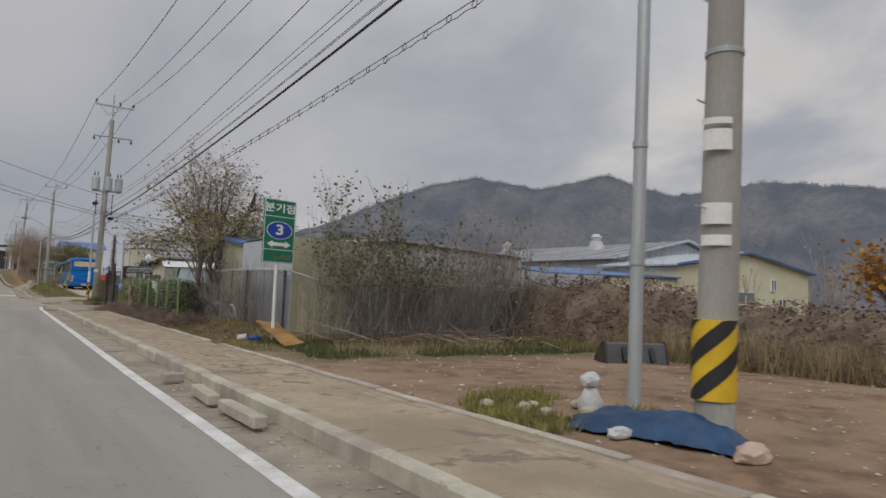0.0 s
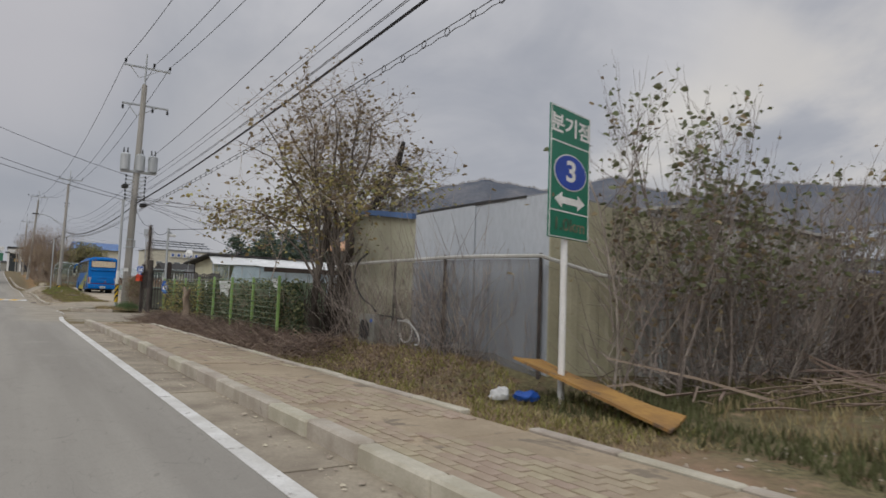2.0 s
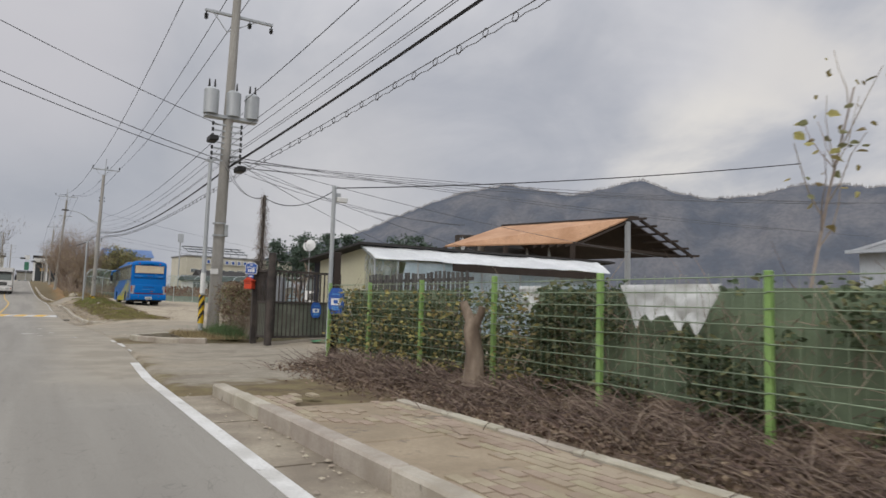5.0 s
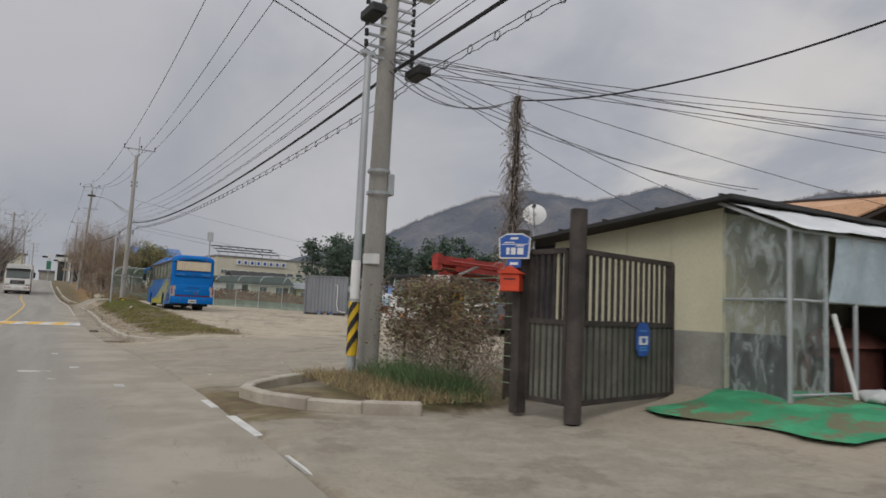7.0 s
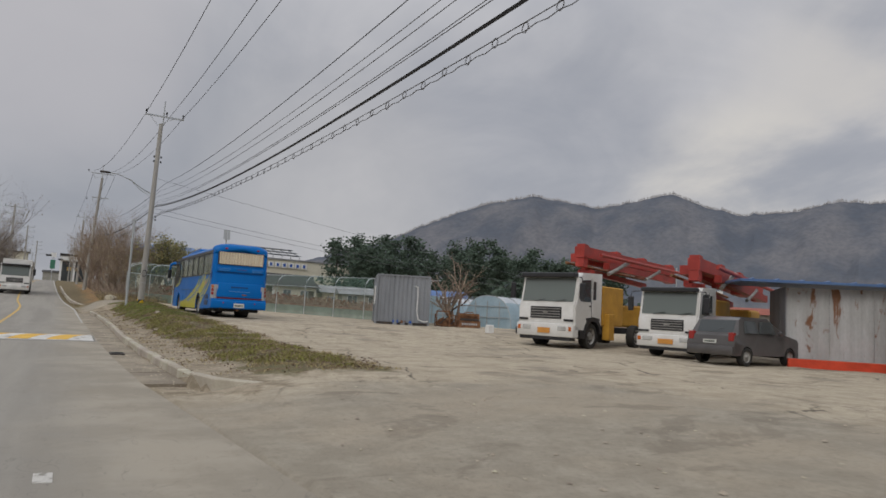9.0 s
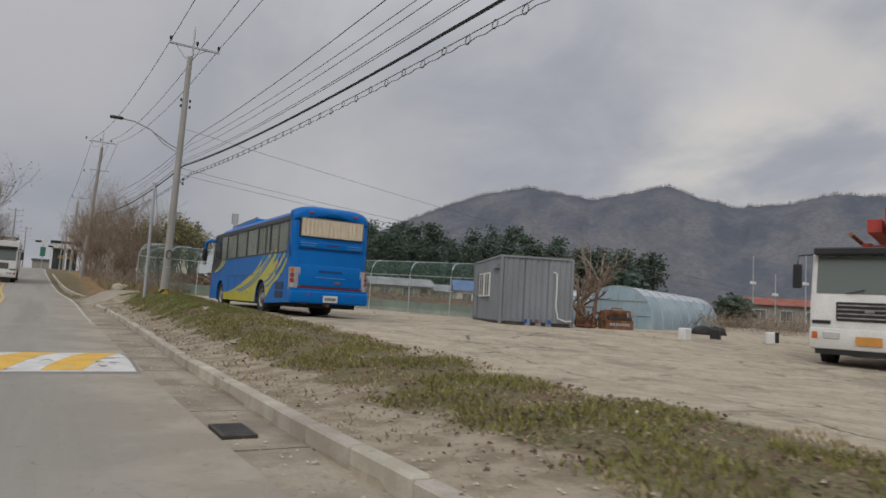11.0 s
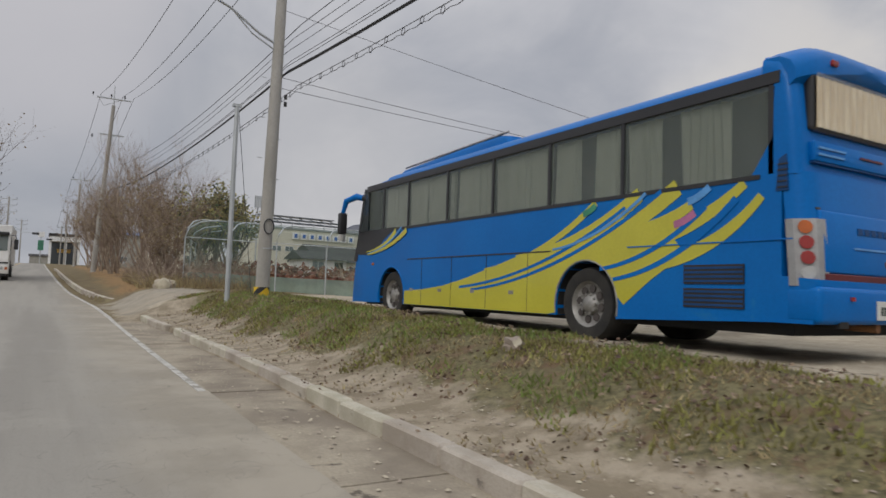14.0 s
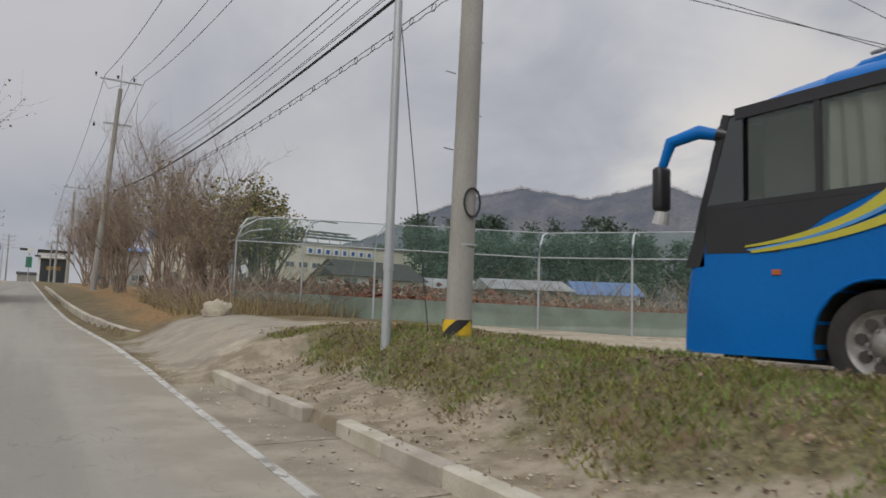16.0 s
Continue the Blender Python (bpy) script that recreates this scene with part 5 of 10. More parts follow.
tube("garden_hose", soften([(5.97, 21.3, 2.0), (5.95, 21.64, 1.87), (5.93, 21.76, 1.61), (5.93, 21.63, 1.33), (5.92, 21.3, 1.1), (5.9, 20.91, 1.02), (5.88, 20.69, 0.9)]), 0.019, M["wire"], None, 8)
tagged(bpy.data.objects["garden_hose"], "black hose hanging against the olive wall", "hose")
acu = thing("cooling_unit", (5.82, 20.68, 0.28), "dusty pale outdoor cooling unit beside the olive wall", "air conditioner")
part("casing", boxed(-0.12, 0.16, -0.3, 0.3, 0.0, 0.56, bevel=0.015), M["unit_grey"], acu)
part("fan_grille", rodded((-0.135, 0.06, 0.28), (-0.118, 0.06, 0.28), 0.19, seg=20), M["roof_dark"], acu, "dark round fan grille")
part("badge", boxed(-0.13, -0.118, -0.24, -0.16, 0.42, 0.48), M["plaque_blue"], acu)
brd = thing("leaning_board", (5.86, 19.98, 0.22), "pale dirty board leaning at the foot of wall", "board")
part("board", boxed(-0.02, 0.02, -0.3, 0.3, 0.0, 0.55, bevel=0.005), M["unit_grey"], brd)
tube("low_pipe", [(5.84, 20.5, 0.84), (5.82, 20.0, 0.83), (5.8, 19.5, 0.8)], 0.014, M["wire"], None, 6)
tagged(bpy.data.objects["low_pipe"], "thin black pipe along the foot of wall", "pipe")
dark_gap = thing("dark_doorway_screen", (0, 0, 0), "dark navy board closing the gap beside the tree", "board")
panel_run(dark_gap, "board", (6.45, 23.5), (6.4, 22.55), 0.25, 1.8, M["navy_board"], 0.6)

shed2 = thing("shed", (0, 0, 0), "weathered corrugated shed with a pale roof edge", "shed")
panel_run(shed2, "wall_panel", (9.6, 16.9), (14.3, 16.5), 0.1, 2.85, M["sheet_weathered"], 0.9, 0.03, 0.2, z1b=2.6)
panel_run(shed2, "wall_panel", (14.32, 16.5), (14.6, 20.5), 0.1, 2.6, M["sheet_weathered"], 0.9, 0.03, 0.2)
roof_sheet(shed2, "roof", ((9.5, 16.75, 2.86), (14.45, 16.35, 2.62), (14.7, 21, 2.7), (9.6, 21, 2.95)), M["sheet_weathered"], 0.05)

# factory: grey hall with roof vents and a cream gabled hall in front
fac = thing("factory", (0, 0, 0), "grey metal factory hall with pale blue roof edges and vents", "building")
panel_run(fac, "wall_panel", (26.2, 38), (26.2, 23), 0.3, 3.5, M["sheet_blue"], 2.5, 0.03, 0.4)
for i, (x0, x1) in enumerate(((26.2, 31.5), (31.5, 37.0))):
    z0, z1 = (3.5, 4.7) if i == 0 else (4.7, 3.4)
    panel_run(fac, "gable_panel", (x0, 23), (x1, 23), 0.3, z0, M["sheet_blue"], 20, 0.03, 0.4, z1b=z1)
roof_sheet(fac, "roof", ((25.9, 22.7, 3.5), (25.9, 38.3, 3.5), (31.5, 38.3, 4.75), (31.5, 22.7, 4.75)), M["roof_grey"], 0.08, "grey ribbed roof", ribs=14)
roof_sheet(fac, "roof", ((37.3, 22.7, 3.4), (37.3, 38.3, 3.4), (31.5, 38.3, 4.75), (31.5, 22.7, 4.75)), M["roof_grey"], 0.08, "grey ribbed roof", ribs=14)
beam(fac, "roof_edge", (25.9, 22.65, 3.58), (31.5, 22.65, 4.83), 0.12, M["sheet_blue"])
beam(fac, "roof_edge", (31.5, 22.65, 4.83), (37.3, 22.65, 3.48), 0.12, M["sheet_blue"])
beam(fac, "roof_edge", (25.85, 22.7, 3.55), (25.85, 38.3, 3.55), 0.12, M["sheet_blue"])
for (x, y, z, tall) in ((28.7, 35, 4.1, True), (29.5, 27.6, 4.3, False)):
    vent = part("roof_vent", rodded((x, y, z), (x, y, z + 0.55), 0.5, 0.36, 4 if tall else 14), M["sack_white"], fac, "white roof ventilator")
    part("vent_drum", rodded((x, y, z + 0.55), (x, y, z + 0.8), 0.26, 0.34, 14), M["sack_white"], vent, "", True)
    part("vent_cap", rodded((x, y, z + 0.8), (x, y, z + 1.0), 0.36, 0.16, 14), M["sack_white"], vent, "", True)
lean = thing("lean_to", (0, 0, 0), "low lean-to with blue roof sheet and cream wall", "shed")
panel_run(lean, "wall_panel", (22.6, 20.2), (25.2, 18.7), 0.2, 2.4, M["cream_wall"], 1.2)
roof_sheet(lean, "roof", ((20.2, 21.6, 2.45), (25.2, 18.4, 2.45), (26.2, 23, 2.85), (21.0, 25.6, 2.85)), M["roof_blue"], 0.06, "blue roof sheet")
for i in range(3):
    beam(lean, "post", (20.5 + i * 1.0, 21.4 - i * 0.6, 0.2), (20.5 + i * 1.0, 21.4 - i * 0.6, 2.45), 0.1, M["dark_steel"])
hall = thing("workshop", (0, 0, 0), "cream gabled workshop hall with blue roof trim", "building")
for i, (x0, x1) in enumerate(((25.2, 30.5), (30.5, 36.2))):
    z0, z1 = (3.0, 3.85) if i == 0 else (3.85, 3.1)
    panel_run(hall, "gable_panel", (x0, 18.6), (x1, 18.6), 0.3, z0, M["cream_wall"], 20, 0.0, z1b=z1)
panel_run(hall, "wall_panel", (25.2, 23), (25.2, 18.6), 0.3, 3.0, M["cream_wall"], 2.2)
roof_sheet(hall, "roof", ((24.9, 18.4, 3.02), (24.9, 23.2, 3.02), (30.5, 23.2, 3.9), (30.5, 18.4, 3.9)), M["sheet_blue"], 0.07, "pale blue roof", ribs=6)
roof_sheet(hall, "roof", ((36.5, 18.4, 3.1), (36.5, 23.2, 3.1), (30.5, 23.2, 3.9), (30.5, 18.4, 3.9)), M["sheet_blue"], 0.07, "pale blue roof", ribs=6)
beam(hall, "roof_edge", (24.9, 18.35, 3.08), (30.5, 18.35, 3.97), 0.1, M["roof_blue"])
beam(hall, "roof_edge", (30.5, 18.35, 3.97), (36.5, 18.35, 3.17), 0.1, M["roof_blue"])
for x0, x1, z0, z1 in ((29.6, 31.1, 1.45, 2.0), (28.5, 28.95, 1.35, 1.85), (32.6, 33.0, 2.2, 2.7), (33.3, 33.9, 1.3, 1.75)):
    window(hall, (x0, x1, 18.54, 18.58, z0, z1), M["white"], M["win_glass"], "y", 1)

# green mesh fence with lime posts
fence = thing("mesh_fence", (5.32, 0, 0), "green wire mesh fence with lime green posts", "fence")
posts = [24.4, 26.3, 28.2, 30.1, 32.0, 33.9, 35.75, 37.6]
for i, y in enumerate(posts):
    part("post", boxed(-0.03, 0.03, y - 0.03, y + 0.03, 0.1, 1.56 + 0.02 * math.sin(i * 5), bevel=0.006), M["fence_green"], fence, "lime green steel post")
    if i + 1 == len(posts):
        break
    for k in range(9):
        z = 0.42 + k * 0.135
        part("line_wire", rodded((-0.035, y, z), (-0.035, posts[i + 1], z + 0.01 * math.sin(i + k)), 0.006, seg=4), M["wire_pale"], fence)
    v, f = [], []
    for k in range(int((posts[i + 1] - y) / 0.12)):
        tube_data([Vector((-0.04, y + 0.06 + k * 0.12, 0.40)), Vector((-0.04, y + 0.06 + k * 0.12, 1.53))], [0.0025] * 2, 3, v, f)
    tagged(mesh_from("cross_wires", v, f, M["wire_pale"], fence), kind="stuff")
# pale plastic sheets caught behind the mesh
for y0, y1, z0, z1 in ((28.7, 29.9, 0.85, 1.45), (24.6, 25.2, 1.2, 1.5), (31.2, 31.6, 1.0, 1.45)):
    ps = thing("plastic_sheet", (5.42, (y0 + y1) / 2, z1), "torn pale plastic sheet caught behind the mesh fence", "plastic sheet", "plastic on the fence")
    v, f = [], []
    for j in range(9):
        for i in range(13):
            u, d_ = i / 12 - 0.5, j / 8
            drop_ = (z1 - z0) * d_ * (0.65 + 0.45 * noise.noise((i * 0.5, y0, 1.0)))
            v.append((0.05 * noise.noise((u * 5, d_ * 4, y0)), (y1 - y0) * u * (1 - 0.35 * d_), -drop_))
    for j in range(8):
        for i in range(12):
            k = j * 13 + i
            f.append((k, k + 1, k + 14, k + 13))
    mesh_from("sheet", v, f, M["plastic_white"], ps, True)
# dark shade net and board fence just behind
for y0, y1, z1, mat in ((22.7, 31.8, 1.42, M["shade_net"]), (33.6, 37.5, 1.42, M["shade_net"])):
    net = thing("shade_net_screen", (0, 0, 0), "dark green shade net tied behind the mesh fence", "screen")
    panel_run(net, "net_sheet", (5.75, y1), (5.75, y0), 0.3, z1, M["shade_net"], 1.8, 0.03, 0.5, 0.01)
pal = thing("paling_fence", (0, 0, 0), "dark weathered paling fence in front of the plastic house", "fence")
for i in range(27):
    y = 38.5 - i * 0.15
    part("paling", boxed(6.62 + 0.01 * math.sin(i * 3), 6.645 + 0.01 * math.sin(i * 3), y, y + 0.075, 0.3, 1.79 + 0.02 * math.sin(i * 7)), M["paling"], pal)
for z in (0.7, 1.62):
    part("rail", boxed(6.65, 6.69, 34.5, 38.6, z, z + 0.06), M["paling"], pal)
gpost = thing("timber_post", (5.5, 37.78, 0.15), "dark weathered timber post at the end of the fence", "post")
part("shaft", boxed(-0.075, 0.075, -0.07, 0.07, 0.0, 2.04, bevel=0.01), M["timber_dark"], gpost)


# octagonal guard sign, as on fence and gate
def guard_sign(at, turn, label, size=1.0):
    s = thing("guard_sign", at, label, "sign", "guard signs", turn=turn)
    s.scale = (size, size, size)
    pts = [(-0.11, -0.25), (0.11, -0.25), (0.19, -0.13), (0.19, 0.13), (0.11, 0.25), (-0.11, 0.25), (-0.19, 0.13), (-0.19, -0.13)]
    bm = bmesh.new()
    prism(bm, pts, -0.012, 0.0, "y")
    part("plate", bm, M["plaque_blue"], s, "blue plastic plate")
    part("emblem", boxed(-0.12, 0.12, -0.017, -0.012, -0.08, 0.05), M["sign_white"], s, "white emblem panel")
    part("emblem_mark", boxed(-0.05, 0.05, -0.021, -0.017, -0.05, 0.02), M["plaque_blue"], s)
    for z in (0.12, -0.13, -0.17):
        part("text_bar", boxed(-0.1, 0.1, -0.016, -0.012, z, z + 0.022), M["bus_pale"], s)


guard_sign((5.27, 37.15, 1.2), -62, "blue octagonal guard sign on the mesh fence")
guard_sign((6.98, 42.73, 0.93), 12.5, "blue octagonal guard sign on the dark gate", 0.84)

# dark steel gate: two posts, a narrow leaf and a wide open leaf
gate = thing("steel_gate", (0, 0, 0), "dark brown steel gate standing open with vertical bars", "gate")
part("gate_post", rodded((5.57, 42.42, 0.0), (5.6, 42.42, 2.42), 0.1, seg=14), M["dark_steel"], gate, "thick round dark post", True)
part("gate_post", boxed(5.33, 5.48, 43.16, 43.31, 0.0, 2.23, bevel=0.01), M["dark_steel"], gate, "square dark post")


M["gate_panel"] = material("dirty_green_grey_panel", (0.13, 0.135, 0.105), 0.8, (0.09, 0.095, 0.075), (0.18, 0.185, 0.15), 2, 25, 0.8, 0.1)


def leaf(p, q, z0, z1, bars, solid):
    p, q = Vector((*p, 0)), Vector((*q, 0))
    lf = part("leaf", boxed(-0.001, 0.001, -0.001, 0.001, 0, 0.002), M["dark_steel"], gate, "barred gate leaf")
    for z in (z0, (z0 + z1) * 0.52, z1):
        beam(lf, "rail", p + Vector((0, 0, z)), q + Vector((0, 0, z)), 0.06, M["dark_steel"])
    for i in range(bars + 1):
        c = p.lerp(q, i / bars)
        beam(lf, "bar", c + Vector((0, 0, z0)), c + Vector((0, 0, z1)), 0.06 if i in (0, bars) else 0.032, M["dark_steel"])
    if solid:
        d = (q - p).normalized() * 0.03
        panel_run(lf, "kick_panel", (p + d).xy, (q - d).xy, z0, (z0 + z1) * 0.52, M["gate_panel"], 5)


leaf((5.72, 42.5), (7.75, 42.95), 0.2, 1.95, 16, True)
leaf((5.47, 43.12), (5.56, 42.55), 0.2, 1.95, 6, True)

# small things by the gate
plq = thing("house_plaque", (5.27, 43.2, 1.86), "blue house plaque with white bars on the gate post", "plaque", turn=-55)
for nm, e, y0, mat in (("plate", 0.0, 0.0, "sign_white"), ("blue_field", 0.017, 0.004, "plaque_blue")):
    bm = bmesh.new()
    prism(bm, [(-0.19 + e, e), (0.19 - e, e), (0.205 - e, 0.25), (0.1, 0.31 - e), (-0.1, 0.31 - e), (-0.205 + e, 0.25)], -0.015 - y0, 0 - y0, "y")
    part(nm, bm, M[mat], plq, "blue field" if e else "white plate edge")
part("rule", boxed(-0.17, 0.17, -0.023, -0.019, 0.172, 0.18), M["sign_white"], plq)
for x0, x1, z0, z1 in ((-0.05, 0.05, 0.235, 0.262), (-0.13, 0.0, 0.192, 0.205), (0.02, 0.13, 0.15, 0.164), (-0.1, -0.06, 0.05, 0.135), (-0.04, 0.02, 0.05, 0.135), (0.04, 0.12, 0.05, 0.135)):
    part("text_bar", boxed(x0, x1, -0.023, -0.019, z0, z1), M["sign_white"], plq)
small_tag = part("lower_tag", boxed(-0.09, 0.09, -0.012, 0.0, -0.11, -0.01, bevel=0.004), M["plaque_blue"], plq, "small pale blue tag")
part("tag_bar", boxed(-0.05, 0.05, -0.015, -0.012, -0.075, -0.045), M["sign_white"], small_tag)
mail = thing("mailbox", (5.24, 43.2, 1.46), "red metal mailbox with a pitched lid on the gate post", "mailbox", turn=-55)
mail.scale = (0.82, 0.82, 0.82)
part("box", boxed(-0.15, 0.15, -0.1, 0.1, 0, 0.26, bevel=0.01), M["mail_red"], mail)
bm = bmesh.new()
prism(bm, [(-0.18, 0.26), (0.18, 0.26), (0, 0.38)], -0.13, 0.12, "y")
part("lid", bm, M["mail_red"], mail)
part("slot", boxed(-0.09, 0.09, -0.104, -0.1, 0.17, 0.19), M["black"], mail)

# small camera post at the fence end, and a vine-clad post
cpost = thing("camera_post", (5.36, 37.72, 0.2), "slim steel post with small security camera", "post")
part("shaft", rodded((0, 0, 0), (0, 0, 3.35), 0.045, seg=12), M["galv"], cpost)
part("camera_box", boxed(0.05, 0.28, -0.06, 0.05, 3.02, 3.12, bevel=0.01), M["white"], cpost, "small white security camera")
part("bracket", boxed(0, 0.14, -0.02, 0.02, 3.12, 3.2), M["galv"], cpost)

# dish aerial
dish = thing("satellite_dish", (8.1, 46.5, 2.4), "white satellite dish on a mast", "satellite dish")
part("mast", rodded((0, 0, -0.4), (0, 0, 0.6), 0.025, seg=8), M["galv"], dish)
bm = bmesh.new()
cols = []
for i in range(5):
    r = 0.22 * i / 4
    cols.append([bm.verts.new((r * math.cos(a), -0.1 + 1.2 * r * r, r * math.sin(a))) for a in [2 * math.pi * s / 20 for s in range(20)]] if i else [bm.verts.new((0, -0.16, 0))])
for s in range(20):
    bm.faces.new((cols[0][0], cols[1][s], cols[1][(s + 1) % 20]))
    for i in range(1, 4):
        bm.faces.new((cols[i][s], cols[i + 1][s], cols[i + 1][(s + 1) % 20], cols[i][(s + 1) % 20]))
bmesh.ops.recalc_face_normals(bm, faces=bm.faces[:])
bmesh.ops.solidify(bm, geom=bm.faces[:], thickness=0.01)
bmesh.ops.transform(bm, matrix=Matrix.Translation((0, 0, 0.62)) @ pose(0, 0, 0, -20, 0, -40), verts=bm.verts[:])
part("reflector", bm, M["white"], dish, "white dish reflector", True)
tube("feed_arm", [(0, 0, 0.4), (-0.25, -0.3, 0.55), (-0.28, -0.33, 0.75)], 0.012, M["galv"], dish, 6)
part("feed_horn", ball_bm := rodded((-0.28, -0.33, 0.72), (-0.22, -0.27, 0.76), 0.035, seg=8), M["dark_steel"], dish)

# hut with cream gable, black roof edge and a plastic-covered house on its side
M["kennel_red"] = material("red_brown_kennel_wood", (0.13, 0.045, 0.035), 0.75, (0.09, 0.032, 0.026), (0.17, 0.06, 0.046), 3, 30, 0.8, 0.2)
hut = thing("hut", (0, 0, 0), "cream-walled hut with a dark low roof", "hut")
panel_run(hut, "wall_panel", (8.4, 46.25), (8.4, 42.62), 1.02, 2.52, M["cream_wall"], 0.95, 0.0, z1b=2.78)
panel_run(hut, "base_panel", (8.36, 46.25), (8.36, 42.6), 0.1, 1.05, M["block_wall"], 1.4, 0.0, 0.2, 0.1)
panel_run(hut, "wall_panel", (8.4, 42.6), (17.5, 42.6), 0.1, 2.7, M["cream_wall"], 1.5)
roof_sheet(hut, "roof", ((8.0, 42.2, 2.82), (18, 42.2, 2.82), (18, 47.2, 2.5), (8.0, 47.2, 2.5)), M["roof_dark"], 0.06, "black felt roof")
panel_run(hut, "dark_end_panel", (8.55, 47.15), (8.55, 46.27), 0.2, 2.5, M["navy_board"], 0.9)
for i in range(5):
    beam(hut, "roof_lath", (8.02, 42.4 + i * 1.1, 2.89 - i * 0.07), (18, 42.4 + i * 1.1, 2.89 - i * 0.07), 0.035, M["timber_dark"])
plast = thing("plastic_house", (0, 0, 0), "lean-to house of cloudy plastic film on a pipe frame", "greenhouse")
frame_pts = [(8.15, 41.5), (8.85, 41.47), (9.46, 41.44), (10.3, 41.4), (11.6, 41.35), (13.0, 41.3), (14.6, 41.25), (16.4, 41.2)]
for x, y in frame_pts:
    part("frame_pipe", rodded((x, y, 0.1), (x, y, 2.36), 0.03, seg=8), M["galv"], plast)
    part("rafter", rodded((x, y, 2.36), (x, 42.5, 2.8), 0.025, seg=6), M["galv"], plast)
for z in (0.35, 1.5, 2.36):
    tube("rail_pipe", [(x, y, z) for x, y in frame_pts], 0.02, M["galv"], plast, 6)
tube("rail_pipe", [(8.15, 41.5, 1.5), (8.3, 42.55, 1.5)], 0.02, M["galv"], plast, 6)


def film(name, a, b, c, d, mat, seed, wob=0.04, n=14):
    """A slack sheet of film across four corners."""
    a, b, c, d = (Vector(p) for p in (a, b, c, d))
    nrm = (b - a).cross(d - a).normalized()
    v, f = [], []
    for j in range(n + 1):
        for i in range(n + 1):
            u, w_ = i / n, j / n
            p = a.lerp(b, u).lerp(d.lerp(c, u), w_)
            amp = wob * noise.noise((p.x * 1.6 + seed, p.y * 1.6, p.z * 1.1)) + wob * 0.6 * noise.noise((p.x * 5 + seed, p.y * 5, p.z * 2))
            v.append(p + nrm * amp)
    for j in range(n):
        for i in range(n):
            k = j * (n + 1) + i
            f.append((k, k + 1, k + n + 2, k + n + 1))
    return mesh_from(name, v, f, mat, plast, True)


film("film_sheet", (8.15, 41.5, 0.15), (8.35, 42.6, 0.15), (8.35, 42.6, 2.75), (8.15, 41.5, 2.36), M["plastic"], 1)["label"] = "cloudy plastic end sheet"
film("film_sheet", (8.15, 41.5, 0.15), (8.84, 41.46, 0.15), (8.84, 41.46, 2.36), (8.15, 41.5, 2.36), M["plastic"], 2, 0.06)["label"] = "cloudy plastic side sheet"
film("film_sheet", (10.3, 41.4, 0.3), (16.4, 41.2, 0.3), (16.4, 41.2, 2.36), (10.3, 41.4, 2.36), M["plastic_blue"], 3, 0.05, 24)["label"] = "bluish plastic side sheet"
film("film_sheet", (8.86, 41.44, 1.5), (10.3, 41.4, 1.5), (10.3, 41.4, 2.36), (9.1, 41.44, 2.36), M["plastic_blue"], 4)["label"] = "bluish plastic side sheet"
film("roof_film", (8.1, 41.4, 2.40), (16.6, 41.05, 2.38), (17.2, 42.4, 2.9), (8.1, 42.5, 2.86), M["plastic_white"], 5, 0.04, 30)["label"] = "white plastic roof sheet"
part("dark_store", boxed(11.1, 15.0, 41.9, 42.45, 0.2, 1.5), M["timber_dark"], plast, "dark stored goods inside")
# dark sheet added behind the film for the dim lower inside
panel_run(plast, "skirt", (8.42, 42.55), (8.22, 41.56), 0.15, 1.06, M["roof_dark"], 2.0)
part("fascia", boxed(10.4, 16.3, 41.05, 41.09, 2.14, 2.36), M["timber_dark"], plast, "dark board under the roof edge")
ken = thing("dog_kennel", (10.25, 42.05, 0.27), "red-brown wooden dog kennel under the plastic roof", "kennel")
part("body", boxed(-0.5, 0.5, -0.3, 0.3, 0, 0.66, bevel=0.01), M["kennel_red"], ken)
bm = bmesh.new()
prism(bm, [(-0.36, 0.64), (0.36, 0.64), (0.0, 0.92)], -0.6, 0.6, "x")
part("roof", bm, M["kennel_red"], ken, "red-brown pitched roof")
part("doorway", boxed(-0.506, -0.5, -0.16, 0.16, 0.05, 0.5), M["black"], ken)
part("white_prop", rodded((9.0, 41.15, 0.2), (8.9, 41.4, 1.35), 0.03, seg=8), M["white"], plast)
matg = thing("ground_mat", (0, 0, 0), "bright green plastic ground mat on the driveway", "mat")
v, f = [], []
for j in range(13):
    for i in range(31):
        x, y = 6.75 + 0.3 * j / 12 + (1.6 + 2.6 * j / 12) * i / 30, 42.45 - 2.4 * j / 12 + 0.25 * (i / 30)
        v.append((x + 0.35 * noise.noise((y * 1.3, 1, 0)), y + 0.4 * noise.noise((x * 1.1, 2, 0)), ground_z(x, y) + 0.035 + 0.03 * noise.noise((x * 2.2, y * 2.2, 5))))
for j in range(12):
    for i in range(30):
        k = j * 31 + i
        f.append((k, k + 1, k + 32, k + 31))
mesh_from("mat_sheet", v, f, M["mat_green"], matg, True)
for i, (x, y, t) in enumerate(((9.2, 41.0, 20), (9.6, 40.8, -35), (8.9, 40.5, 70))):
    sk = thing("plastic_sack", (x, y, 0.3), "crumpled white plastic sheet on the green mat", "plastic sheet", turn=t)
    bm = bmesh.new()
    vs = ball(bm, (0, 0, 0.06), 0.28, (1.3, 0.8, 0.35), 3)
    for q in vs:
        q.co += Vector((0.06, 0.06, 0.05)) * noise.noise(q.co * 6 + Vector((i, 0, 0)))
    part("sheet", bm, M["sack_white"], sk, smooth=True)

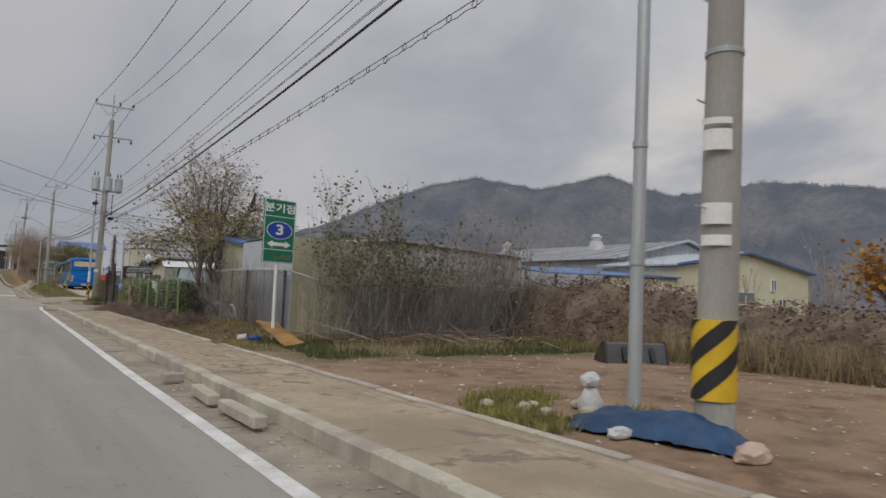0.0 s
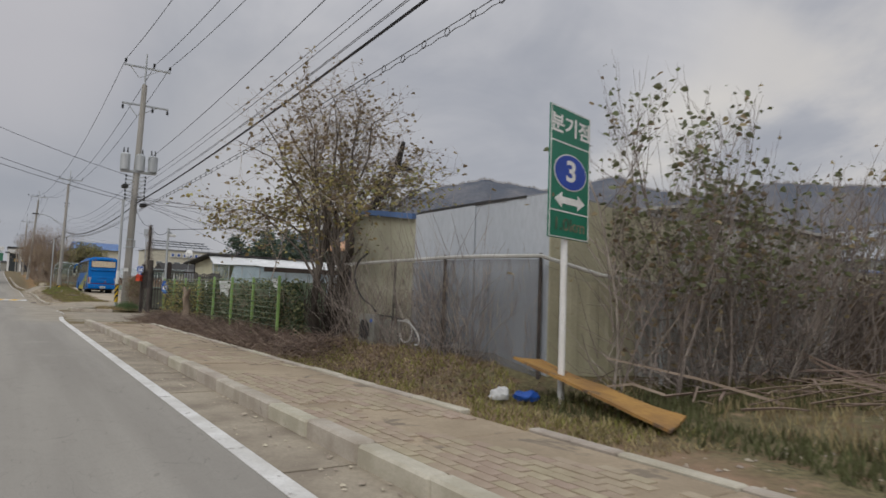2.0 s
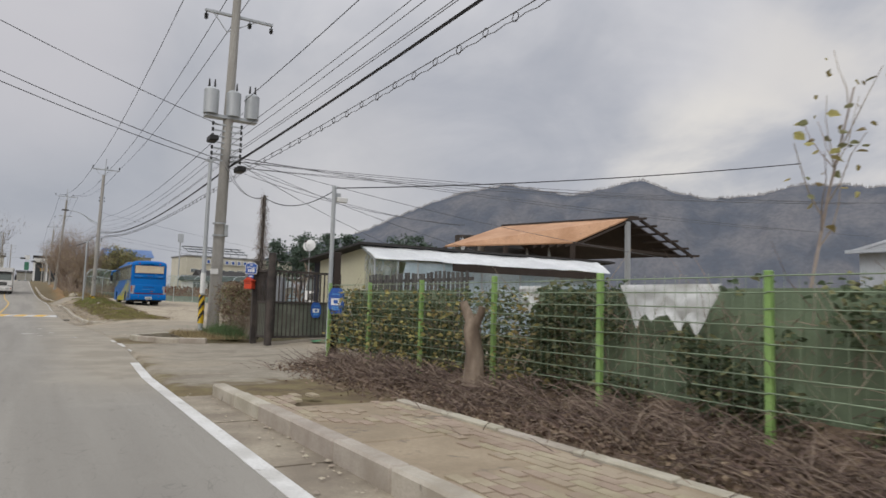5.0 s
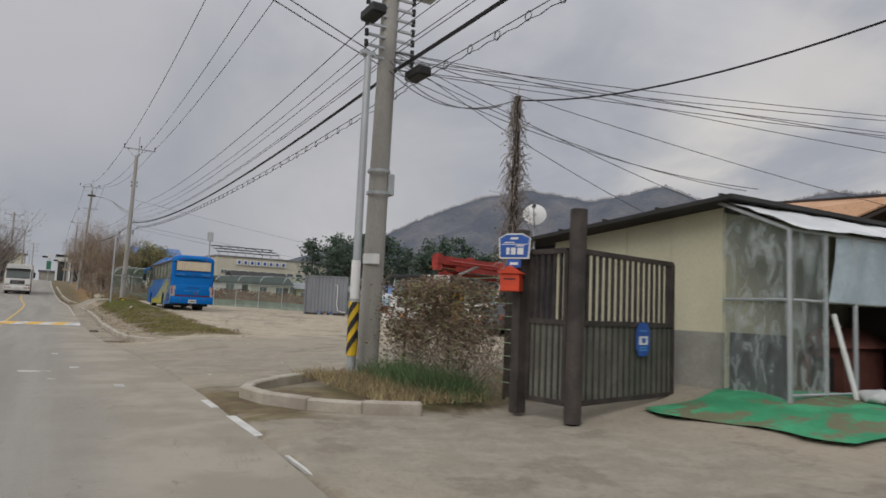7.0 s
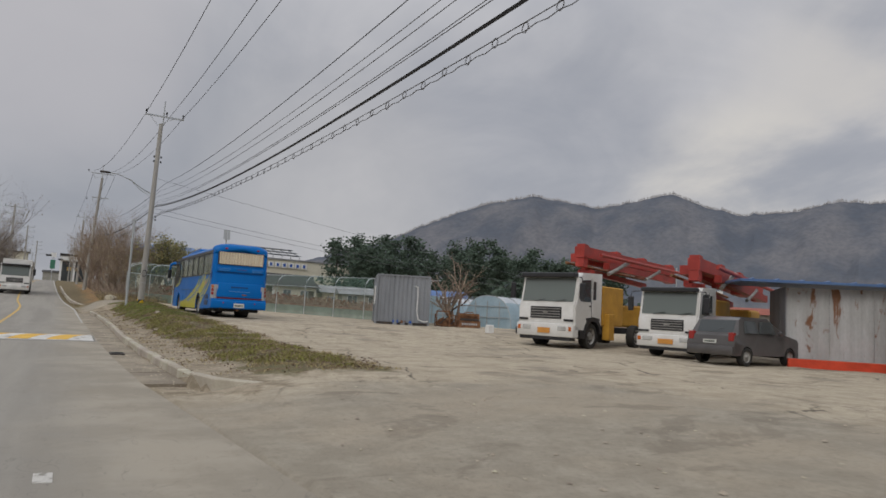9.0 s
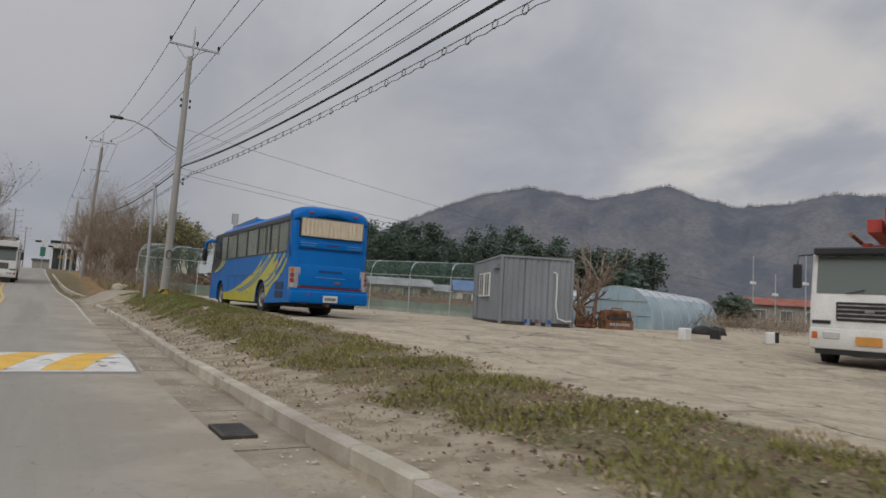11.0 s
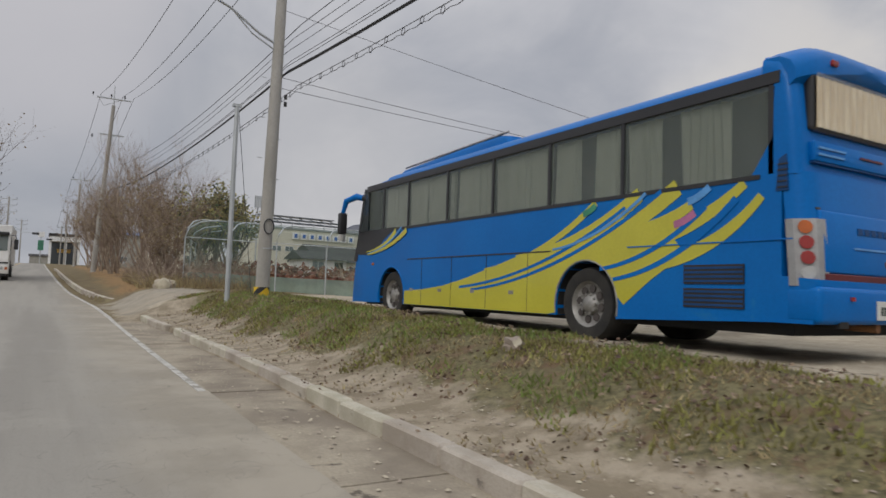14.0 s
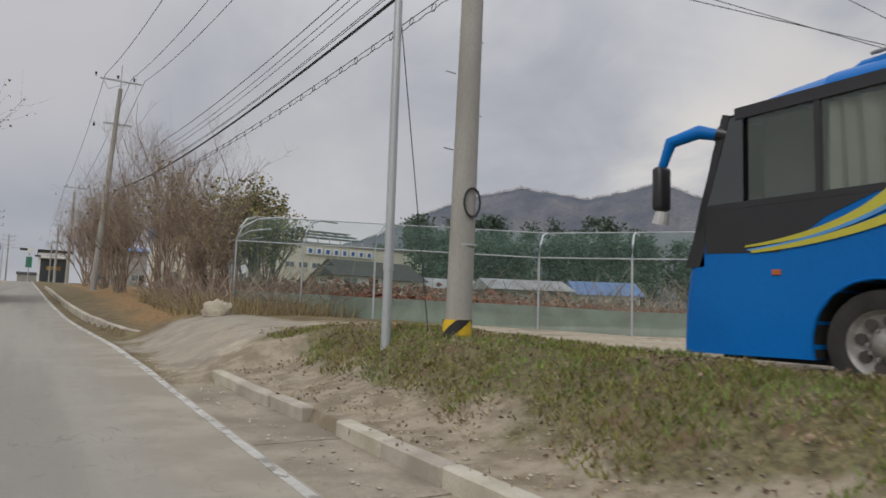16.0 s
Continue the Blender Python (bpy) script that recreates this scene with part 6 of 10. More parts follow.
# open barn: an orange roof slope that faces the road, dark timber gable
M["net_rag"] = material("grey_net_rag", (0.2, 0.2, 0.19), 0.9)
ruin = thing("open_barn", (0, 0, 0), "open dark barn with a faded orange sheet roof", "barn")
eave_l, eave_r, ridge_r, ridge_l = (18.25, 54.35, 4.14), (22.7, 49.6, 4.34), (25.0, 48.2, 5.6), (22.7, 55.5, 5.62)
far_l, far_r = (26.6, 57.0, 4.0), (27.6, 47.2, 3.9)
roof_sheet(ruin, "roof", (eave_l, eave_r, ridge_r, ridge_l), M["roof_orange"], 0.07, "faded orange roof sheet")
# far slope coloured dark for the shaded underside seen beneath the near one
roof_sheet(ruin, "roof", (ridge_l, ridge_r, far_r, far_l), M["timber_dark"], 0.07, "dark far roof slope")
beam(ruin, "ridge_board", Vector(ridge_l) + Vector((0, 0, 0.1)), Vector(ridge_r) + Vector((0.2, -0.5, 0.1)), 0.12, M["timber_dark"])
for p in (eave_l, eave_r, far_l, (20.4, 52.0, 4.2)):
    beam(ruin, "post", (p[0], p[1], 0.2), p, 0.18, M["timber_dark"])
beam(ruin, "post", (25.0, 48.2, 0.2), (25.0, 48.2, 5.5), 0.2, M["galv"])
beam(ruin, "post", (20.0, 53.6, 0.2), (20.0, 53.6, 4.4), 0.26, M["galv"], "pale round post")
for i in range(6):
    u = i / 5 * 0.3
    a, b = Vector(eave_r).lerp(Vector(eave_l), u), Vector(ridge_r).lerp(Vector(ridge_l), u)
    beam(ruin, "rafter", a - Vector((0, 0, 0.12)), b - Vector((0, 0, 0.12)), 0.1, M["timber_dark"])
    c = Vector(ridge_r).lerp(Vector(far_r), i / 5)
    beam(ruin, "purlin", c + Vector((-0.3, 0.8, 0)), c + Vector((0.3, -0.9, 0)), 0.1, M["timber_dark"])
beam(ruin, "rafter", Vector(ridge_r) + Vector((0.2, -0.6, -0.05)), Vector(far_r) + Vector((0.2, -0.6, -0.05)), 0.12, M["timber_dark"])
beam(ruin, "tie_beam", eave_r, far_r, 0.14, M["timber_dark"])
for i in range(5):
    q = Vector(eave_l).lerp(Vector(eave_r), 0.12 + 0.17 * i) + Vector((0.5, 0.4, -0.1))
    tube("hanging_rag", [q, q + Vector((0.05, 0, -0.4)), q + Vector((-0.04, 0.03, -0.7)), q + Vector((0, 0, -1.0))], [0.03, 0.1, 0.07, 0.02], M["net_rag"], ruin, 6)
# dark sheet added for the barn's unlit inside
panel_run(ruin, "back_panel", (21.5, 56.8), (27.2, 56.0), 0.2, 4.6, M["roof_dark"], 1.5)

# yard cabin and torn black awning
cabin = thing("yard_cabin", (0, 0, 0), "pale rusty metal cabin with a blue sheet roof", "cabin")
M["cabin_rust"] = material("pale_rust_streaked_panel", (0.45, 0.45, 0.44), 0.6, (0.36, 0.355, 0.34), (0.52, 0.52, 0.52), 0.8, 20, 0.7, 0.08, spots=(0.2, 0.095, 0.05), spot_cover=0.56, spot_scale=2.2, stretch=(1.6, 1.6, 0.45))
panel_run(cabin, "wall_panel", (21.0, 61.7), (23.6, 59.0), 0.35, 2.6, M["cabin_rust"], 1.2, 0.012, 0.3)
# this side is coloured dark for the shade under the awning
panel_run(cabin, "wall_panel", (23.62, 58.98), (28.0, 57.6), 0.2, 2.6, M["navy_board"], 1.2)
panel_run(cabin, "wall_panel", (23.8, 64.2), (21.0, 61.72), 0.35, 2.65, M["sheet_grey"], 1.2)
roof_sheet(cabin, "roof", ((19.4, 62.2, 2.72), (23.9, 58.3, 2.68), (28.5, 61.5, 2.85), (23.2, 66, 2.9)), M["roof_blue"], 0.08, "blue roof sheet", ribs=8)
beam(cabin, "skid_beam", (20.6, 61.4, 0.2), (23.4, 58.5, 0.2), 0.3, M["mail_red"], "red steel skid beam")
awn = thing("torn_awning", (0, 0, 0), "torn black shade awning on a dark steel frame", "awning")
beam(awn, "post", (21.3, 57.95, 0.05), (21.3, 57.95, 5.25), 0.2, M["dark_steel"], "thick dark post")
beam(awn, "post", (27.5, 56.0, 0.05), (27.5, 56.0, 5.4), 0.2, M["dark_steel"])
beam(awn, "beam", (21.3, 57.95, 5.2), (27.5, 56.0, 5.4), 0.16, M["dark_steel"])
beam(awn, "sill_beam", (20.2, 57.9, 0.1), (24.5, 56.6, 0.1), 0.22, M["dark_steel"])
v, f = [], []
for i in range(25):
    u = i / 24
    x, y = 21.5 + 6 * u, 57.85 - 1.9 * u
    drop = 0.75 + 1.9 * step(0.05, 0.5, u) + 0.5 * noise.noise((u * 9, 0, 0)) + 0.3 * noise.noise((u * 30, 4, 0))
    for j in range(5):
        v.append((x + 0.05 * math.sin(j + i), y + 0.12 * noise.noise((u * 8, j, 2)), 5.2 - drop * j / 4))
for i in range(24):
    for j in range(4):
        k = i * 5 + j
        f.append((k, k + 5, k + 6, k + 1))
mesh_from("torn_sheet", v, f, M["roof_dark"], awn, True)["label"] = "ragged black shade sheet"
tube("hanging_rag", [(21.5, 57.7, 5.1), (21.55, 57.65, 4.6), (21.48, 57.7, 4.1), (21.52, 57.66, 3.6)], [0.05, 0.12, 0.1, 0.03], M["sack_white"], awn, 7)

# grey office container
box_ob = thing("office_container", (15.45, 81.6, 0.42), "grey corrugated office container with two windows on gravel", "container", turn=-22.5)
Lc, Wc, Hc = 5.5, 2.85, 2.72
part("floor_frame", boxed(0, Wc, 0, Lc, 0.0, 0.16), M["dark_steel"], box_ob)
part("roof", boxed(-0.03, Wc + 0.03, -0.03, Lc + 0.03, Hc - 0.08, Hc), M["cabin_grey"], box_ob, "flat grey roof with rim")
for x in (0, Wc):
    for y in (0, Lc):
        part("corner_post", boxed(x - 0.05, x + 0.05, y - 0.05, y + 0.05, 0.05, Hc - 0.05), M["cabin_grey"], box_ob)
panel_run(box_ob, "wall_panel", (0.0, 0.05), (Wc, 0.05), 0.12, Hc - 0.06, M["cabin_grey"], 0.94, 0.035, 0.22)
panel_run(box_ob, "wall_panel", (0.02, Lc), (0.02, 0.0), 0.12, Hc - 0.06, M["cabin_grey"], 1.1, 0.02, 0.25)
panel_run(box_ob, "wall_panel", (Wc, Lc - 0.03), (0, Lc - 0.03), 0.12, Hc - 0.06, M["cabin_grey"], 0.94, 0.03, 0.22)
panel_run(box_ob, "wall_panel", (Wc - 0.02, 0), (Wc - 0.02, Lc), 0.12, Hc - 0.06, M["cabin_grey"], 1.1, 0.03, 0.22)
for y0 in (2.0, 3.15):
    w_ = window(box_ob, (-0.06, -0.03, y0, y0 + 0.85, 1.15, 2.05), M["white"], M["win_glass"], "x", 1, "sliding window with white frame")
    for k in range(4):
        part("window_bar", boxed(-0.09, -0.075, y0 + 0.1 + k * 0.2, y0 + 0.12 + k * 0.2, 1.15, 2.05), M["rim"], w_)
dr = part("door", boxed(-0.05, -0.02, 4.55, 5.35, 0.2, 2.2, bevel=0.01), M["cabin_grey"], box_ob, "grey steel door")
part("door_handle", boxed(-0.1, -0.05, 4.62, 4.68, 1.1, 1.24), M["rim"], dr)
part("awning_box", boxed(-0.12, 0.0, 0.4, 1.3, 2.2, 2.35), M["cabin_grey"], box_ob)
tube("white_hose", [(2.05, -0.06, 2.15), (2.2, -0.08, 2.1), (2.22, -0.08, 1.6), (2.2, -0.08, 0.8), (2.3, -0.1, 0.35), (2.6, -0.12, 0.25), (2.84, -0.12, 0.28)], 0.03, M["white"], box_ob, 8)
for i, x in enumerate((0.9, 1.25, 1.65)):
    drum = thing("pump", (15.45 + x * 0.92 + 0.1 * math.sin(i), 81.6 - x * 0.38 - 0.35, 0.42), "small dirty pump standing beside the container", "pump", "pumps by the container", turn=30 * i)
    part("housing", rodded((0, 0, 0.02), (0, 0, 0.3), 0.12, 0.1, 12), M["cabin_grey"], drum)
    part("motor", rodded((-0.12, 0, 0.2), (0.16, 0, 0.2), 0.08, seg=10), M["rust"] if i % 2 else M["plaque_blue"], drum)


# ---- poles and overhead cables ----
def hazard_sleeve(parent, r, z0, z1, bands=4):
    """A yellow sleeve with slanting black bands round a pole."""
    part("hazard_sleeve", rodded((0, 0, z0), (0, 0, z1), r + 0.012, seg=28), M["yellow"], parent, "yellow reflective sleeve")
    pitch = (z1 - z0) / bands * 2
    for i in range(bands // 2 + 1):
        v, f = [], []
        n = 28
        for s in range(n + 1):
            a = 2 * math.pi * s / n
            zz = z0 + i * pitch - pitch * 0.5 + pitch * 2.0 * abs(((s / n + 0.18) % 1.0) * 2 - 1) * 0.75
            lo, hi = min(max(zz, z0), z1), min(max(zz + pitch * 0.5, z0), z1)
            for z in (lo, hi):
                v.append(((r + 0.016) * math.cos(a), (r + 0.016) * math.sin(a), z))
        for s in range(n):
            if v[2 * s + 1][2] - v[2 * s][2] > 1e-4 or v[2 * s + 3][2] - v[2 * s + 2][2] > 1e-4:
                f.append((2 * s, 2 * s + 2, 2 * s + 3, 2 * s + 1))
        if f:
            mesh_from("black_band", v, f, M["black"], parent, True)["label"] = "slanting black band"


def insulator(parent, p, up=True, tall=0.28):
    bm = bmesh.new()
    s = 1 if up else -1
    rod(bm, p, (p[0], p[1], p[2] + s * tall), 0.02, seg=6)
    for i in range(3):
        z = p[2] + s * tall * (0.4 + 0.22 * i)
        rod(bm, (p[0], p[1], z), (p[0], p[1], z + 0.04), 0.075, 0.04, seg=10)
    part("insulator", bm, M["black"], parent, "dark porcelain insulator", True)


def crossarm(parent, x0, x1, y, z, pins, up=True):
    part("crossarm", boxed(x0, x1, y - 0.045, y + 0.045, z - 0.045, z + 0.045, bevel=0.006), M["galv"], parent, "galvanised steel crossarm")
    part("arm_brace", rodded((0.0, y, z - 0.6), (x1 * 0.6, y, z - 0.05), 0.018, seg=6), M["galv"], parent)
    part("arm_brace", rodded((0.0, y, z - 0.6), (x0 * 0.6, y, z - 0.05), 0.018, seg=6), M["galv"], parent)
    for x in pins:
        insulator(parent, (x, y, z + (0.045 if up else -0.045)), up)


def steps(parent, z0, z1, r, gap=0.55):
    for i in range(int((z1 - z0) / gap)):
        s = 1 if i % 2 else -1
        z = z0 + i * gap
        part("climbing_step", rodded((s * r * 0.9, 0, z), (s * (r + 0.14), 0, z + 0.01), 0.01, seg=5), M["galv"], parent)


def concrete_pole(at, height, r0, r1, label, lean=(0, 0), seg=24):
    p = thing("utility_pole", at, label, "utility pole", "utility poles")
    bm = rodded((0, 0, -0.3), (lean[0], lean[1], height), r0, r1, seg)
    part("shaft", bm, M["concrete"], p, "grey spun concrete shaft", True)
    return p


# near pole with hazard sleeve, notices and climbing steps
pole_a = concrete_pole((5.55, 3.35, 0), 13.5, 0.19, 0.12, "thick grey concrete utility pole with a yellow and black sleeve", (0.42, 0))
hazard_sleeve(pole_a, 0.19, 0.42, 1.16)
steps(pole_a, 2.2, 12, 0.165, 0.5)
for z, h in ((2.75, 0.2), (2.05, 0.2), (1.85, 0.1), (3.0, 0.06)):
    bm = rodded((0.03, 0, z), (0.03, 0, z + h), 0.188, seg=24, caps=False)
    bmesh.ops.delete(bm, geom=[v for v in bm.verts if v.co.x > 0.02 or v.co.y > 0.05], context="VERTS")
    part("notice", bm, M["white"], pole_a, "weathered white paper notice")
crossarm(pole_a, -0.6, 1.6, 0, 12.6, (-0.5, 0.9, 1.5))
for z in (3.72, 3.74):
    part("steel_strap", rodded((0.12, 0, z), (0.12, 0, z + 0.03), 0.182, seg=24), M["galv"], pole_a)

steel_a = thing("steel_post", (6.36, 4.98, 0), "tall slim galvanised steel post on bare soil", "post")
part("shaft", rodded((0, 0, -0.2), (0.1, 0, 7.2), 0.085, 0.075, 16), M["galv"], steel_a, smooth=True)
part("collar", rodded((0.02, 0, 1.75), (0.02, 0, 1.95), 0.094, 0.094, 16), M["galv"], steel_a)
part("collar", rodded((0.04, 0, 3.2), (0.04, 0, 3.28), 0.094, 0.094, 16), M["galv"], steel_a)

# pole with transformers by the driveway
pole_b = concrete_pole((5.28, 47.5, 0), 11.9, 0.2, 0.13, "grey concrete utility pole carrying transformers beside a weedy hedge", (0.28, 0.2))
part("pole_top", rodded((0.28, 0.2, 11.8), (0.3, 0.2, 13.6), 0.05, 0.04, 10), M["galv"], pole_b)
crossarm(pole_b, -0.75, 1.55, 0.25, 12.85, (-0.7, 0.7, 1.5))
crossarm(pole_b, -0.75, 1.55, 0.25, 10.8, (-0.7, 0.75, 1.5), False)
for x in (-0.42, 0.3, 0.92):
    can = bmesh.new()
    rod(can, (x, 0.05, 7.25), (x, 0.05, 8.05), 0.24, seg=20)
    rod(can, (x, 0.05, 8.05), (x, 0.05, 8.13), 0.24, 0.15, seg=20)
    t = part("transformer", can, M["galv"], pole_b, "grey cylindrical transformer can", True)
    for dx in (-0.09, 0.09):
        bm = rodded((x + dx, 0.05, 8.1), (x + dx, 0.05, 8.42), 0.045, 0.02, 8)
        part("bushing", bm, M["black"], t, "dark bushing")
part("bracket", boxed(-0.6, 1.1, -0.05, 0.3, 7.15, 7.25), M["galv"], pole_b)
for i in range(7):
    part("side_arm", boxed(-0.35, 0.62, -0.02, 0.03, 5.7 + i * 0.2, 5.74 + i * 0.2), M["galv"], pole_b)
    for s in (-0.33, 0.6):
        part("spool", rodded((s, 0, 5.68 + i * 0.2), (s, 0, 5.8 + i * 0.2), 0.04, seg=8), M["black"], pole_b)
for dx, dz in ((0.5, -0.35), (-0.42, 0.55)):
    part("splice_box", boxed(dx - 0.14, dx + 0.14, -0.75, -0.2, 5.75 + dz - 0.09, 5.75 + dz + 0.09, bevel=0.03), M["black"], pole_b, "black cable splice box")
for z, h in ((1.95, 0.18), (3.2, 0.05), (3.6, 0.05)):
    bm = rodded((0.05, 0, z), (0.05, 0, z + h), 0.207, seg=20, caps=False)
    if h > 0.1:
        bmesh.ops.delete(bm, geom=[v for v in bm.verts if v.co.x > 0.1], context="VERTS")
        part("notice", bm, M["white"], pole_b, "white notice")
    else:
        part("steel_strap", bm, M["galv"], pole_b)
part("meter_box", boxed(0.2, 0.32, -0.12, 0.1, 3.2, 3.6, bevel=0.02), M["galv"], pole_b)

steel_b = thing("steel_post", (4.84, 47.15, 0.02), "slim galvanised steel post with a striped sleeve beside the concrete pole", "post")
part("shaft", rodded((0, 0, -0.2), (0.02, 0, 5.6), 0.075, 0.06, 16), M["galv"], steel_b, smooth=True)
part("plain_sleeve", rodded((0, 0, 1.3), (0, 0, 1.95), 0.08, seg=16), M["white"], steel_b, "pale sleeve")
part("cap", boxed(-0.12, 0.12, -0.06, 0.06, 5.55, 5.62), M["galv"], steel_b)
hazard_sleeve(steel_b, 0.078, 0.35, 1.25, 6)

# pole with the street lamp
pole_c = concrete_pole((4.97, 93.75, 0.3), 11.9, 0.19, 0.12, "concrete utility pole with street lamp arm on grass verge", (0.22, 0.0))
crossarm(pole_c, -0.75, 1.55, 0, 12.4, (-0.7, 0.5, 1.5))
part("pole_top", rodded((0.32, 0, 11.8), (0.34, 0, 13.4), 0.05, 0.035, 10), M["galv"], pole_c)
hazard_sleeve(pole_c, 0.19, 0.37, 0.73, 2)
arm = [(0.25, 0, 7.3), (-0.4, -0.05, 7.55), (-1.2, -0.1, 8.05), (-1.9, -0.15, 8.3), (-2.45, -0.2, 8.33)]
tube("lamp_arm", arm, 0.035, M["galv"], pole_c, 8)
tube("lamp_brace", [(0.25, 0, 7.1), (-0.6, -0.06, 7.5), (-1.1, -0.1, 7.95)], 0.02, M["galv"], pole_c, 6)
part("lamp_head", boxed(-2.95, -2.4, -0.32, -0.1, 8.27, 8.39, bevel=0.035), M["dark_steel"], pole_c, "flat grey lamp head")
for z in (5.7, 5.9, 9.4, 9.7):
    for s in (-1, 1):
        part("spool", rodded((s * 0.2 + 0.2, 0, z), (s * 0.2 + 0.2, 0, z + 0.12), 0.045, seg=8), M["black"], pole_c)
steps(pole_c, 2.0, 9, 0.17)
tube("cable_coil", [(0.06 + 0.13 * math.cos(a), -0.2, 2.35 + 0.2 * math.sin(a)) for a in np.linspace(0, 6.28, 18)], 0.018, M["wire"], pole_c, 5)
part("steel_strap", rodded((0.06, 0, 1.75), (0.06, 0, 1.78), 0.192, seg=20), M["galv"], pole_c)

steel_c = thing("steel_post", (4.25, 94.5, 0.4), "slim galvanised steel post beside the concrete pole", "post")
part("shaft", rodded((0, 0, -0.2), (0.0, 0, 5.6), 0.07, 0.06, 14), M["galv"], steel_c, smooth=True)
part("collar", rodded((0, 0, 1.3), (0, 0, 1.5), 0.078, seg=14), M["galv"], steel_c)
part("cap", boxed(-0.12, 0.12, -0.05, 0.05, 5.56, 5.64), M["galv"], steel_c)

# far poles down the road
for at, h, lean in (((2.85, 130.5, 1.3), 12.7, (0.68, 0)), ((2.9, 172, 2.6), 10.6, (0.1, 0)), ((2.6, 214, 3.6), 9.1, (0, 0)), ((2.4, 256, 4.4), 8.3, (0.1, 0))):
    p = concrete_pole(at, h, 0.19, 0.12, "distant grey concrete utility pole with crossarms", lean, 12)
    crossarm(p, lean[0] - 1.15, lean[0] + 1.15, 0, h + 0.5, (-0.7, 0.5, 1.4))
    part("pole_top", rodded((lean[0], 0, h - 0.1), (lean[0], 0, h + 1.5), 0.05, 0.035, 8), M["galv"], p)
    crossarm(p, lean[0] - 0.8, lean[0] + 0.8, 0, h - 2.2, (-0.6, 0.6), False)
for at in ((-6.2, 165, 2.4), (-6.4, 215, 3.7), (-6.3, 280, 4.8), (3.0, 300, 5.0)):
    p = concrete_pole(at, 11.5, 0.19, 0.12, "distant utility pole with several crossarms", (0, 0), 10)
    for z in (11.1, 10.1, 8.9):
        crossarm(p, -1.3, 1.3, 0, z, (-1.2, 1.2))

# spans: high-voltage wires, service wires, thick bundle and looped cable
A, B, C, D, E5 = (5.95, 3.35), (5.56, 47.7), (5.32, 93.75), (3.65, 130.5), (3.0, 172)
Z = Vector
backs = (6.3, -41.0)
SPANS = (
    # from, to, then the heights at both ends and the sag of: wires, single, strands, bundle, looped cable
    (backs, A, (12.5, 12.5, 0.9), (9.6, 9.9, 0.7), (8.0, 8.0, 0.7), (7.3, 7.3, 0.7), (6.5, 6.5, 0.6)),
    (A, B, (12.5, 13.1, 1.0), (9.9, 7.9, 0.55), (8.0, 6.3, 0.45), (7.3, 5.55, 0.39), (6.5, 5.42, 0.3)),
    (B, C, (13.1, 12.95, 0.7), (7.5, 8.4, 0.7), (6.3, 7.5, 0.75), (5.55, 6.9, 0.8), (5.42, 6.6, 0.6)),
    (C, D, (12.95, 14.75, 0.9), (8.4, 9.6, 0.7), (7.5, 8.6, 0.7), (6.9, 7.75, 0.6), (6.6, 7.5, 0.55)),
    (D, E5, (14.75, 13.75, 0.7), None, None, (7.75, 6.5, 0.7), None),
    (E5, (2.6, 214), (13.75, 13.25, 0.7), None, None, (6.5, 6.5, 0.7), None),
    ((2.6, 214), (2.4, 256), (13.25, 13.25, 0.7), None, None, (6.5, 6.5, 0.7), None),
)
for p, q, high, single, strands, bundle, loop in SPANS:
    for dx in (-1.0, 0.45, 1.2):
        cable((p[0] + dx, p[1], high[0]), (q[0] + dx, q[1], high[1]), high[2], 0.014, M["wire"], "thin black high-voltage wire between poles", "power lines")
    cable((p[0], p[1], bundle[0]), (q[0], q[1], bundle[1]), bundle[2], 0.032, M["wire"], "thick black telephone cable bundle between poles", "power lines")
    if single is None:
        continue
    cable((p[0] + 0.4, p[1], single[0]), (q[0] + 0.4, q[1], single[1]), single[2], 0.012, M["wire"], "single black wire between poles", "power lines")
    for dx, dz, ds in ((0.0, 0.0, 0.0), (0.15, -0.2, 0.04), (0.05, -0.38, 0.0), (0.2, 0.45, 0.05)):
        cable((p[0] + dx, p[1], strands[0] + dz), (q[0] + dx, q[1], strands[1] + dz), strands[2] + ds, 0.009, M["wire_grey"], "thin grey service wire between poles", "power lines")
    cable((p[0] + 0.12, p[1], bundle[0] + 0.14), (q[0] + 0.1, q[1], bundle[1] + 0.12), bundle[2] + 0.03, 0.018, M["wire"], "black cable beside the bundle", "power lines")
    # the looped cable: a thin strand that swings under its messenger with small rings
    a0, a1 = Vector((p[0] + 0.35, p[1], loop[0])), Vector((q[0] + 0.3, q[1], loop[1]))
    cable(a0, a1, loop[2], 0.010, M["wire_grey"], "messenger wire over a looped cable", "power lines")
    v, f = [], []
    n = int((a1 - a0).length / 0.5)
    pts = []
    for i in range(n * 2 + 1):
        s = i / (n * 2)
        pts.append(a0.lerp(a1, s) - Vector((0, 0, loop[2] * 4 * s * (1 - s) + (0.10 if i % 2 else 0.13))))
    tube_data(pts, [0.009] * len(pts), 4, v, f)
    for i in range(2, n * 2 - 1, 3):
        ring = [pts[i] + Vector((0.0, 0.075 * math.cos(a), 0.05 + 0.075 * math.sin(a))) for a in np.linspace(0, 6.28, 9)]
        tube_data(ring, [0.008] * 9, 4, v, f)
    tagged(mesh_from("looped_cable", v, f, M["wire_grey"]), "grey cable with small lashing rings under the bundle", "cable", "power lines")

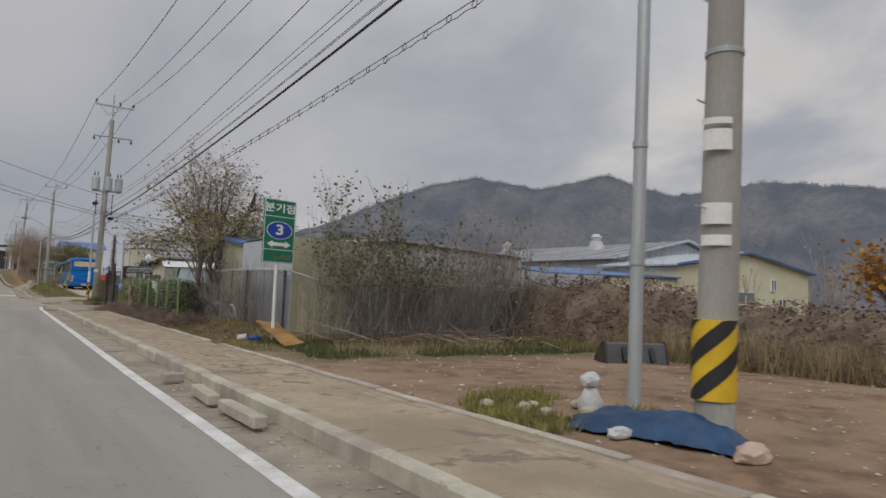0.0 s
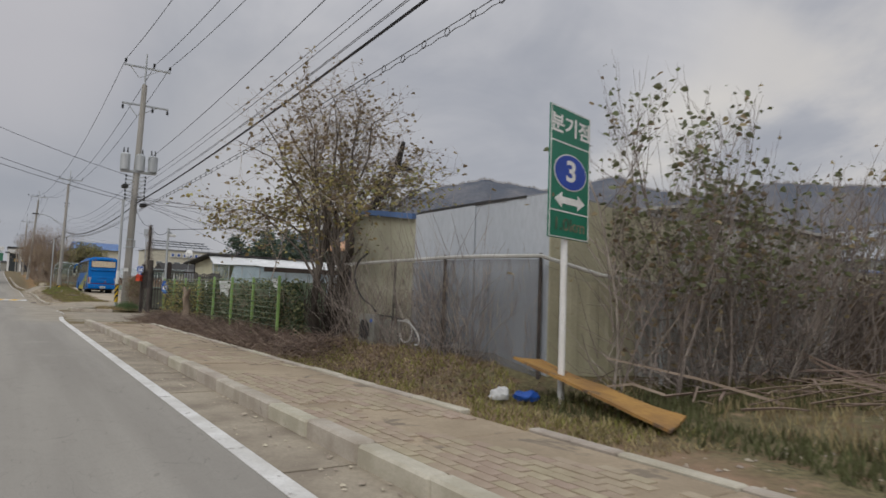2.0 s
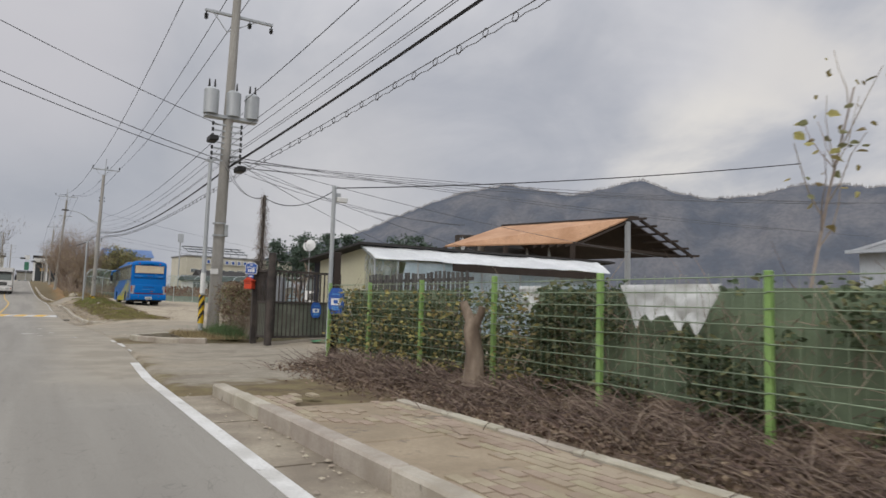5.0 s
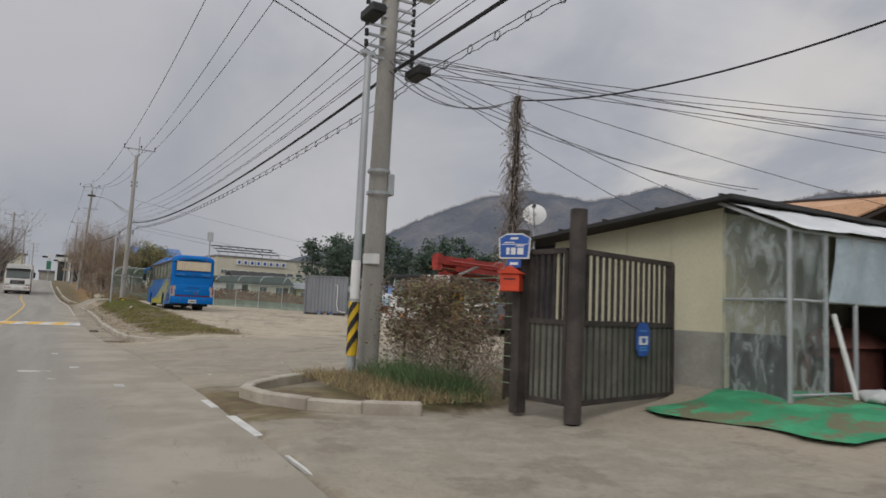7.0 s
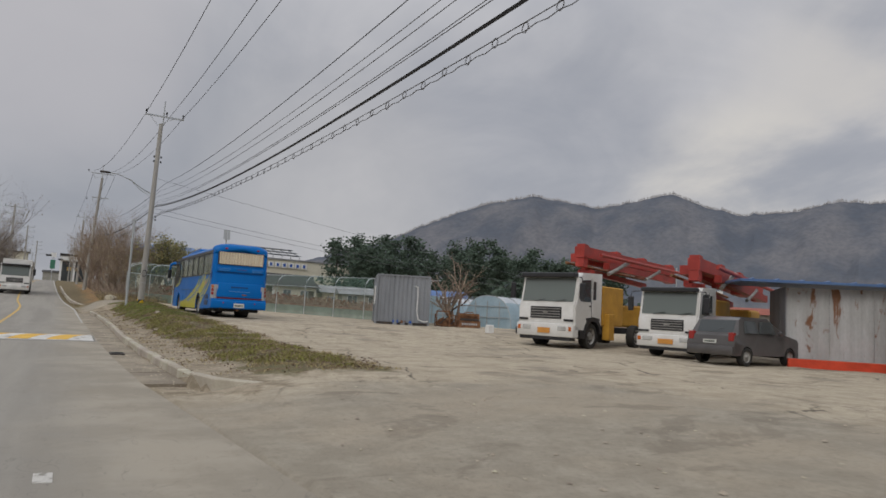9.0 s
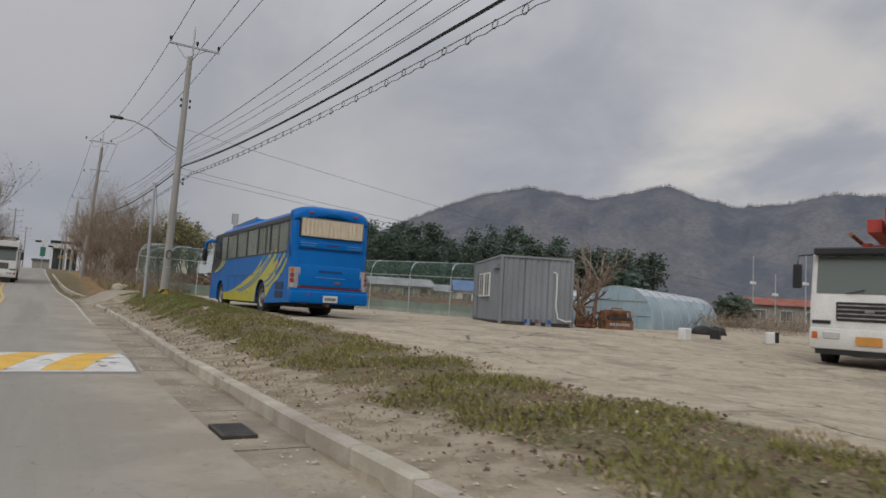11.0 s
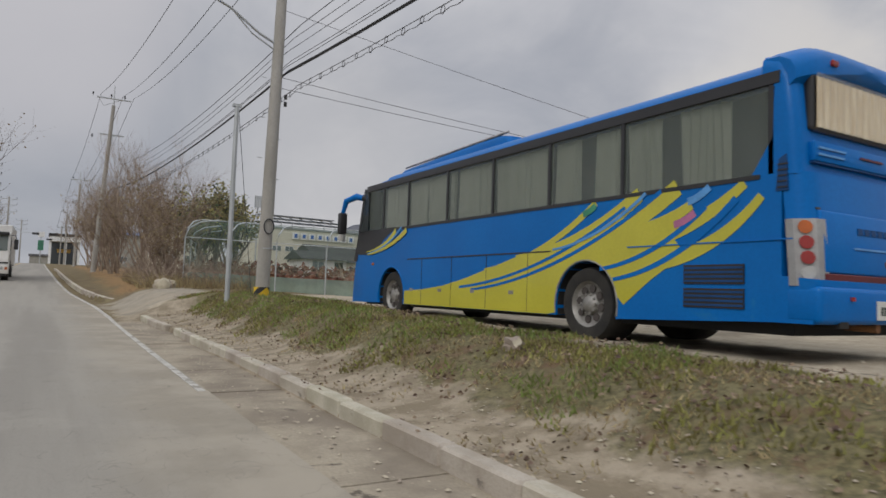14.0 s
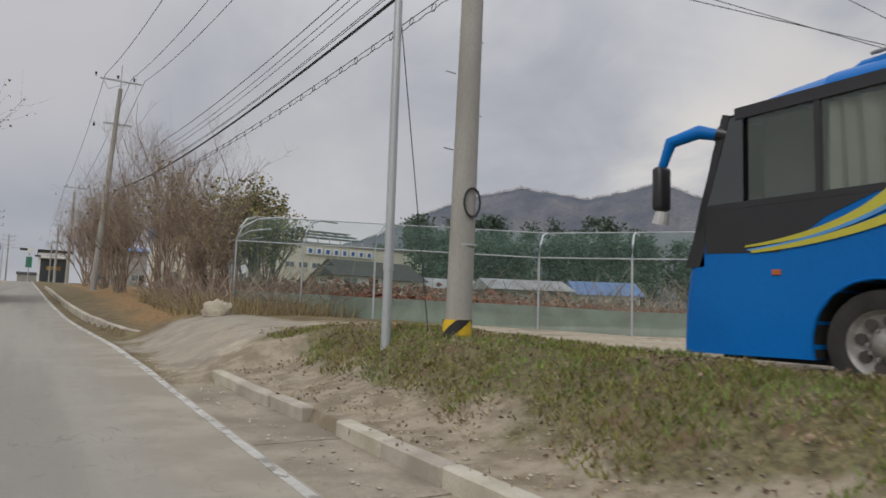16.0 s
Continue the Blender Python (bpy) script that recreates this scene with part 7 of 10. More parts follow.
# service drops from the transformer pole to the houses
for q, z in (((5.7, 43.9), 4.1), ((14.0, 46), 4.2), ((30.0, 40.0), 6.0), ((30.5, 36.0), 5.6)):
    for j in range(2):
        cable((5.4, 47.5, 5.55 + 0.2 * j), (q[0], q[1] + 0.3 * j, z), 0.35, 0.009, M["wire_grey"], "thin service wire from pole to house", "service drops")
cable((5.71, 43.86, 4.1), (5.36, 37.7, 3.45), 0.28, 0.012, M["wire"], "black wire slung between two small poles", "service drops")
cable((5.36, 37.7, 3.5), (14.0, 33.0, 4.4), 0.1, 0.012, M["wire"], "black wire slung to the sheds", "service drops")
for za, q in ((5.75, (-8.0, 42.6, 8.9)), (5.6, (-8.0, 42.2, 8.4)), (6.9, (-8.0, 43.4, 10.6))):
    cable((5.2, 47.5, za), q, 0.35, 0.012, M["wire"], "black wire across the road", "road crossing wires")
for q in ((26.0, 41.0, 4.6), (27.0, 38.0, 4.2), (16.0, 45.5, 2.9), (21.0, 43.0, 3.3), (12.5, 45.8, 2.7)):
    cable((5.45, 47.5, 5.9), q, 0.25, 0.009, M["wire_grey"], "thin service wire sloping from pole to sheds", "service drops")
for za, zb, far_ in ((8.7, 3.0, (40.0, 87.5)), (6.8, 3.2, (30.0, 84.0)), (6.5, 2.2, (32.0, 80.0))):
    cable((5.2, 93.8, za), (*far_, zb), 0.3, 0.009, M["wire_grey"], "long thin wire sloping over the lot", "service drops")
tube("stay_wire", [(4.34, 94.7, 6.0), (4.9, 94.3, 0.3)], 0.008, M["wire"])
tagged(bpy.data.objects["stay_wire"], "thin drooping wire beside the post", "cable")


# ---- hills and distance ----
# the bluish haze of distance is put into these forest colours
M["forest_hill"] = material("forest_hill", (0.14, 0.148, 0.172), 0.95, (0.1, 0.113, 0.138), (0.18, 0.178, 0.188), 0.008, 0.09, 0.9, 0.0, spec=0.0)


def ridge(name, dist, az0, az1, crest, mat, label, depth=900, steps=260, rows=26, fuzz=2.0, seed=3):
    """A wooded ridge: its crest line given by a function of the azimuth, falling off to the front and the back."""
    v, f = [], []
    for i in range(steps + 1):
        az = az0 + (az1 - az0) * i / steps
        h = crest(az)
        for j in range(rows + 1):
            s = j / rows * 2 - 1
            d = dist + s * depth * 0.5
            fall = max(0.0, 1 - abs(s) ** 1.3)
            a = radians(az)
            spur = 0.10 * noise.noise((az * 0.35, s * 2.2, seed)) + 0.05 * noise.noise((az * 1.1, s * 6, seed + 5))
            z = h * fall * (1 + (spur * 3.2 * (1 - fall)))
            z += fuzz * noise.noise((az * 9, s * 40, seed)) * (0.4 + fall) if fall > 0.02 else 0
            v.append((d * math.sin(a), 40 + d * math.cos(a), z - 2))
    k = rows + 1
    for i in range(steps):
        for j in range(rows):
            a = i * k + j
            f.append((a, a + k, a + k + 1, a + 1))
    return tagged(mesh_from(name, v, f, mat, None, True), label, "hill", kind="structure")


CREST = ((12, 1.5), (17, 3.6), (20, 4.6), (25, 6.2), (29.4, 8.3), (33, 9.6), (37, 10.4), (40, 9.9), (42.7, 9.5), (46, 10.3), (48.3, 10.7), (51, 9.6), (53.5, 9.0),
         (57, 9.2), (60, 9.9), (65, 9.4), (72, 8.6), (85, 7.0), (98, 4.0), (112, 0.5))


def crest_far(az):
    e = float(np.interp(az, [c[0] for c in CREST], [c[1] for c in CREST]))
    e += 0.12 * noise.noise((az * 0.8, 0, 0)) + 0.12 * noise.noise((az * 2.2, 0, 7)) + 0.05 * noise.noise((az * 7.0, 0, 7))
    return 1900 * math.tan(radians(e))


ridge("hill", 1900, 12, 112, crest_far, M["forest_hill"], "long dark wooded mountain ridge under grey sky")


# a fringe of bare trees along the crest, lit against the sky
def fringe():
    r = random.Random(12)
    v, f = [], []
    for i in range(5200):
        az = r.uniform(24, 100)
        a = radians(az)
        d = 1900 + r.uniform(-25, 25)
        h = crest_far(az) - 4
        c = Vector((d * math.sin(a), 40 + d * math.cos(a), h))
        side = Vector((math.cos(a), -math.sin(a), 0)) * r.uniform(0.5, 1.6)
        t = r.uniform(3, 8)
        b = len(v)
        v += [c - side, c + side, c + Vector((0, 0, t))]
        f.append((b, b + 1, b + 2))
    return tagged(mesh_from("crest_trees", v, f, M["crest"]), "pale bare trees along the mountain crest", "trees", kind="stuff")


M["crest"] = material("crest_trees", (0.40, 0.385, 0.38), 0.95, bump=0, spec=0.0)
fringe()

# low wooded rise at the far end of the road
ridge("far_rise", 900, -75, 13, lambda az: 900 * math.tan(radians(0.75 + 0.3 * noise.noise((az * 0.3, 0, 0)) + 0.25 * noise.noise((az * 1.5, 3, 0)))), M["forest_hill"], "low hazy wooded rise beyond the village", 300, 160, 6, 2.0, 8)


# ---- trees, bushes, grass, litter ----
M["bark"] = material("grey_brown_bark", (0.19, 0.16, 0.14), 0.95, (0.13, 0.11, 0.095), (0.25, 0.215, 0.19), 3, 30, 0.9, 0.5)
M["bark_dark"] = material("dark_bark", (0.055, 0.045, 0.038), 0.95, (0.035, 0.03, 0.026), (0.09, 0.075, 0.06), 3, 30, 0.9, 0.5)
M["bark_bough"] = material("dark_grey_bough_bark", (0.15, 0.128, 0.108), 0.95, (0.105, 0.088, 0.074), (0.2, 0.172, 0.148), 3, 30, 0.9, 0.5)
M["twig"] = material("pale_brown_twig", (0.34, 0.285, 0.235), 0.95, (0.24, 0.195, 0.155), (0.44, 0.38, 0.32), 2, 20, 0.8, 0.1, island=0.25)
M["twig_brown"] = material("brown_cut_twig", (0.25, 0.19, 0.145), 0.95, (0.16, 0.12, 0.09), (0.34, 0.265, 0.205), 2, 20, 0.8, 0.1, island=0.35)
M["twig_brush"] = material("red_brown_cut_twig", (0.19, 0.14, 0.115), 0.95, (0.11, 0.08, 0.065), (0.30, 0.225, 0.18), 2, 20, 0.8, 0.1, island=0.45)
M["twig_tan"] = material("tan_bare_twigs", (0.27, 0.205, 0.16), 0.95, (0.18, 0.135, 0.10), (0.37, 0.29, 0.225), 2, 20, 0.8, 0.0, island=0.25)
M["twig_dark"] = material("grey_brown_dark_twig", (0.255, 0.217, 0.188), 0.95, (0.165, 0.135, 0.117), (0.36, 0.307, 0.27), 2, 20, 0.8, 0.1, island=0.3)
M["grass_dark"] = material("dull_dark_green_weed", (0.12, 0.125, 0.055), 0.85, bump=0, island=0.45, thin=0.4)
M["grass_green"] = material("bright_green_grass", (0.22, 0.27, 0.075), 0.85, bump=0, island=0.4, thin=0.4)
M["leaf_brown"] = material("withered_brown_leaf", (0.28, 0.215, 0.13), 0.8, bump=0, island=0.4, thin=0.4)
M["leaf_yellow"] = material("yellow_olive_leaf", (0.38, 0.32, 0.13), 0.75, bump=0, island=0.4, thin=0.4)
M["leaf_olive"] = material("olive_green_leaf", (0.26, 0.255, 0.13), 0.75, bump=0, island=0.4, thin=0.4)
M["hedge_brown"] = material("russet_hedge_leaf", (0.26, 0.185, 0.13), 0.8, bump=0, island=0.45, thin=0.4)
M["leaf_bush"] = material("dull_olive_bush_leaf", (0.176, 0.189, 0.0975), 0.75, bump=0, island=0.45, thin=0.4)
M["leaf_ever"] = material("dark_evergreen_leaf", (0.09, 0.12, 0.065), 0.8, bump=0, island=0.4, thin=0.4)
M["pine_needle"] = material("dark_pine_needles", (0.105, 0.145, 0.105), 0.85, bump=0, island=0.45, thin=0.4)
M["grass"] = material("short_green_grass", (0.25, 0.235, 0.075), 0.85, bump=0, island=0.45, thin=0.4)
M["grass_fresh"] = material("fresh_blue_green_grass", (0.15, 0.22, 0.10), 0.85, bump=0, island=0.45, thin=0.4)
M["grass_dry"] = material("dry_tan_grass", (0.36, 0.285, 0.16), 0.9, bump=0, island=0.4, thin=0.4)
M["litter"] = material("brown_litter", (0.21, 0.15, 0.11), 0.95, bump=0, island=0.5)
M["stone"] = material("pale_pebble", (0.40, 0.345, 0.27), 0.9, bump=0, island=0.25)
M["leaf_orange"] = material("orange_autumn_leaf", (0.42, 0.2, 0.03), 0.8, bump=0, island=0.35, thin=0.4)


def leaves_at(points, size, r, v, f, droop=0.5, per=1):
    """Adds small bent leaves of two triangles at the points."""
    for p in points:
        for _ in range(per):
            a = r.uniform(0, 6.283)
            s = size * r.uniform(0.6, 1.3)
            d = Vector((math.cos(a), math.sin(a), r.uniform(-1.2, 0.5) * droop)).normalized()
            side = d.cross(Vector((r.uniform(-1, 1), r.uniform(-1, 1), r.uniform(-1, 1)))).normalized() * s * 0.36
            lift = side.cross(d) * 0.35
            c = p + Vector((r.uniform(-1, 1), r.uniform(-1, 1), r.uniform(-1, 1))) * size * 1.2
            b = len(v)
            v += [c, c + d * s + Vector((0, 0, -0.12 * s)), c + d * s * 0.3 + side + lift, c + d * s * 0.7 + side * 0.7 + lift * 0.7, c + d * s * 0.7 - side * 0.7 + lift * 0.7, c + d * s * 0.3 - side + lift]
            f.append((b, b + 2, b + 3, b + 1))
            f.append((b, b + 1, b + 4, b + 5))


def grow(r, p, d, length, radius, depth, v, f, tips, up=0.25, wander=0.28, kids=(3, 5), shrink=0.62, seg=5, spread=0.85):
    """A branch that wanders upwards, with smaller branches off it. tips gathers the ends and joints of the last twigs."""
    n = 5 if depth > 1 else 3
    pts, rad = [Vector(p)], [radius]
    d = Vector(d).normalized()
    for i in range(n):
        d = (d + Vector((r.uniform(-1, 1), r.uniform(-1, 1), r.uniform(-1, 1))) * wander + Vector((0, 0, up * 0.3))).normalized()
        pts.append(pts[-1] + d * length / n)
        rad.append(radius * (1 - 0.55 * (i + 1) / n))
    tube_data(pts, rad, seg if depth > 1 else 3, v, f)
    if depth == 0:
        tips += pts[1:]
        return
    for k in range(r.randint(*kids)):
        u = r.uniform(0.3, 1.0)
        i = min(n - 1, int(u * n))
        q = pts[i].lerp(pts[i + 1], u * n - i)
        dd = (pts[i + 1] - pts[i]).normalized()
        out = Vector((r.uniform(-1, 1), r.uniform(-1, 1), r.uniform(-0.5, 0.9)))
        grow(r, q, dd * (1 - spread * 0.55) + out * spread, length * shrink * r.uniform(0.7, 1.2), max(0.003, rad[i] * 0.55), depth - 1, v, f, tips, up, wander, kids, shrink, seg, spread)


def tree(name, at, label, stems, depth, kids, seed, leaf_sets, twig_mat, bark_mat, up=0.3, spread=0.85, shrink=0.62, leaf_size=0.08, group="", category="tree", wander=0.28):
    """stems: (lean x, lean y, length, radius). leaf_sets: (material, share of twig points, lowest z, highest z)."""
    r = random.Random(seed)
    t = thing(name, at, label, category, group)
    v, f, tips = [], [], []
    for lx, ly, ln, rad in stems:
        grow(r, (r.uniform(-0.12, 0.12), r.uniform(-0.12, 0.12), -0.1), (lx, ly, 1.0), ln, rad, depth, v, f, tips, up, wander, kids, shrink, 6, spread)
    mesh_from("branchwork", v, f, bark_mat, t, True)["label"] = "bare branches and twigs"
    for mat, share, z0, z1 in leaf_sets:
        pts = [p for p in tips if z0 <= p.z <= z1 and r.random() < share]
        v, f = [], []
        leaves_at(pts, leaf_size, r, v, f)
        if f:
            mesh_from("foliage", v, f, mat, t)["label"] = "sparse withered leaves"
    return t


# the spreading tree at the end of the mesh fence: dark stems in a clump, a round crown of fine twigs
rg = random.Random(11)
big = thing("tree", (5.85, 22.7, 0.25), "spreading half-bare tree with withered yellow-brown leaves", "tree")
v, f, tips = [], [], []
dv, df = [], []
bv, bf = [], []
for i in range(6):
    a = i * 2.4 + rg.uniform(-0.3, 0.3)
    foot = Vector((0.2 * math.cos(a), 0.26 * math.sin(a), -0.1))
    fork = Vector((0.3 * math.cos(a), 0.3 * math.sin(a), rg.uniform(1.1, 2.0)))
    mid = foot.lerp(fork, 0.5) + Vector((rg.uniform(-0.15, 0.15), rg.uniform(-0.15, 0.15), 0))
    tube_data([foot, mid, fork], [0.075, 0.058, 0.045], 7, dv, df)
    for k in range(6):
        aim_a, lift = a + rg.uniform(-0.9, 0.9), -0.3 + 1.75 * (k + rg.random()) / 6
        reach = rg.uniform(0.7, 1.0)
        aim = Vector((2.5 * reach * math.cos(lift) * math.cos(aim_a) - 0.1, 2.3 * reach * math.cos(lift) * math.sin(aim_a), 2.9 + 2.8 * reach * math.sin(lift)))
        q = Vector((aim.x * 0.4, aim.y * 0.4, fork.z + (aim.z - fork.z) * 0.55)) + Vector((rg.uniform(-0.3, 0.3), rg.uniform(-0.3, 0.3), rg.uniform(0.1, 0.5)))
        path = [fork, fork.lerp(q, 0.5) + Vector((rg.uniform(-0.2, 0.2), rg.uniform(-0.2, 0.2), 0.15)), q, q.lerp(aim, 0.55) + Vector((rg.uniform(-0.25, 0.25), rg.uniform(-0.25, 0.25), 0.15)), aim]
        tube_data(path, [0.029, 0.024, 0.018, 0.012, 0.006], 5, bv, bf)
        for m_ in range(17):
            u = rg.uniform(0.42, 1.0) * 3.999
            c = path[int(u)].lerp(path[int(u) + 1], u - int(u))
            out = (path[int(u) + 1] - path[int(u)]).normalized() * 0.3 + Vector((rg.uniform(-1, 1), rg.uniform(-1, 1), rg.uniform(-0.9, 0.7)))
            grow(rg, c, out, rg.uniform(0.5, 1.15), 0.007, 1, v, f, tips, -0.05, 0.5, (4, 6), 0.5, 4, 0.9)
mesh_from("branchwork", bv, bf, M["bark_bough"], big, True)["label"] = "grey-brown forked boughs"
mesh_from("twigwork", v, f, M["twig"], big, True)["label"] = "fine pale brown twigs"
mesh_from("stem_clump", dv, df, M["bark_dark"], big, True)["label"] = "dark clump of stems"
for mat, share, z0, z1, size in ((M["leaf_brown"], 0.34, 1.4, 9.0, 0.095), (M["leaf_yellow"], 0.46, 1.2, 3.6, 0.09), (M["leaf_olive"], 0.22, 1.2, 3.4, 0.09)):
    lv, lf = [], []
    leaves_at([p for p in tips if z0 <= p.z <= z1 and rg.random() < share * (1.0 if p.z < 3.6 else 0.7)], size, rg, lv, lf)
    mesh_from("foliage", lv, lf, mat, big)["label"] = "withered hanging leaves"
v, f = [], []
tube_data([Vector(p) for p in ((0.0, 0.0, -0.1), (0.15, -0.1, 0.9), (0.25, -0.15, 1.6), (0.6, -0.3, 2.6), (0.95, -0.45, 3.3), (1.18, -0.55, 3.8), (1.28, -0.6, 4.3))], [0.16, 0.12, 0.11, 0.1, 0.095, 0.08, 0.04], 10, v, f)
tube_data([Vector(p) for p in ((1.15, -0.55, 3.7), (1.4, -0.5, 3.75), (1.55, -0.55, 3.7))], [0.07, 0.06, 0.05], 7, v, f)
mesh_from("broken_trunk", v, f, M["bark_dark"], big, True)["label"] = "dark broken leaning trunk"
r_ = random.Random(5)
v, f = [], []
for i in range(190):
    a = r_.uniform(0, 6.28)
    p = Vector((0.26 * math.cos(a), 0.3 * math.sin(a), 0))
    q = p * r_.uniform(0.8, 1.6) + Vector((0, 0, r_.uniform(0.5, 1.7)))
    tube_data([p, p.lerp(q, 0.5) + Vector((r_.uniform(-0.35, 0.35), r_.uniform(-0.35, 0.35), 0)), q + Vector((r_.uniform(-0.3, 0.3), r_.uniform(-0.3, 0.3), 0))], [0.011, 0.009, 0.004], 3, v, f)
mesh_from("vine_tangle", v, f, M["bark_dark"], big)["label"] = "dark tangle of dead vines round trunk"

# saplings and bushes in front of the corrugated wall
rb = random.Random(21)
for i in range(17):
    x = 6.9 + i * 0.43 + rb.uniform(-0.2, 0.2)
    y = 15.45 + rb.uniform(-0.35, 0.35)
    leafy = x < 10.6
    h = rb.uniform(2.5, 3.8) if leafy else rb.uniform(2.3, 3.5)
    tree("bush", (x, y, ground_z(x, y)), "tall thin bush with brown-green leaves" if leafy else "tall thin bare bush with grey twigs",
         [(rb.uniform(-0.3, 0.3), rb.uniform(-0.25, 0.15), h, 0.022), (rb.uniform(-0.4, 0.4), rb.uniform(-0.3, 0.1), h * 0.8, 0.016), (rb.uniform(-0.5, 0.5), rb.uniform(-0.3, 0.2), h * 0.6, 0.012)], 2, (7, 10), 100 + i,
         [(M["leaf_bush"], 0.3 if leafy else 0.03, 1.3, 6), (M["leaf_brown"], 0.07 if leafy else 0.05, 1.0, 6)], M["twig_dark"], M["twig_dark"], up=0.6, spread=0.6, shrink=0.38, leaf_size=0.105, group="bushes by the wall", category="bush")
# thin sapling behind the fence
tree("sapling", (6.3, 28.6, 0.4), "thin young tree with few yellow-green leaves", [(0.02, 0.02, 3.2, 0.022)], 1, (10, 13), 61, [(M["leaf_yellow"], 0.9, 1.2, 5), (M["leaf_olive"], 0.5, 1.2, 5)], M["twig"], M["twig"], up=0.8, spread=0.5, shrink=0.25, leaf_size=0.1, category="tree")


def scatter(name, label, category, count, seed, where, make, mat, kind="stuff"):
    r = random.Random(seed)
    v, f = [], []
    for _ in range(count):
        p = where(r)
        if p is not None:
            make(r, p, v, f)
    return tagged(mesh_from(name, v, f, mat), label, category, kind=kind)


def blade(height, width, lean=0.5):
    def make(r, p, v, f):
        a = r.uniform(0, 6.283)
        h = height * r.uniform(0.5, 1.4)
        side = Vector((math.cos(a), math.sin(a), 0)) * width * r.uniform(0.6, 1.3)
        tip = Vector((r.uniform(-1, 1) * lean, r.uniform(-1, 1) * lean, 1)).normalized() * h
        b = len(v)
        v.extend([p - side, p + side, p + tip])
        f.append((b, b + 1, b + 2))
    return make


def flake(size):
    def make(r, p, v, f):
        leaves_at([p], size, r, v, f, 0.3)
    return make


def stick(length, radius, rise=0.25):
    def make(r, p, v, f):
        a = r.uniform(0, 6.283)
        l = length * r.uniform(0.3, 1.3)
        d = Vector((math.cos(a), math.sin(a), r.uniform(-0.05, rise))) * l
        m = p + d * 0.5 + Vector((r.uniform(-1, 1), r.uniform(-1, 1), r.uniform(0, 1))) * l * 0.12
        rr = radius * r.uniform(0.5, 1.4)
        tube_data([p, m, p + d], [rr, rr * 0.8, rr * 0.4], 3, v, f)
    return make


def pebble(size):
    def make(r, p, v, f):
        s = size * r.choice((0.4, 0.5, 0.6, 0.8, 1.2, 1.8)) * r.uniform(0.7, 1.2)
        b = len(v)
        sx, sy, sz = s * r.uniform(0.7, 1.3), s * r.uniform(0.7, 1.3), s * r.uniform(0.4, 0.8)
        a = r.uniform(0, 3)
        c, q = math.cos(a), math.sin(a)
        for x, y, z in ((1, 0, 0.2), (0, 1, 0), (-1, 0.1, 0.2), (0, -1, 0), (0.1, 0.1, 1), (0, 0, -0.5)):
            v.append(p + Vector(((c * x - q * y) * sx, (q * x + c * y) * sy, z * sz)))
        f.extend([(b, b + 1, b + 4), (b + 1, b + 2, b + 4), (b + 2, b + 3, b + 4), (b + 3, b, b + 4)])
    return make


def on_ground(x0, x1, y0, y1, ragged=0.5, patch=None):
    def where(r):
        x, y = r.uniform(x0, x1), r.uniform(y0, y1)
        if ragged and (min(x - x0, x1 - x) < ragged * (0.5 + noise.noise((x * 0.9, y * 0.9, 1)))):
            return None
        if patch and noise.noise((x * patch[0], y * patch[0], 9)) < patch[1]:
            return None
        return Vector((x, y, ground_z(x, y) + 0.005))
    return where


def heap(x0, x1, y0, y1, height):
    mid, half = (x0 + x1) / 2, (x1 - x0) / 2

    def where(r):
        x, y = r.gauss(mid, half * 0.45), r.uniform(y0, y1)
        lump = 0.6 + 0.6 * noise.noise((x * 0.8, y * 0.6, 4))
        h = height * max(0.0, 1 - ((x - mid) / half) ** 2) * max(0.1, lump)
        return Vector((x, y, ground_z(x, y) + h * r.random()))
    return where


# cut brush along the fence and wall
scatter("cut_brush", "heap of cut brown twigs along the fence", "brush", 5200, 31, heap(4.0, 5.6, 20.5, 37.0, 0.45), stick(0.36, 0.005, 0.7), M["twig_brush"])
scatter("brush_litter", "dead brown leaves among cut twigs", "litter", 14000, 32, heap(3.9, 5.6, 21.0, 37.0, 0.22), flake(0.05), M["litter"])
scatter("wall_litter", "dead leaves and weeds below the wall", "litter", 5500, 33, heap(3.9, 6.2, 15.8, 24.5, 0.06), flake(0.042), M["litter"])
scatter("wall_vines", "dead vines climbing the grey wall", "vines", 650, 34, lambda r: Vector((5.78 + r.uniform(-0.1, 0.05), r.uniform(17.2, 22.5), 0.25 + r.random() ** 2 * 0.9)), lambda r, p, v, f: stick(0.75, 0.0045, 2.6)(r, p, v, f), M["twig_dark"])
scatter("wall_vines", "dead vines and weeds before the corrugated wall", "vines", 800, 35, lambda r: Vector((r.uniform(6.6, 14.2), 15.75 + r.uniform(-0.6, 0.25), 0.1 + r.random() ** 2 * 1.5)), lambda r, p, v, f: stick(1.1, 0.007, 2.2)(r, p, v, f), M["twig_dark"])
scatter("wall_leaves", "dry brown and olive leaves on the vines", "vines", 500, 36, lambda r: Vector((r.gauss(9.0, 1.4), 15.6 + r.uniform(-0.5, 0.3), 0.4 + r.random() * 2.2)), flake(0.085), M["leaf_brown"])
scatter("fallen_branches", "pale fallen branches lying on weeds", "branches", 60, 37, lambda r: Vector((r.uniform(6.5, 12.5), r.uniform(13.2, 15.4), 0.12)), stick(1.9, 0.018, 0.25), M["twig_tan"])
scatter("weeds", "low green and brown weeds by the wall", "weeds", 15000, 38, on_ground(5.0, 14, 11.2, 15.8, 0.5, (0.5, -0.25)), blade(0.12, 0.012), M["grass_dark"])
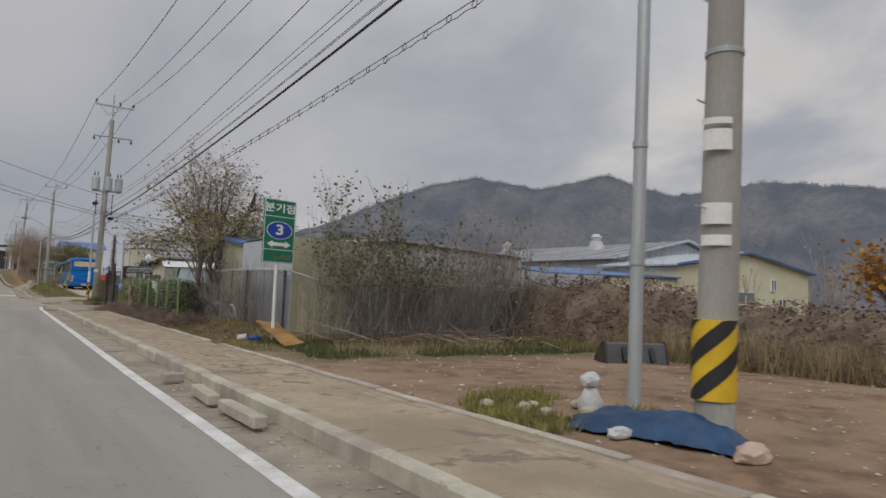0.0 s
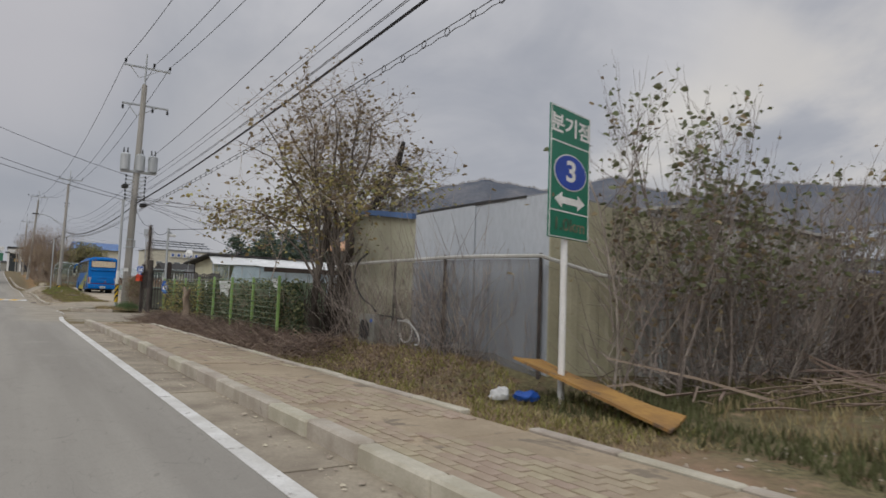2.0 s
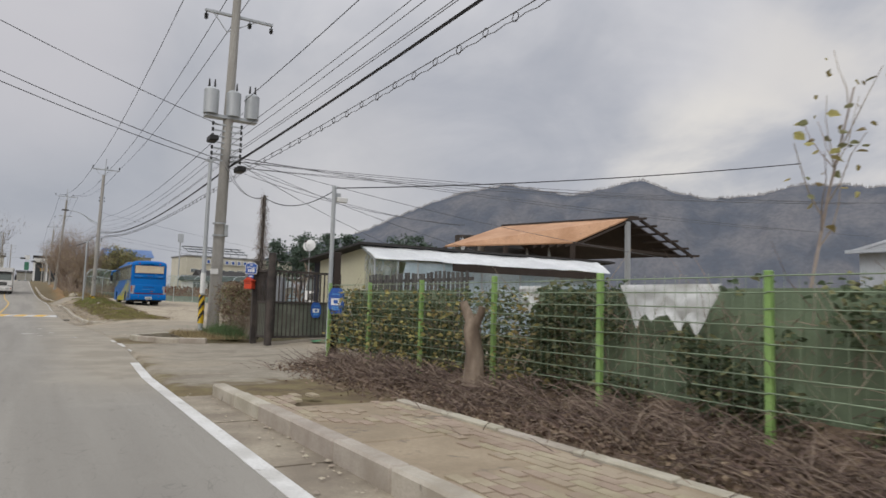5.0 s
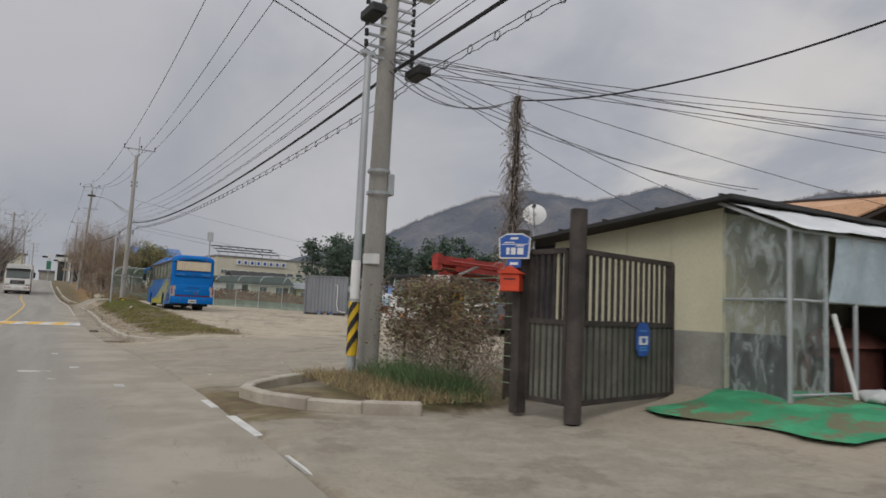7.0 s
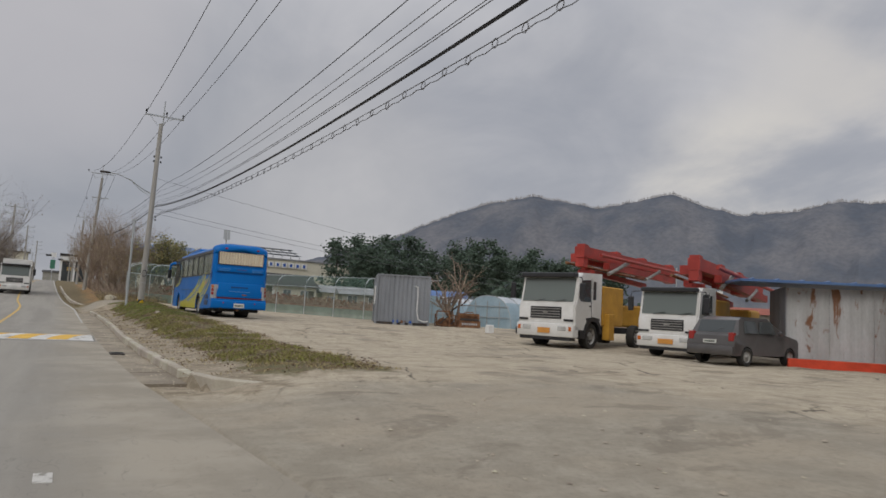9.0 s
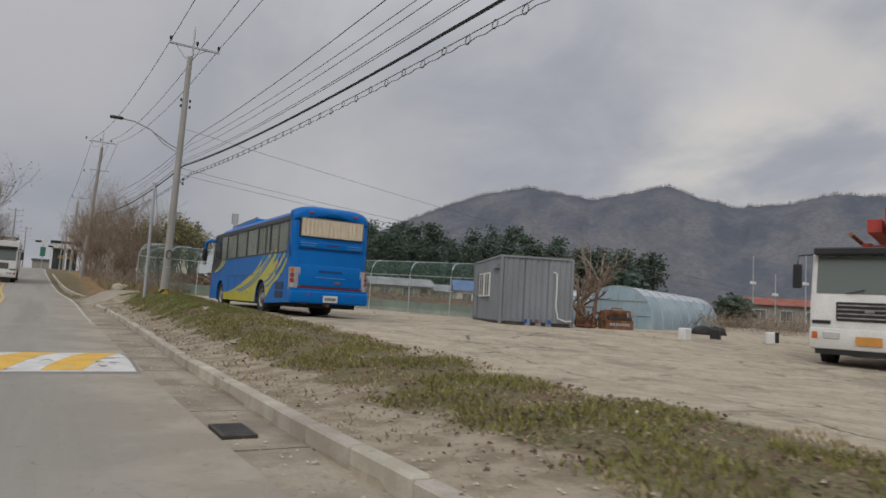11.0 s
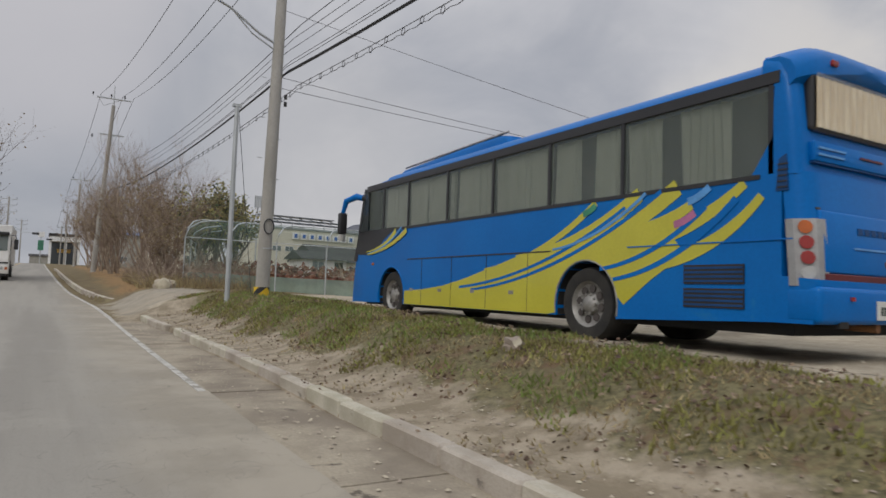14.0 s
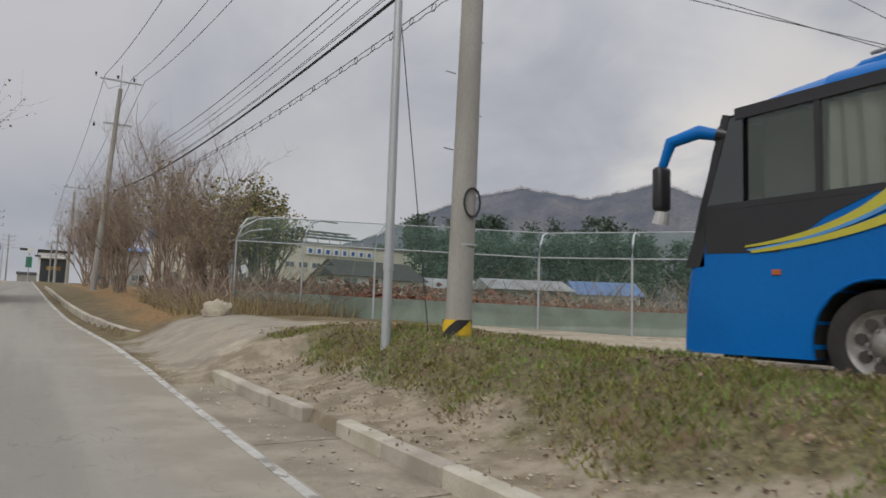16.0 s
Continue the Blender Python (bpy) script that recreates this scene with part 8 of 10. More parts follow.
scatter("weeds", "dry weeds by the wall", "weeds", 5000, 39, on_ground(5.6, 15, 11.5, 15.8, 0.5, (0.7, -0.1)), blade(0.18, 0.01), M["grass_dry"])

scatter("weeds", "patchy green weeds below the netting wall", "weeds", 4500, 45, on_ground(4.0, 6.0, 13.5, 21.5, 0.3, (0.8, -0.1)), blade(0.085, 0.011, 0.9), M["grass"])
scatter("weeds", "dry trampled grass below the netting wall", "weeds", 6000, 46, on_ground(3.95, 6.0, 13.0, 22.0, 0.3), blade(0.09, 0.01, 1.2), M["grass_dry"])

# bank smothered in dead vines, behind the bare lot
VB = [(14.3, 15.9), (15.3, 14.4), (15.3, 12.6), (14.7, 10.5), (14.3, 8.6), (14.2, 6.5), (14.1, 3.5), (14.0, -1.0), (13.8, -8)]
TOPS = [1.75, 1.85, 1.8, 1.6, 1.3, 1.25, 1.3, 1.3, 1.3]


def along_bank(u):
    k = min(len(VB) - 2, int(u))
    t = u - k
    return VB[k][0] * (1 - t) + VB[k + 1][0] * t, VB[k][1] * (1 - t) + VB[k + 1][1] * t, TOPS[k] * (1 - t) + TOPS[k + 1] * t


v, f = [], []
NB, NR = 120, 10
for i in range(NB + 1):
    x, y, z = along_bank(i / NB * (len(VB) - 1) * 0.9999)
    for j in range(NR + 1):
        s = j / NR
        w_ = 1.6 * (1 - s) + 0.1 * s if s < 0.8 else 0.42 - (s - 0.8) * 4
        lump = 0.35 * noise.noise((y * 0.9, s * 3, 1)) + 0.15 * noise.noise((y * 3, s * 7, 2))
        v.append((x - w_ - lump * 0.6, y - 0.3 * lump, ground_z(x, y) + (z - 0.1) * math.sin(min(1, s / 0.8) * 1.57) * (1 + 0.25 * noise.noise((y * 0.7, 0, 8))) - (0.1 if s > 0.85 else 0)))
for i in range(NB):
    for j in range(NR):
        k = i * (NR + 1) + j
        f.append((k, k + 1, k + NR + 2, k + NR + 1))
M["vine_mass"] = material("matted_dead_vines", (0.17, 0.125, 0.09), 0.95, (0.10, 0.075, 0.055), (0.25, 0.19, 0.135), 1.5, 18, 0.95, 0.8)
bank = tagged(mesh_from("vine_bank", v, f, M["vine_mass"], None, True), "bank smothered in matted dead brown vines", "bank", kind="structure")


def bank_point(r):
    x, y, z = along_bank(r.uniform(0, len(VB) - 1.01))
    s = r.random()
    return Vector((x - 1.5 * (1 - s) - 0.1 + r.uniform(-0.2, 0.2), y + r.uniform(-0.3, 0.3), ground_z(x, y) + z * math.sin(s * 1.57) * r.uniform(0.85, 1.1)))


scatter("bank_vines", "loose dead vines over the bank", "vines", 2600, 41, bank_point, stick(0.6, 0.006, 0.5), M["twig_brown"])
scatter("bank_leaves", "brown dead leaves over the bank", "vines", 13000, 42, bank_point, flake(0.085), M["litter"])
scatter("bank_grass", "tall dry tan grass before the bank", "grass", 5200, 43, lambda r: Vector((13.0 + r.uniform(-0.7, 1.0), r.uniform(1, 11), 0.02)), blade(0.7, 0.012, 0.35), M["grass_dry"])
scatter("bank_weeds", "green weeds at the foot of the bank", "grass", 2500, 44, lambda r: Vector((12.9 + r.uniform(-0.8, 0.8), r.uniform(7, 15), 0.02)), blade(0.22, 0.013), M["grass"])
for i in range(9):
    x, y, z = along_bank(0.3 + i * 0.75)
    tree("bare_bush", (x + 0.3, y, 0.6), "thin bare bush growing out of the bank", [(rb.uniform(-0.2, 0.2), rb.uniform(-0.3, 0.3), rb.uniform(1.4, 2.2), 0.015)] * 2, 2, (3, 5), 300 + i, [(M["leaf_brown"], 0.08, 0.5, 4)], M["twig"], M["twig"], up=0.6, spread=0.5, shrink=0.45, group="bushes on the bank", category="bush")
# trees behind the factory and at the lot's far side
rf = random.Random(77)
for i in range(16):
    x, y = 44 + rf.uniform(0, 34), 2 + i * 3.0 + rf.uniform(-2, 2)
    tree("bare_tree", (x, y, 0.3), "distant bare brown tree", [(rf.uniform(-0.15, 0.15), rf.uniform(-0.15, 0.15), rf.uniform(3.0, 4.6), 0.09), (0.2, 0.2, 3.0, 0.06)], 3, (4, 6), 400 + i, [(M["leaf_brown"], 0.10, 1, 9)], M["twig"], M["twig"], up=0.5, spread=0.65, shrink=0.52, leaf_size=0.2, group="far bare trees")
tree("autumn_tree", (40, 16.0, 0.3), "far tree with bright orange autumn leaves", [(0, 0, 3.2, 0.1), (0.3, 0.2, 2.8, 0.08), (-0.3, 0.1, 2.8, 0.08)], 2, (5, 7), 433, [(M["leaf_orange"], 1.0, 0.8, 9)], M["twig"], M["bark"], leaf_size=0.38, spread=0.7)

# hedge and tall grass by the transformer pole
def hedge_spot(low, high):
    def where(r):
        y = r.uniform(43.9, 47.0)
        if y < 44.6 and r.random() > 0.18 + (y - 43.9) * 0.5:
            return None
        top = 1.62 + 0.28 * noise.noise((y * 1.3, 2.0, 5)) + 0.12 * noise.noise((y * 4, 1.0, 5)) - 0.35 * max(0.0, y - 46.4)
        z = low + (1 - r.random() ** 1.6) * (top * high - low)
        x = 5.55 + r.gauss(0, 0.2)
        if noise.noise((y * 2.6, z * 2.6, x * 1.5)) < -0.12:
            return None
        return Vector((x, y, z))
    return where


scatter("hedge_leaves", "dense brown and olive hedge leaves by the pole", "hedge", 8600, 51, hedge_spot(0.7, 1.0), flake(0.052), M["hedge_brown"])
scatter("hedge_leaves", "olive leaves in the hedge", "hedge", 4200, 52, hedge_spot(0.35, 0.95), flake(0.05), M["leaf_olive"])
scatter("hedge_twigs", "twiggy stems of the hedge", "hedge", 1500, 53, lambda r: Vector((5.6 + r.gauss(0, 0.15), r.uniform(43.9, 47.0), 0.1 + r.random() * 0.9)), lambda r, p, v, f: stick(0.28, 0.005, 1.6)(r, p, v, f), M["twig_brown"])
scatter("tall_grass", "tall fresh green grass round the pole", "grass", 2600, 54, lambda r: Vector((5.1 + r.gauss(0, 0.2), r.uniform(43.7, 47.2), 0.05)) if r.random() < 0.4 + noise.noise((r.uniform(0, 1), 3, 3)) else Vector((5.2 + r.gauss(0, 0.15), r.uniform(44.2, 46.4), 0.05)), blade(0.36, 0.010, 0.9), M["grass_fresh"])
scatter("dry_grass", "dry trampled grass on the small island", "grass", 3000, 55, lambda r: Vector((r.uniform(3.9, 5.4), r.uniform(43.7, 47.3), 0.06)), blade(0.16, 0.01, 1.2), M["grass_dry"])
mesh2 = thing("mesh_fence", (5.75, 0, 0), "low wire fence half hidden in the hedge", "fence")
for y in (44.0, 45.5, 47.0):
    part("post", rodded((0, y, 0.05), (0, y, 1.7), 0.022, seg=8), M["dark_steel"], mesh2)
for k in range(9):
    part("wire", rodded((-0.16, 43.35, 0.3 + k * 0.17), (-0.2, 47.0, 0.3 + k * 0.17), 0.006, seg=4), M["wire_pale"], mesh2)
# vine post
vp = thing("vine_post", (5.7, 43.86, 0.1), "old wooden post wound with dead vines", "post")
part("shaft", rodded((0, 0, 0), (0.02, 0, 4.05), 0.06, 0.045, 10), M["bark_dark"], vp, smooth=True)
v, f = [], []
rv = random.Random(8)
for i in range(520):
    z = 1.6 + 2.4 * rv.random() ** 1.2
    a = rv.uniform(0, 6.28)
    w_ = (0.2 * (1 - abs(z - 2.4) / 2.4) + 0.03) * rv.uniform(0.2, 1.2)
    p = Vector((0.05 * math.cos(a), 0.05 * math.sin(a), z))
    q = p + Vector((w_ * math.cos(a), w_ * math.sin(a), rv.uniform(-0.35, 0.25)))
    tube_data([p, p.lerp(q, 0.6) + Vector((0, 0, 0.04)), q], [0.006, 0.005, 0.003], 3, v, f)
    if i % 3 == 0:
        leaves_at([q], 0.035, rv, v, f)
mesh_from("dead_vines", v, f, M["twig_dark"], vp)["label"] = "dead vines round post"

# fence-side growth: green weeds seen through the mesh, stump
scatter("fence_weeds", "green and yellow weeds through the mesh fence", "weeds", 900, 58, lambda r: Vector((5.24 + r.gauss(0, 0.05), r.uniform(31.0, 37.3), 0.3 + r.random() ** 1.5 * 1.1)), flake(0.07), M["leaf_yellow"])
scatter("fence_weeds", "green climbing weeds behind the mesh fence", "weeds", 5200, 56, lambda r: Vector((5.5 + r.gauss(0, 0.1), r.uniform(30.5, 37.5), 0.35 + r.random() ** 1.3 * 1.05)), flake(0.06), M["leaf_bush"])
scatter("fence_weeds", "dry weeds behind the mesh fence", "weeds", 700, 57, lambda r: Vector((5.5 + r.gauss(0, 0.1), r.uniform(23.5, 37.5), 0.35 + r.random() * 0.8)), lambda r, p, v, f: stick(0.4, 0.004, 1.6)(r, p, v, f), M["twig_brown"])
def fence_spot(r):
    y, z = r.uniform(23.4, 31.2), 0.3 + r.random() ** 1.2 * 1.15
    if noise.noise((y * 1.1, z * 2.0, 4.0)) < -0.02:
        return None
    return Vector((5.5 + r.gauss(0, 0.08), y, z))


scatter("fence_weeds", "dark green weeds pressed against the mesh fence", "weeds", 7000, 59, fence_spot, flake(0.075), M["leaf_ever"])
scatter("fence_weeds", "dark green weeds behind the far fence panels", "weeds", 3600, 47, lambda r: Vector((5.52 + r.gauss(0, 0.1), r.uniform(31.0, 37.5), 0.3 + r.random() ** 1.4 * 1.1)), flake(0.065), M["leaf_ever"])
scatter("fence_weeds", "olive weeds pressed against the mesh fence", "weeds", 4500, 60, fence_spot, flake(0.07), M["leaf_olive"])
# dead tendrils over the netting wall
WALL = line


def wall_spot(r):
    i = r.randrange(len(WALL) - 1)
    u = r.random()
    return Vector((WALL[i][0] * (1 - u) + WALL[i + 1][0] * u - 0.07 + r.uniform(-0.03, 0.02), WALL[i][1] * (1 - u) + WALL[i + 1][1] * u, 0.2 + r.random() ** 1.4 * 1.5))


scatter("wall_tendrils", "thin dark dead tendrils over the netting wall", "vines", 260, 71, wall_spot, lambda r, p, v, f: tube_data([p, p + Vector((r.uniform(-0.02, 0.02), r.uniform(-0.08, 0.08), r.uniform(0.1, 0.25))), p + Vector((0, r.uniform(-0.2, 0.2), r.uniform(0.25, 0.5)))], [0.004, 0.003, 0.0015], 3, v, f), M["twig_brown"])
for hose_pts in ([(5.72, 19.25 + 0.2 * math.cos(a), 0.62 + 0.19 * math.sin(a)) for a in np.linspace(0.9, 6.0, 20)],
                 soften([(5.71, 19.5, 0.78), (5.7, 19.3, 0.79), (5.69, 19.09, 0.76), (5.68, 18.92, 0.69), (5.68, 18.8, 0.6), (5.69, 18.75, 0.5), (5.7, 18.8, 0.42), (5.7, 18.9, 0.42)])):
    tagged(tube("hose_loop", hose_pts, 0.014, M["rail_white"]), "pale stiff hose loop hanging on the wall", "hose", "hose loops")
M["stump_wood"] = material("weathered_stump_wood", (0.25, 0.19, 0.14), 0.95, (0.13, 0.095, 0.07), (0.36, 0.29, 0.22), 4, 30, 0.95, 0.5, stretch=(1, 1, 0.3))
stump = thing("tree_stump", (4.95, 31.9, 0.3), "pale weathered tree stump beside the fence", "stump")
v, f = [], []
tube_data([Vector(p) for p in ((0, 0, -0.1), (0.02, 0, 0.3), (-0.03, 0.02, 0.6), (0.0, 0.03, 0.72))], [0.14, 0.11, 0.1, 0.09], 12, v, f)
tube_data([Vector(p) for p in ((0.0, 0.02, 0.62), (-0.05, 0.1, 0.82), (-0.07, 0.15, 0.93))], [0.08, 0.06, 0.055], 9, v, f)
tube_data([Vector(p) for p in ((0.0, 0.02, 0.6), (0.04, -0.08, 0.8), (0.05, -0.1, 0.88))], [0.07, 0.05, 0.045], 9, v, f)
mesh_from("trunk", v, f, M["stump_wood"], stump, True)

# verge grass, lot pebbles
scatter("verge_grass", "short patchy green grass on the verge", "grass", 36000, 61, on_ground(3.25, 6.2, 60.0, 98.0, 0.7, (0.9, -0.05)), blade(0.08, 0.014, 0.9), M["grass"])
scatter("verge_green_grass", "fresh green grass towards the end of the verge", "grass", 15000, 73, on_ground(3.4, 6.4, 80.0, 98.5, 0.5, (0.75, -0.02)), blade(0.085, 0.013, 0.9), M["grass_green"])
scatter("verge_dry_grass", "short dry tan grass on the verge", "grass", 34000, 62, on_ground(3.2, 6.4, 59.5, 98.5, 0.6, (1.3, -0.1)), blade(0.06, 0.012, 1.2), M["grass_dry"])
scatter("verge_leaves", "fallen brown leaves on the verge", "litter", 15000, 63, on_ground(3.3, 6.4, 59.5, 98.0, 0.3, (0.7, -0.2)), flake(0.05), M["litter"])
scatter("green_tuft", "fresh green grass by the tarpaulin", "grass", 3000, 64, on_ground(4.0, 6.3, 4.2, 6.6, 0.3, (0.8, -0.1)), blade(0.13, 0.012, 0.8), M["grass"])
scatter("lot_stones", "pale stones strewn on bare soil", "stones", 1500, 65, on_ground(4.0, 13.5, 1.0, 13.5, 0.0), pebble(0.02), M["stone"])
scatter("gravel", "loose gravel on the lot", "stones", 5000, 66, on_ground(2.6, 22, 48.0, 80.0, 0.0), pebble(0.016), M["stone"])
scatter("kerb_grit", "grit and leaves by the kerb", "litter", 3500, 67, lambda r: (lambda y: Vector((road_edge(y) + 0.05 + abs(r.gauss(0.32, 0.16)), y, road_z(y) - 0.01)))(r.uniform(2, 100)), pebble(0.014), M["stone"])
scatter("verge_stones", "grit on the worn path by the kerb", "stones", 4500, 68, on_ground(2.4, 3.8, 59, 97, 0.0), pebble(0.013), M["stone"])
scatter("path_wisps", "sparse dry grass wisps on the worn path", "grass", 5000, 75, on_ground(2.45, 3.6, 59.5, 97, 0.2, (1.5, 0.1)), blade(0.05, 0.011, 1.2), M["grass_dry"])
scatter("path_leaves", "brown leaves blown along the kerb", "litter", 3500, 76, on_ground(2.35, 3.7, 59.5, 97, 0.2, (1.2, 0.0)), flake(0.045), M["litter"])
scatter("corner_weeds", "dry brown weeds at the side lane", "weeds", 9000, 69, lambda r: on_ground(3.3, 9.0, 103.2, 114, 0.0)(r), blade(0.5, 0.012, 0.6), M["grass_dry"])
scatter("corner_brush", "brown twigs at the side lane", "weeds", 1600, 70, lambda r: on_ground(3.4, 8.0, 103.5, 116, 0.0)(r) + Vector((0, 0, r.random() * 0.5)), stick(0.9, 0.010, 1.5), M["twig_tan"])

# bare roadside trees beyond the lot
rt = random.Random(91)
for i, (x, y, h) in enumerate(((4.9, 107.5, 2.0), (4.9, 111, 3.2), (6.1, 113, 4.6), (5.1, 117, 5.0), (6.8, 118, 4.9), (5.6, 123, 5.0), (4.7, 127, 4.8), (7.0, 127, 5.2), (5.1, 134, 5.4), (5.1, 142, 5.4), (5.3, 151, 5.4), (5.3, 162, 5.2), (5.5, 176, 5.2), (4.1, 124.5, 3.6), (4.1, 133.5, 4.6), (4.1, 141, 4.8), (4.1, 150, 5.0))):
    tree("bare_tree", (x - 0.5, y, ground_z(x - 0.5, y)), "bare twiggy tan tree beside the road", [(rt.uniform(-0.3, 0.3), rt.uniform(-0.3, 0.3), h * rt.uniform(0.85, 1.15), 0.05) for _ in range(6)], 3, (5, 7), 500 + i, [(M["leaf_brown"], 0.12, 0.2, 5)], M["twig_tan"], M["twig_tan"], up=0.5, spread=0.62, shrink=0.5, leaf_size=0.12, group="roadside trees")
for i, (x, y, h) in enumerate(((7.6, 117, 3.3), (8.8, 119, 3.7), (10.4, 121, 3.5), (9.2, 126, 4.1), (12.4, 128, 3.9))):
    tree("tree", (x, y, ground_z(x, y)), "olive green bushy tree behind the mesh cage", [(rt.uniform(-0.35, 0.35), rt.uniform(-0.35, 0.35), h, 0.08) for _ in range(6)], 3, (4, 5), 540 + i, [(M["leaf_olive"], 0.6, 0.3, 12), (M["leaf_ever"], 0.2, 0.3, 12), (M["leaf_yellow"], 0.4, 0.3, 12)], M["twig"], M["bark"], up=0.6, spread=0.6, shrink=0.52, leaf_size=0.17, group="roadside trees")
for i, (x, y, h) in enumerate(((-5.9, 121, 6.2), (-7.4, 132, 5.4), (-6.6, 143, 5.4), (-6.8, 153, 5.2), (-7.2, 168, 5.0), (-8.6, 190, 5.0))):
    tree("bare_tree", (x, y, ground_z(x, y)), "bare brown tree across the road", [(rt.uniform(-0.3, 0.3), rt.uniform(-0.3, 0.3), h, 0.1) for _ in range(5)], 3, (4, 5), 560 + i, [(M["leaf_brown"], 0.3, 0.5, 9)], M["twig"], M["bark"], up=0.4, spread=0.7, shrink=0.58, leaf_size=0.12, group="roadside trees")
# pollarded tree by the container
tree("bare_tree", (21.0, 82.8, 0.4), "pale pollarded bare tree behind the container", [(0.3, 0.2, 2.7, 0.14), (-0.5, -0.2, 2.4, 0.12), (0.7, -0.4, 2.5, 0.11), (-0.2, 0.6, 2.4, 0.11)], 2, (6, 8), 571, [], M["twig_tan"], M["twig_tan"], up=0.15, spread=0.8, shrink=0.6)


# pine wood behind the lot
def pine(at, h, seed, label="tall dark green pine tree"):
    r = random.Random(seed)
    t = thing("pine_tree", at, label, "tree", "pine wood")
    v, f = [], []
    tube_data([Vector((0, 0, -0.3)), Vector((0.1, 0, h * 0.5)), Vector((0, 0.1, h * 0.97))], [0.22, 0.15, 0.04], 6, v, f)
    mesh_from("trunk", v, f, M["bark_dark"], t, True)
    v, f = [], []
    for i in range(34):
        z = h * r.uniform(0.28, 1.0)
        reach = h * 0.27 * (1.06 - z / h) ** 0.7 * r.uniform(0.35, 1.0) + 0.15
        a = r.uniform(0, 6.28)
        c = Vector((reach * math.cos(a), reach * math.sin(a), z))
        for k in range(34):
            p = c + Vector((r.gauss(0, 0.6), r.gauss(0, 0.6), r.gauss(0, 0.2)))
            leaves_at([p], 0.6, r, v, f, 0.2)
    mesh_from("crown", v, f, M["pine_needle"], t)["label"] = "dark green needle crown"


rp = random.Random(15)
for i in range(46):
    az = radians(22 + 25 * (i / 45) + rp.uniform(-1, 1))
    d = rp.uniform(112, 165)
    px_, py_ = d * math.sin(az), 60 + d * math.cos(az)
    lift_ = ground_z(px_, py_)
    pine((px_, py_, lift_), rp.uniform(0.088, 0.128) * d * (1.0 if math.degrees(az) < 42 else 0.8) - lift_, 700 + i)
pine((33.5, 93.5, 0.3), 3.0, 760, "small dark evergreen behind the pollarded tree")
pine((60.0, 104.0, 0.3), 2.8, 761, "small dark evergreen beyond the greenhouse")


lump_later = []
# ---- mesh cage fence, far buildings, trucks, signs and small things ----
cage = thing("mesh_cage_fence", (0, 0, 0), "tall pipe cage fence with arched tops and green netting", "fence")
M["net_green"] = material("thin_green_netting", (0.15, 0.25, 0.2), 0.9, bump=0, alpha=0.2)
M["net_low"] = material("pale_green_low_netting", (0.2, 0.28, 0.24), 0.9, bump=0.1, alpha=0.7)
c0, c1 = Vector((5.1, 106.6, 0)), Vector((21.5, 86.9, 0))
n_c = 11
side = Vector((0.79, 0.61, 0))
prev = None
for i in range(n_c + 1):
    b = c0.lerp(c1, i / n_c)
    z = ground_z(b.x, b.y)
    hc = 3.38 + 0.6 * max(0.0, 1 - i / 4) - z
    pts = [b + Vector((0, 0, z)), b + Vector((0, 0, z + hc * 0.7)), b + side * 0.12 + Vector((0, 0, z + hc * 0.83)), b + side * 0.45 + Vector((0, 0, z + hc * 0.94)), b + side * 0.95 + Vector((0, 0, z + hc * 0.985)), b + side * 1.9 + Vector((0, 0, z + hc))]
    tube("arched_post", pts, 0.03, M["galv"], cage, 7)
    if prev:
        for k in (1, 4):
            tube("rail", [prev[k], pts[k]], 0.018, M["galv"], cage, 5)
        v = [prev[0] + Vector((0, 0, 0.7)), pts[0] + Vector((0, 0, 0.7)), prev[1], pts[1], prev[2], pts[2], prev[3], pts[3], prev[4], pts[4]]
        mesh_from("netting", v, [(0, 1, 3, 2), (2, 3, 5, 4), (4, 5, 7, 6), (6, 7, 9, 8)], M["net_green"], cage)["label"] = "thin green netting"
        v = [prev[0], pts[0], prev[0] + Vector((0, 0, 0.6)), pts[0] + Vector((0, 0, 0.6))]
        mesh_from("low_netting", v, [(0, 1, 3, 2)], M["net_low"], cage)["label"] = "pale green low netting"
    prev = pts
cage2 = thing("mesh_cage_fence", (0, 0, 0), "tall pipe cage fence along the side lane", "fence")
prev = None
for i in range(5):
    b = Vector((5.1, 106.6, 0)).lerp(Vector((9.5, 126, 0)), i / 4)
    b.z = ground_z(b.x, b.y)
    pts = [b, b + Vector((0, 0, 2.1)), b + Vector((0.15, 0, 2.5)), b + Vector((0.6, 0, 2.8)), b + Vector((1.4, 0, 2.95))]
    tube("arched_post", pts, 0.03, M["galv"], cage2, 7)
    if prev:
        tube("rail", [prev[1], pts[1]], 0.018, M["galv"], cage2, 5)
        mesh_from("netting", [prev[0], pts[0], prev[1], pts[1], prev[3], pts[3]], [(0, 1, 3, 2), (2, 3, 5, 4)], M["net_green"], cage2)
    prev = pts

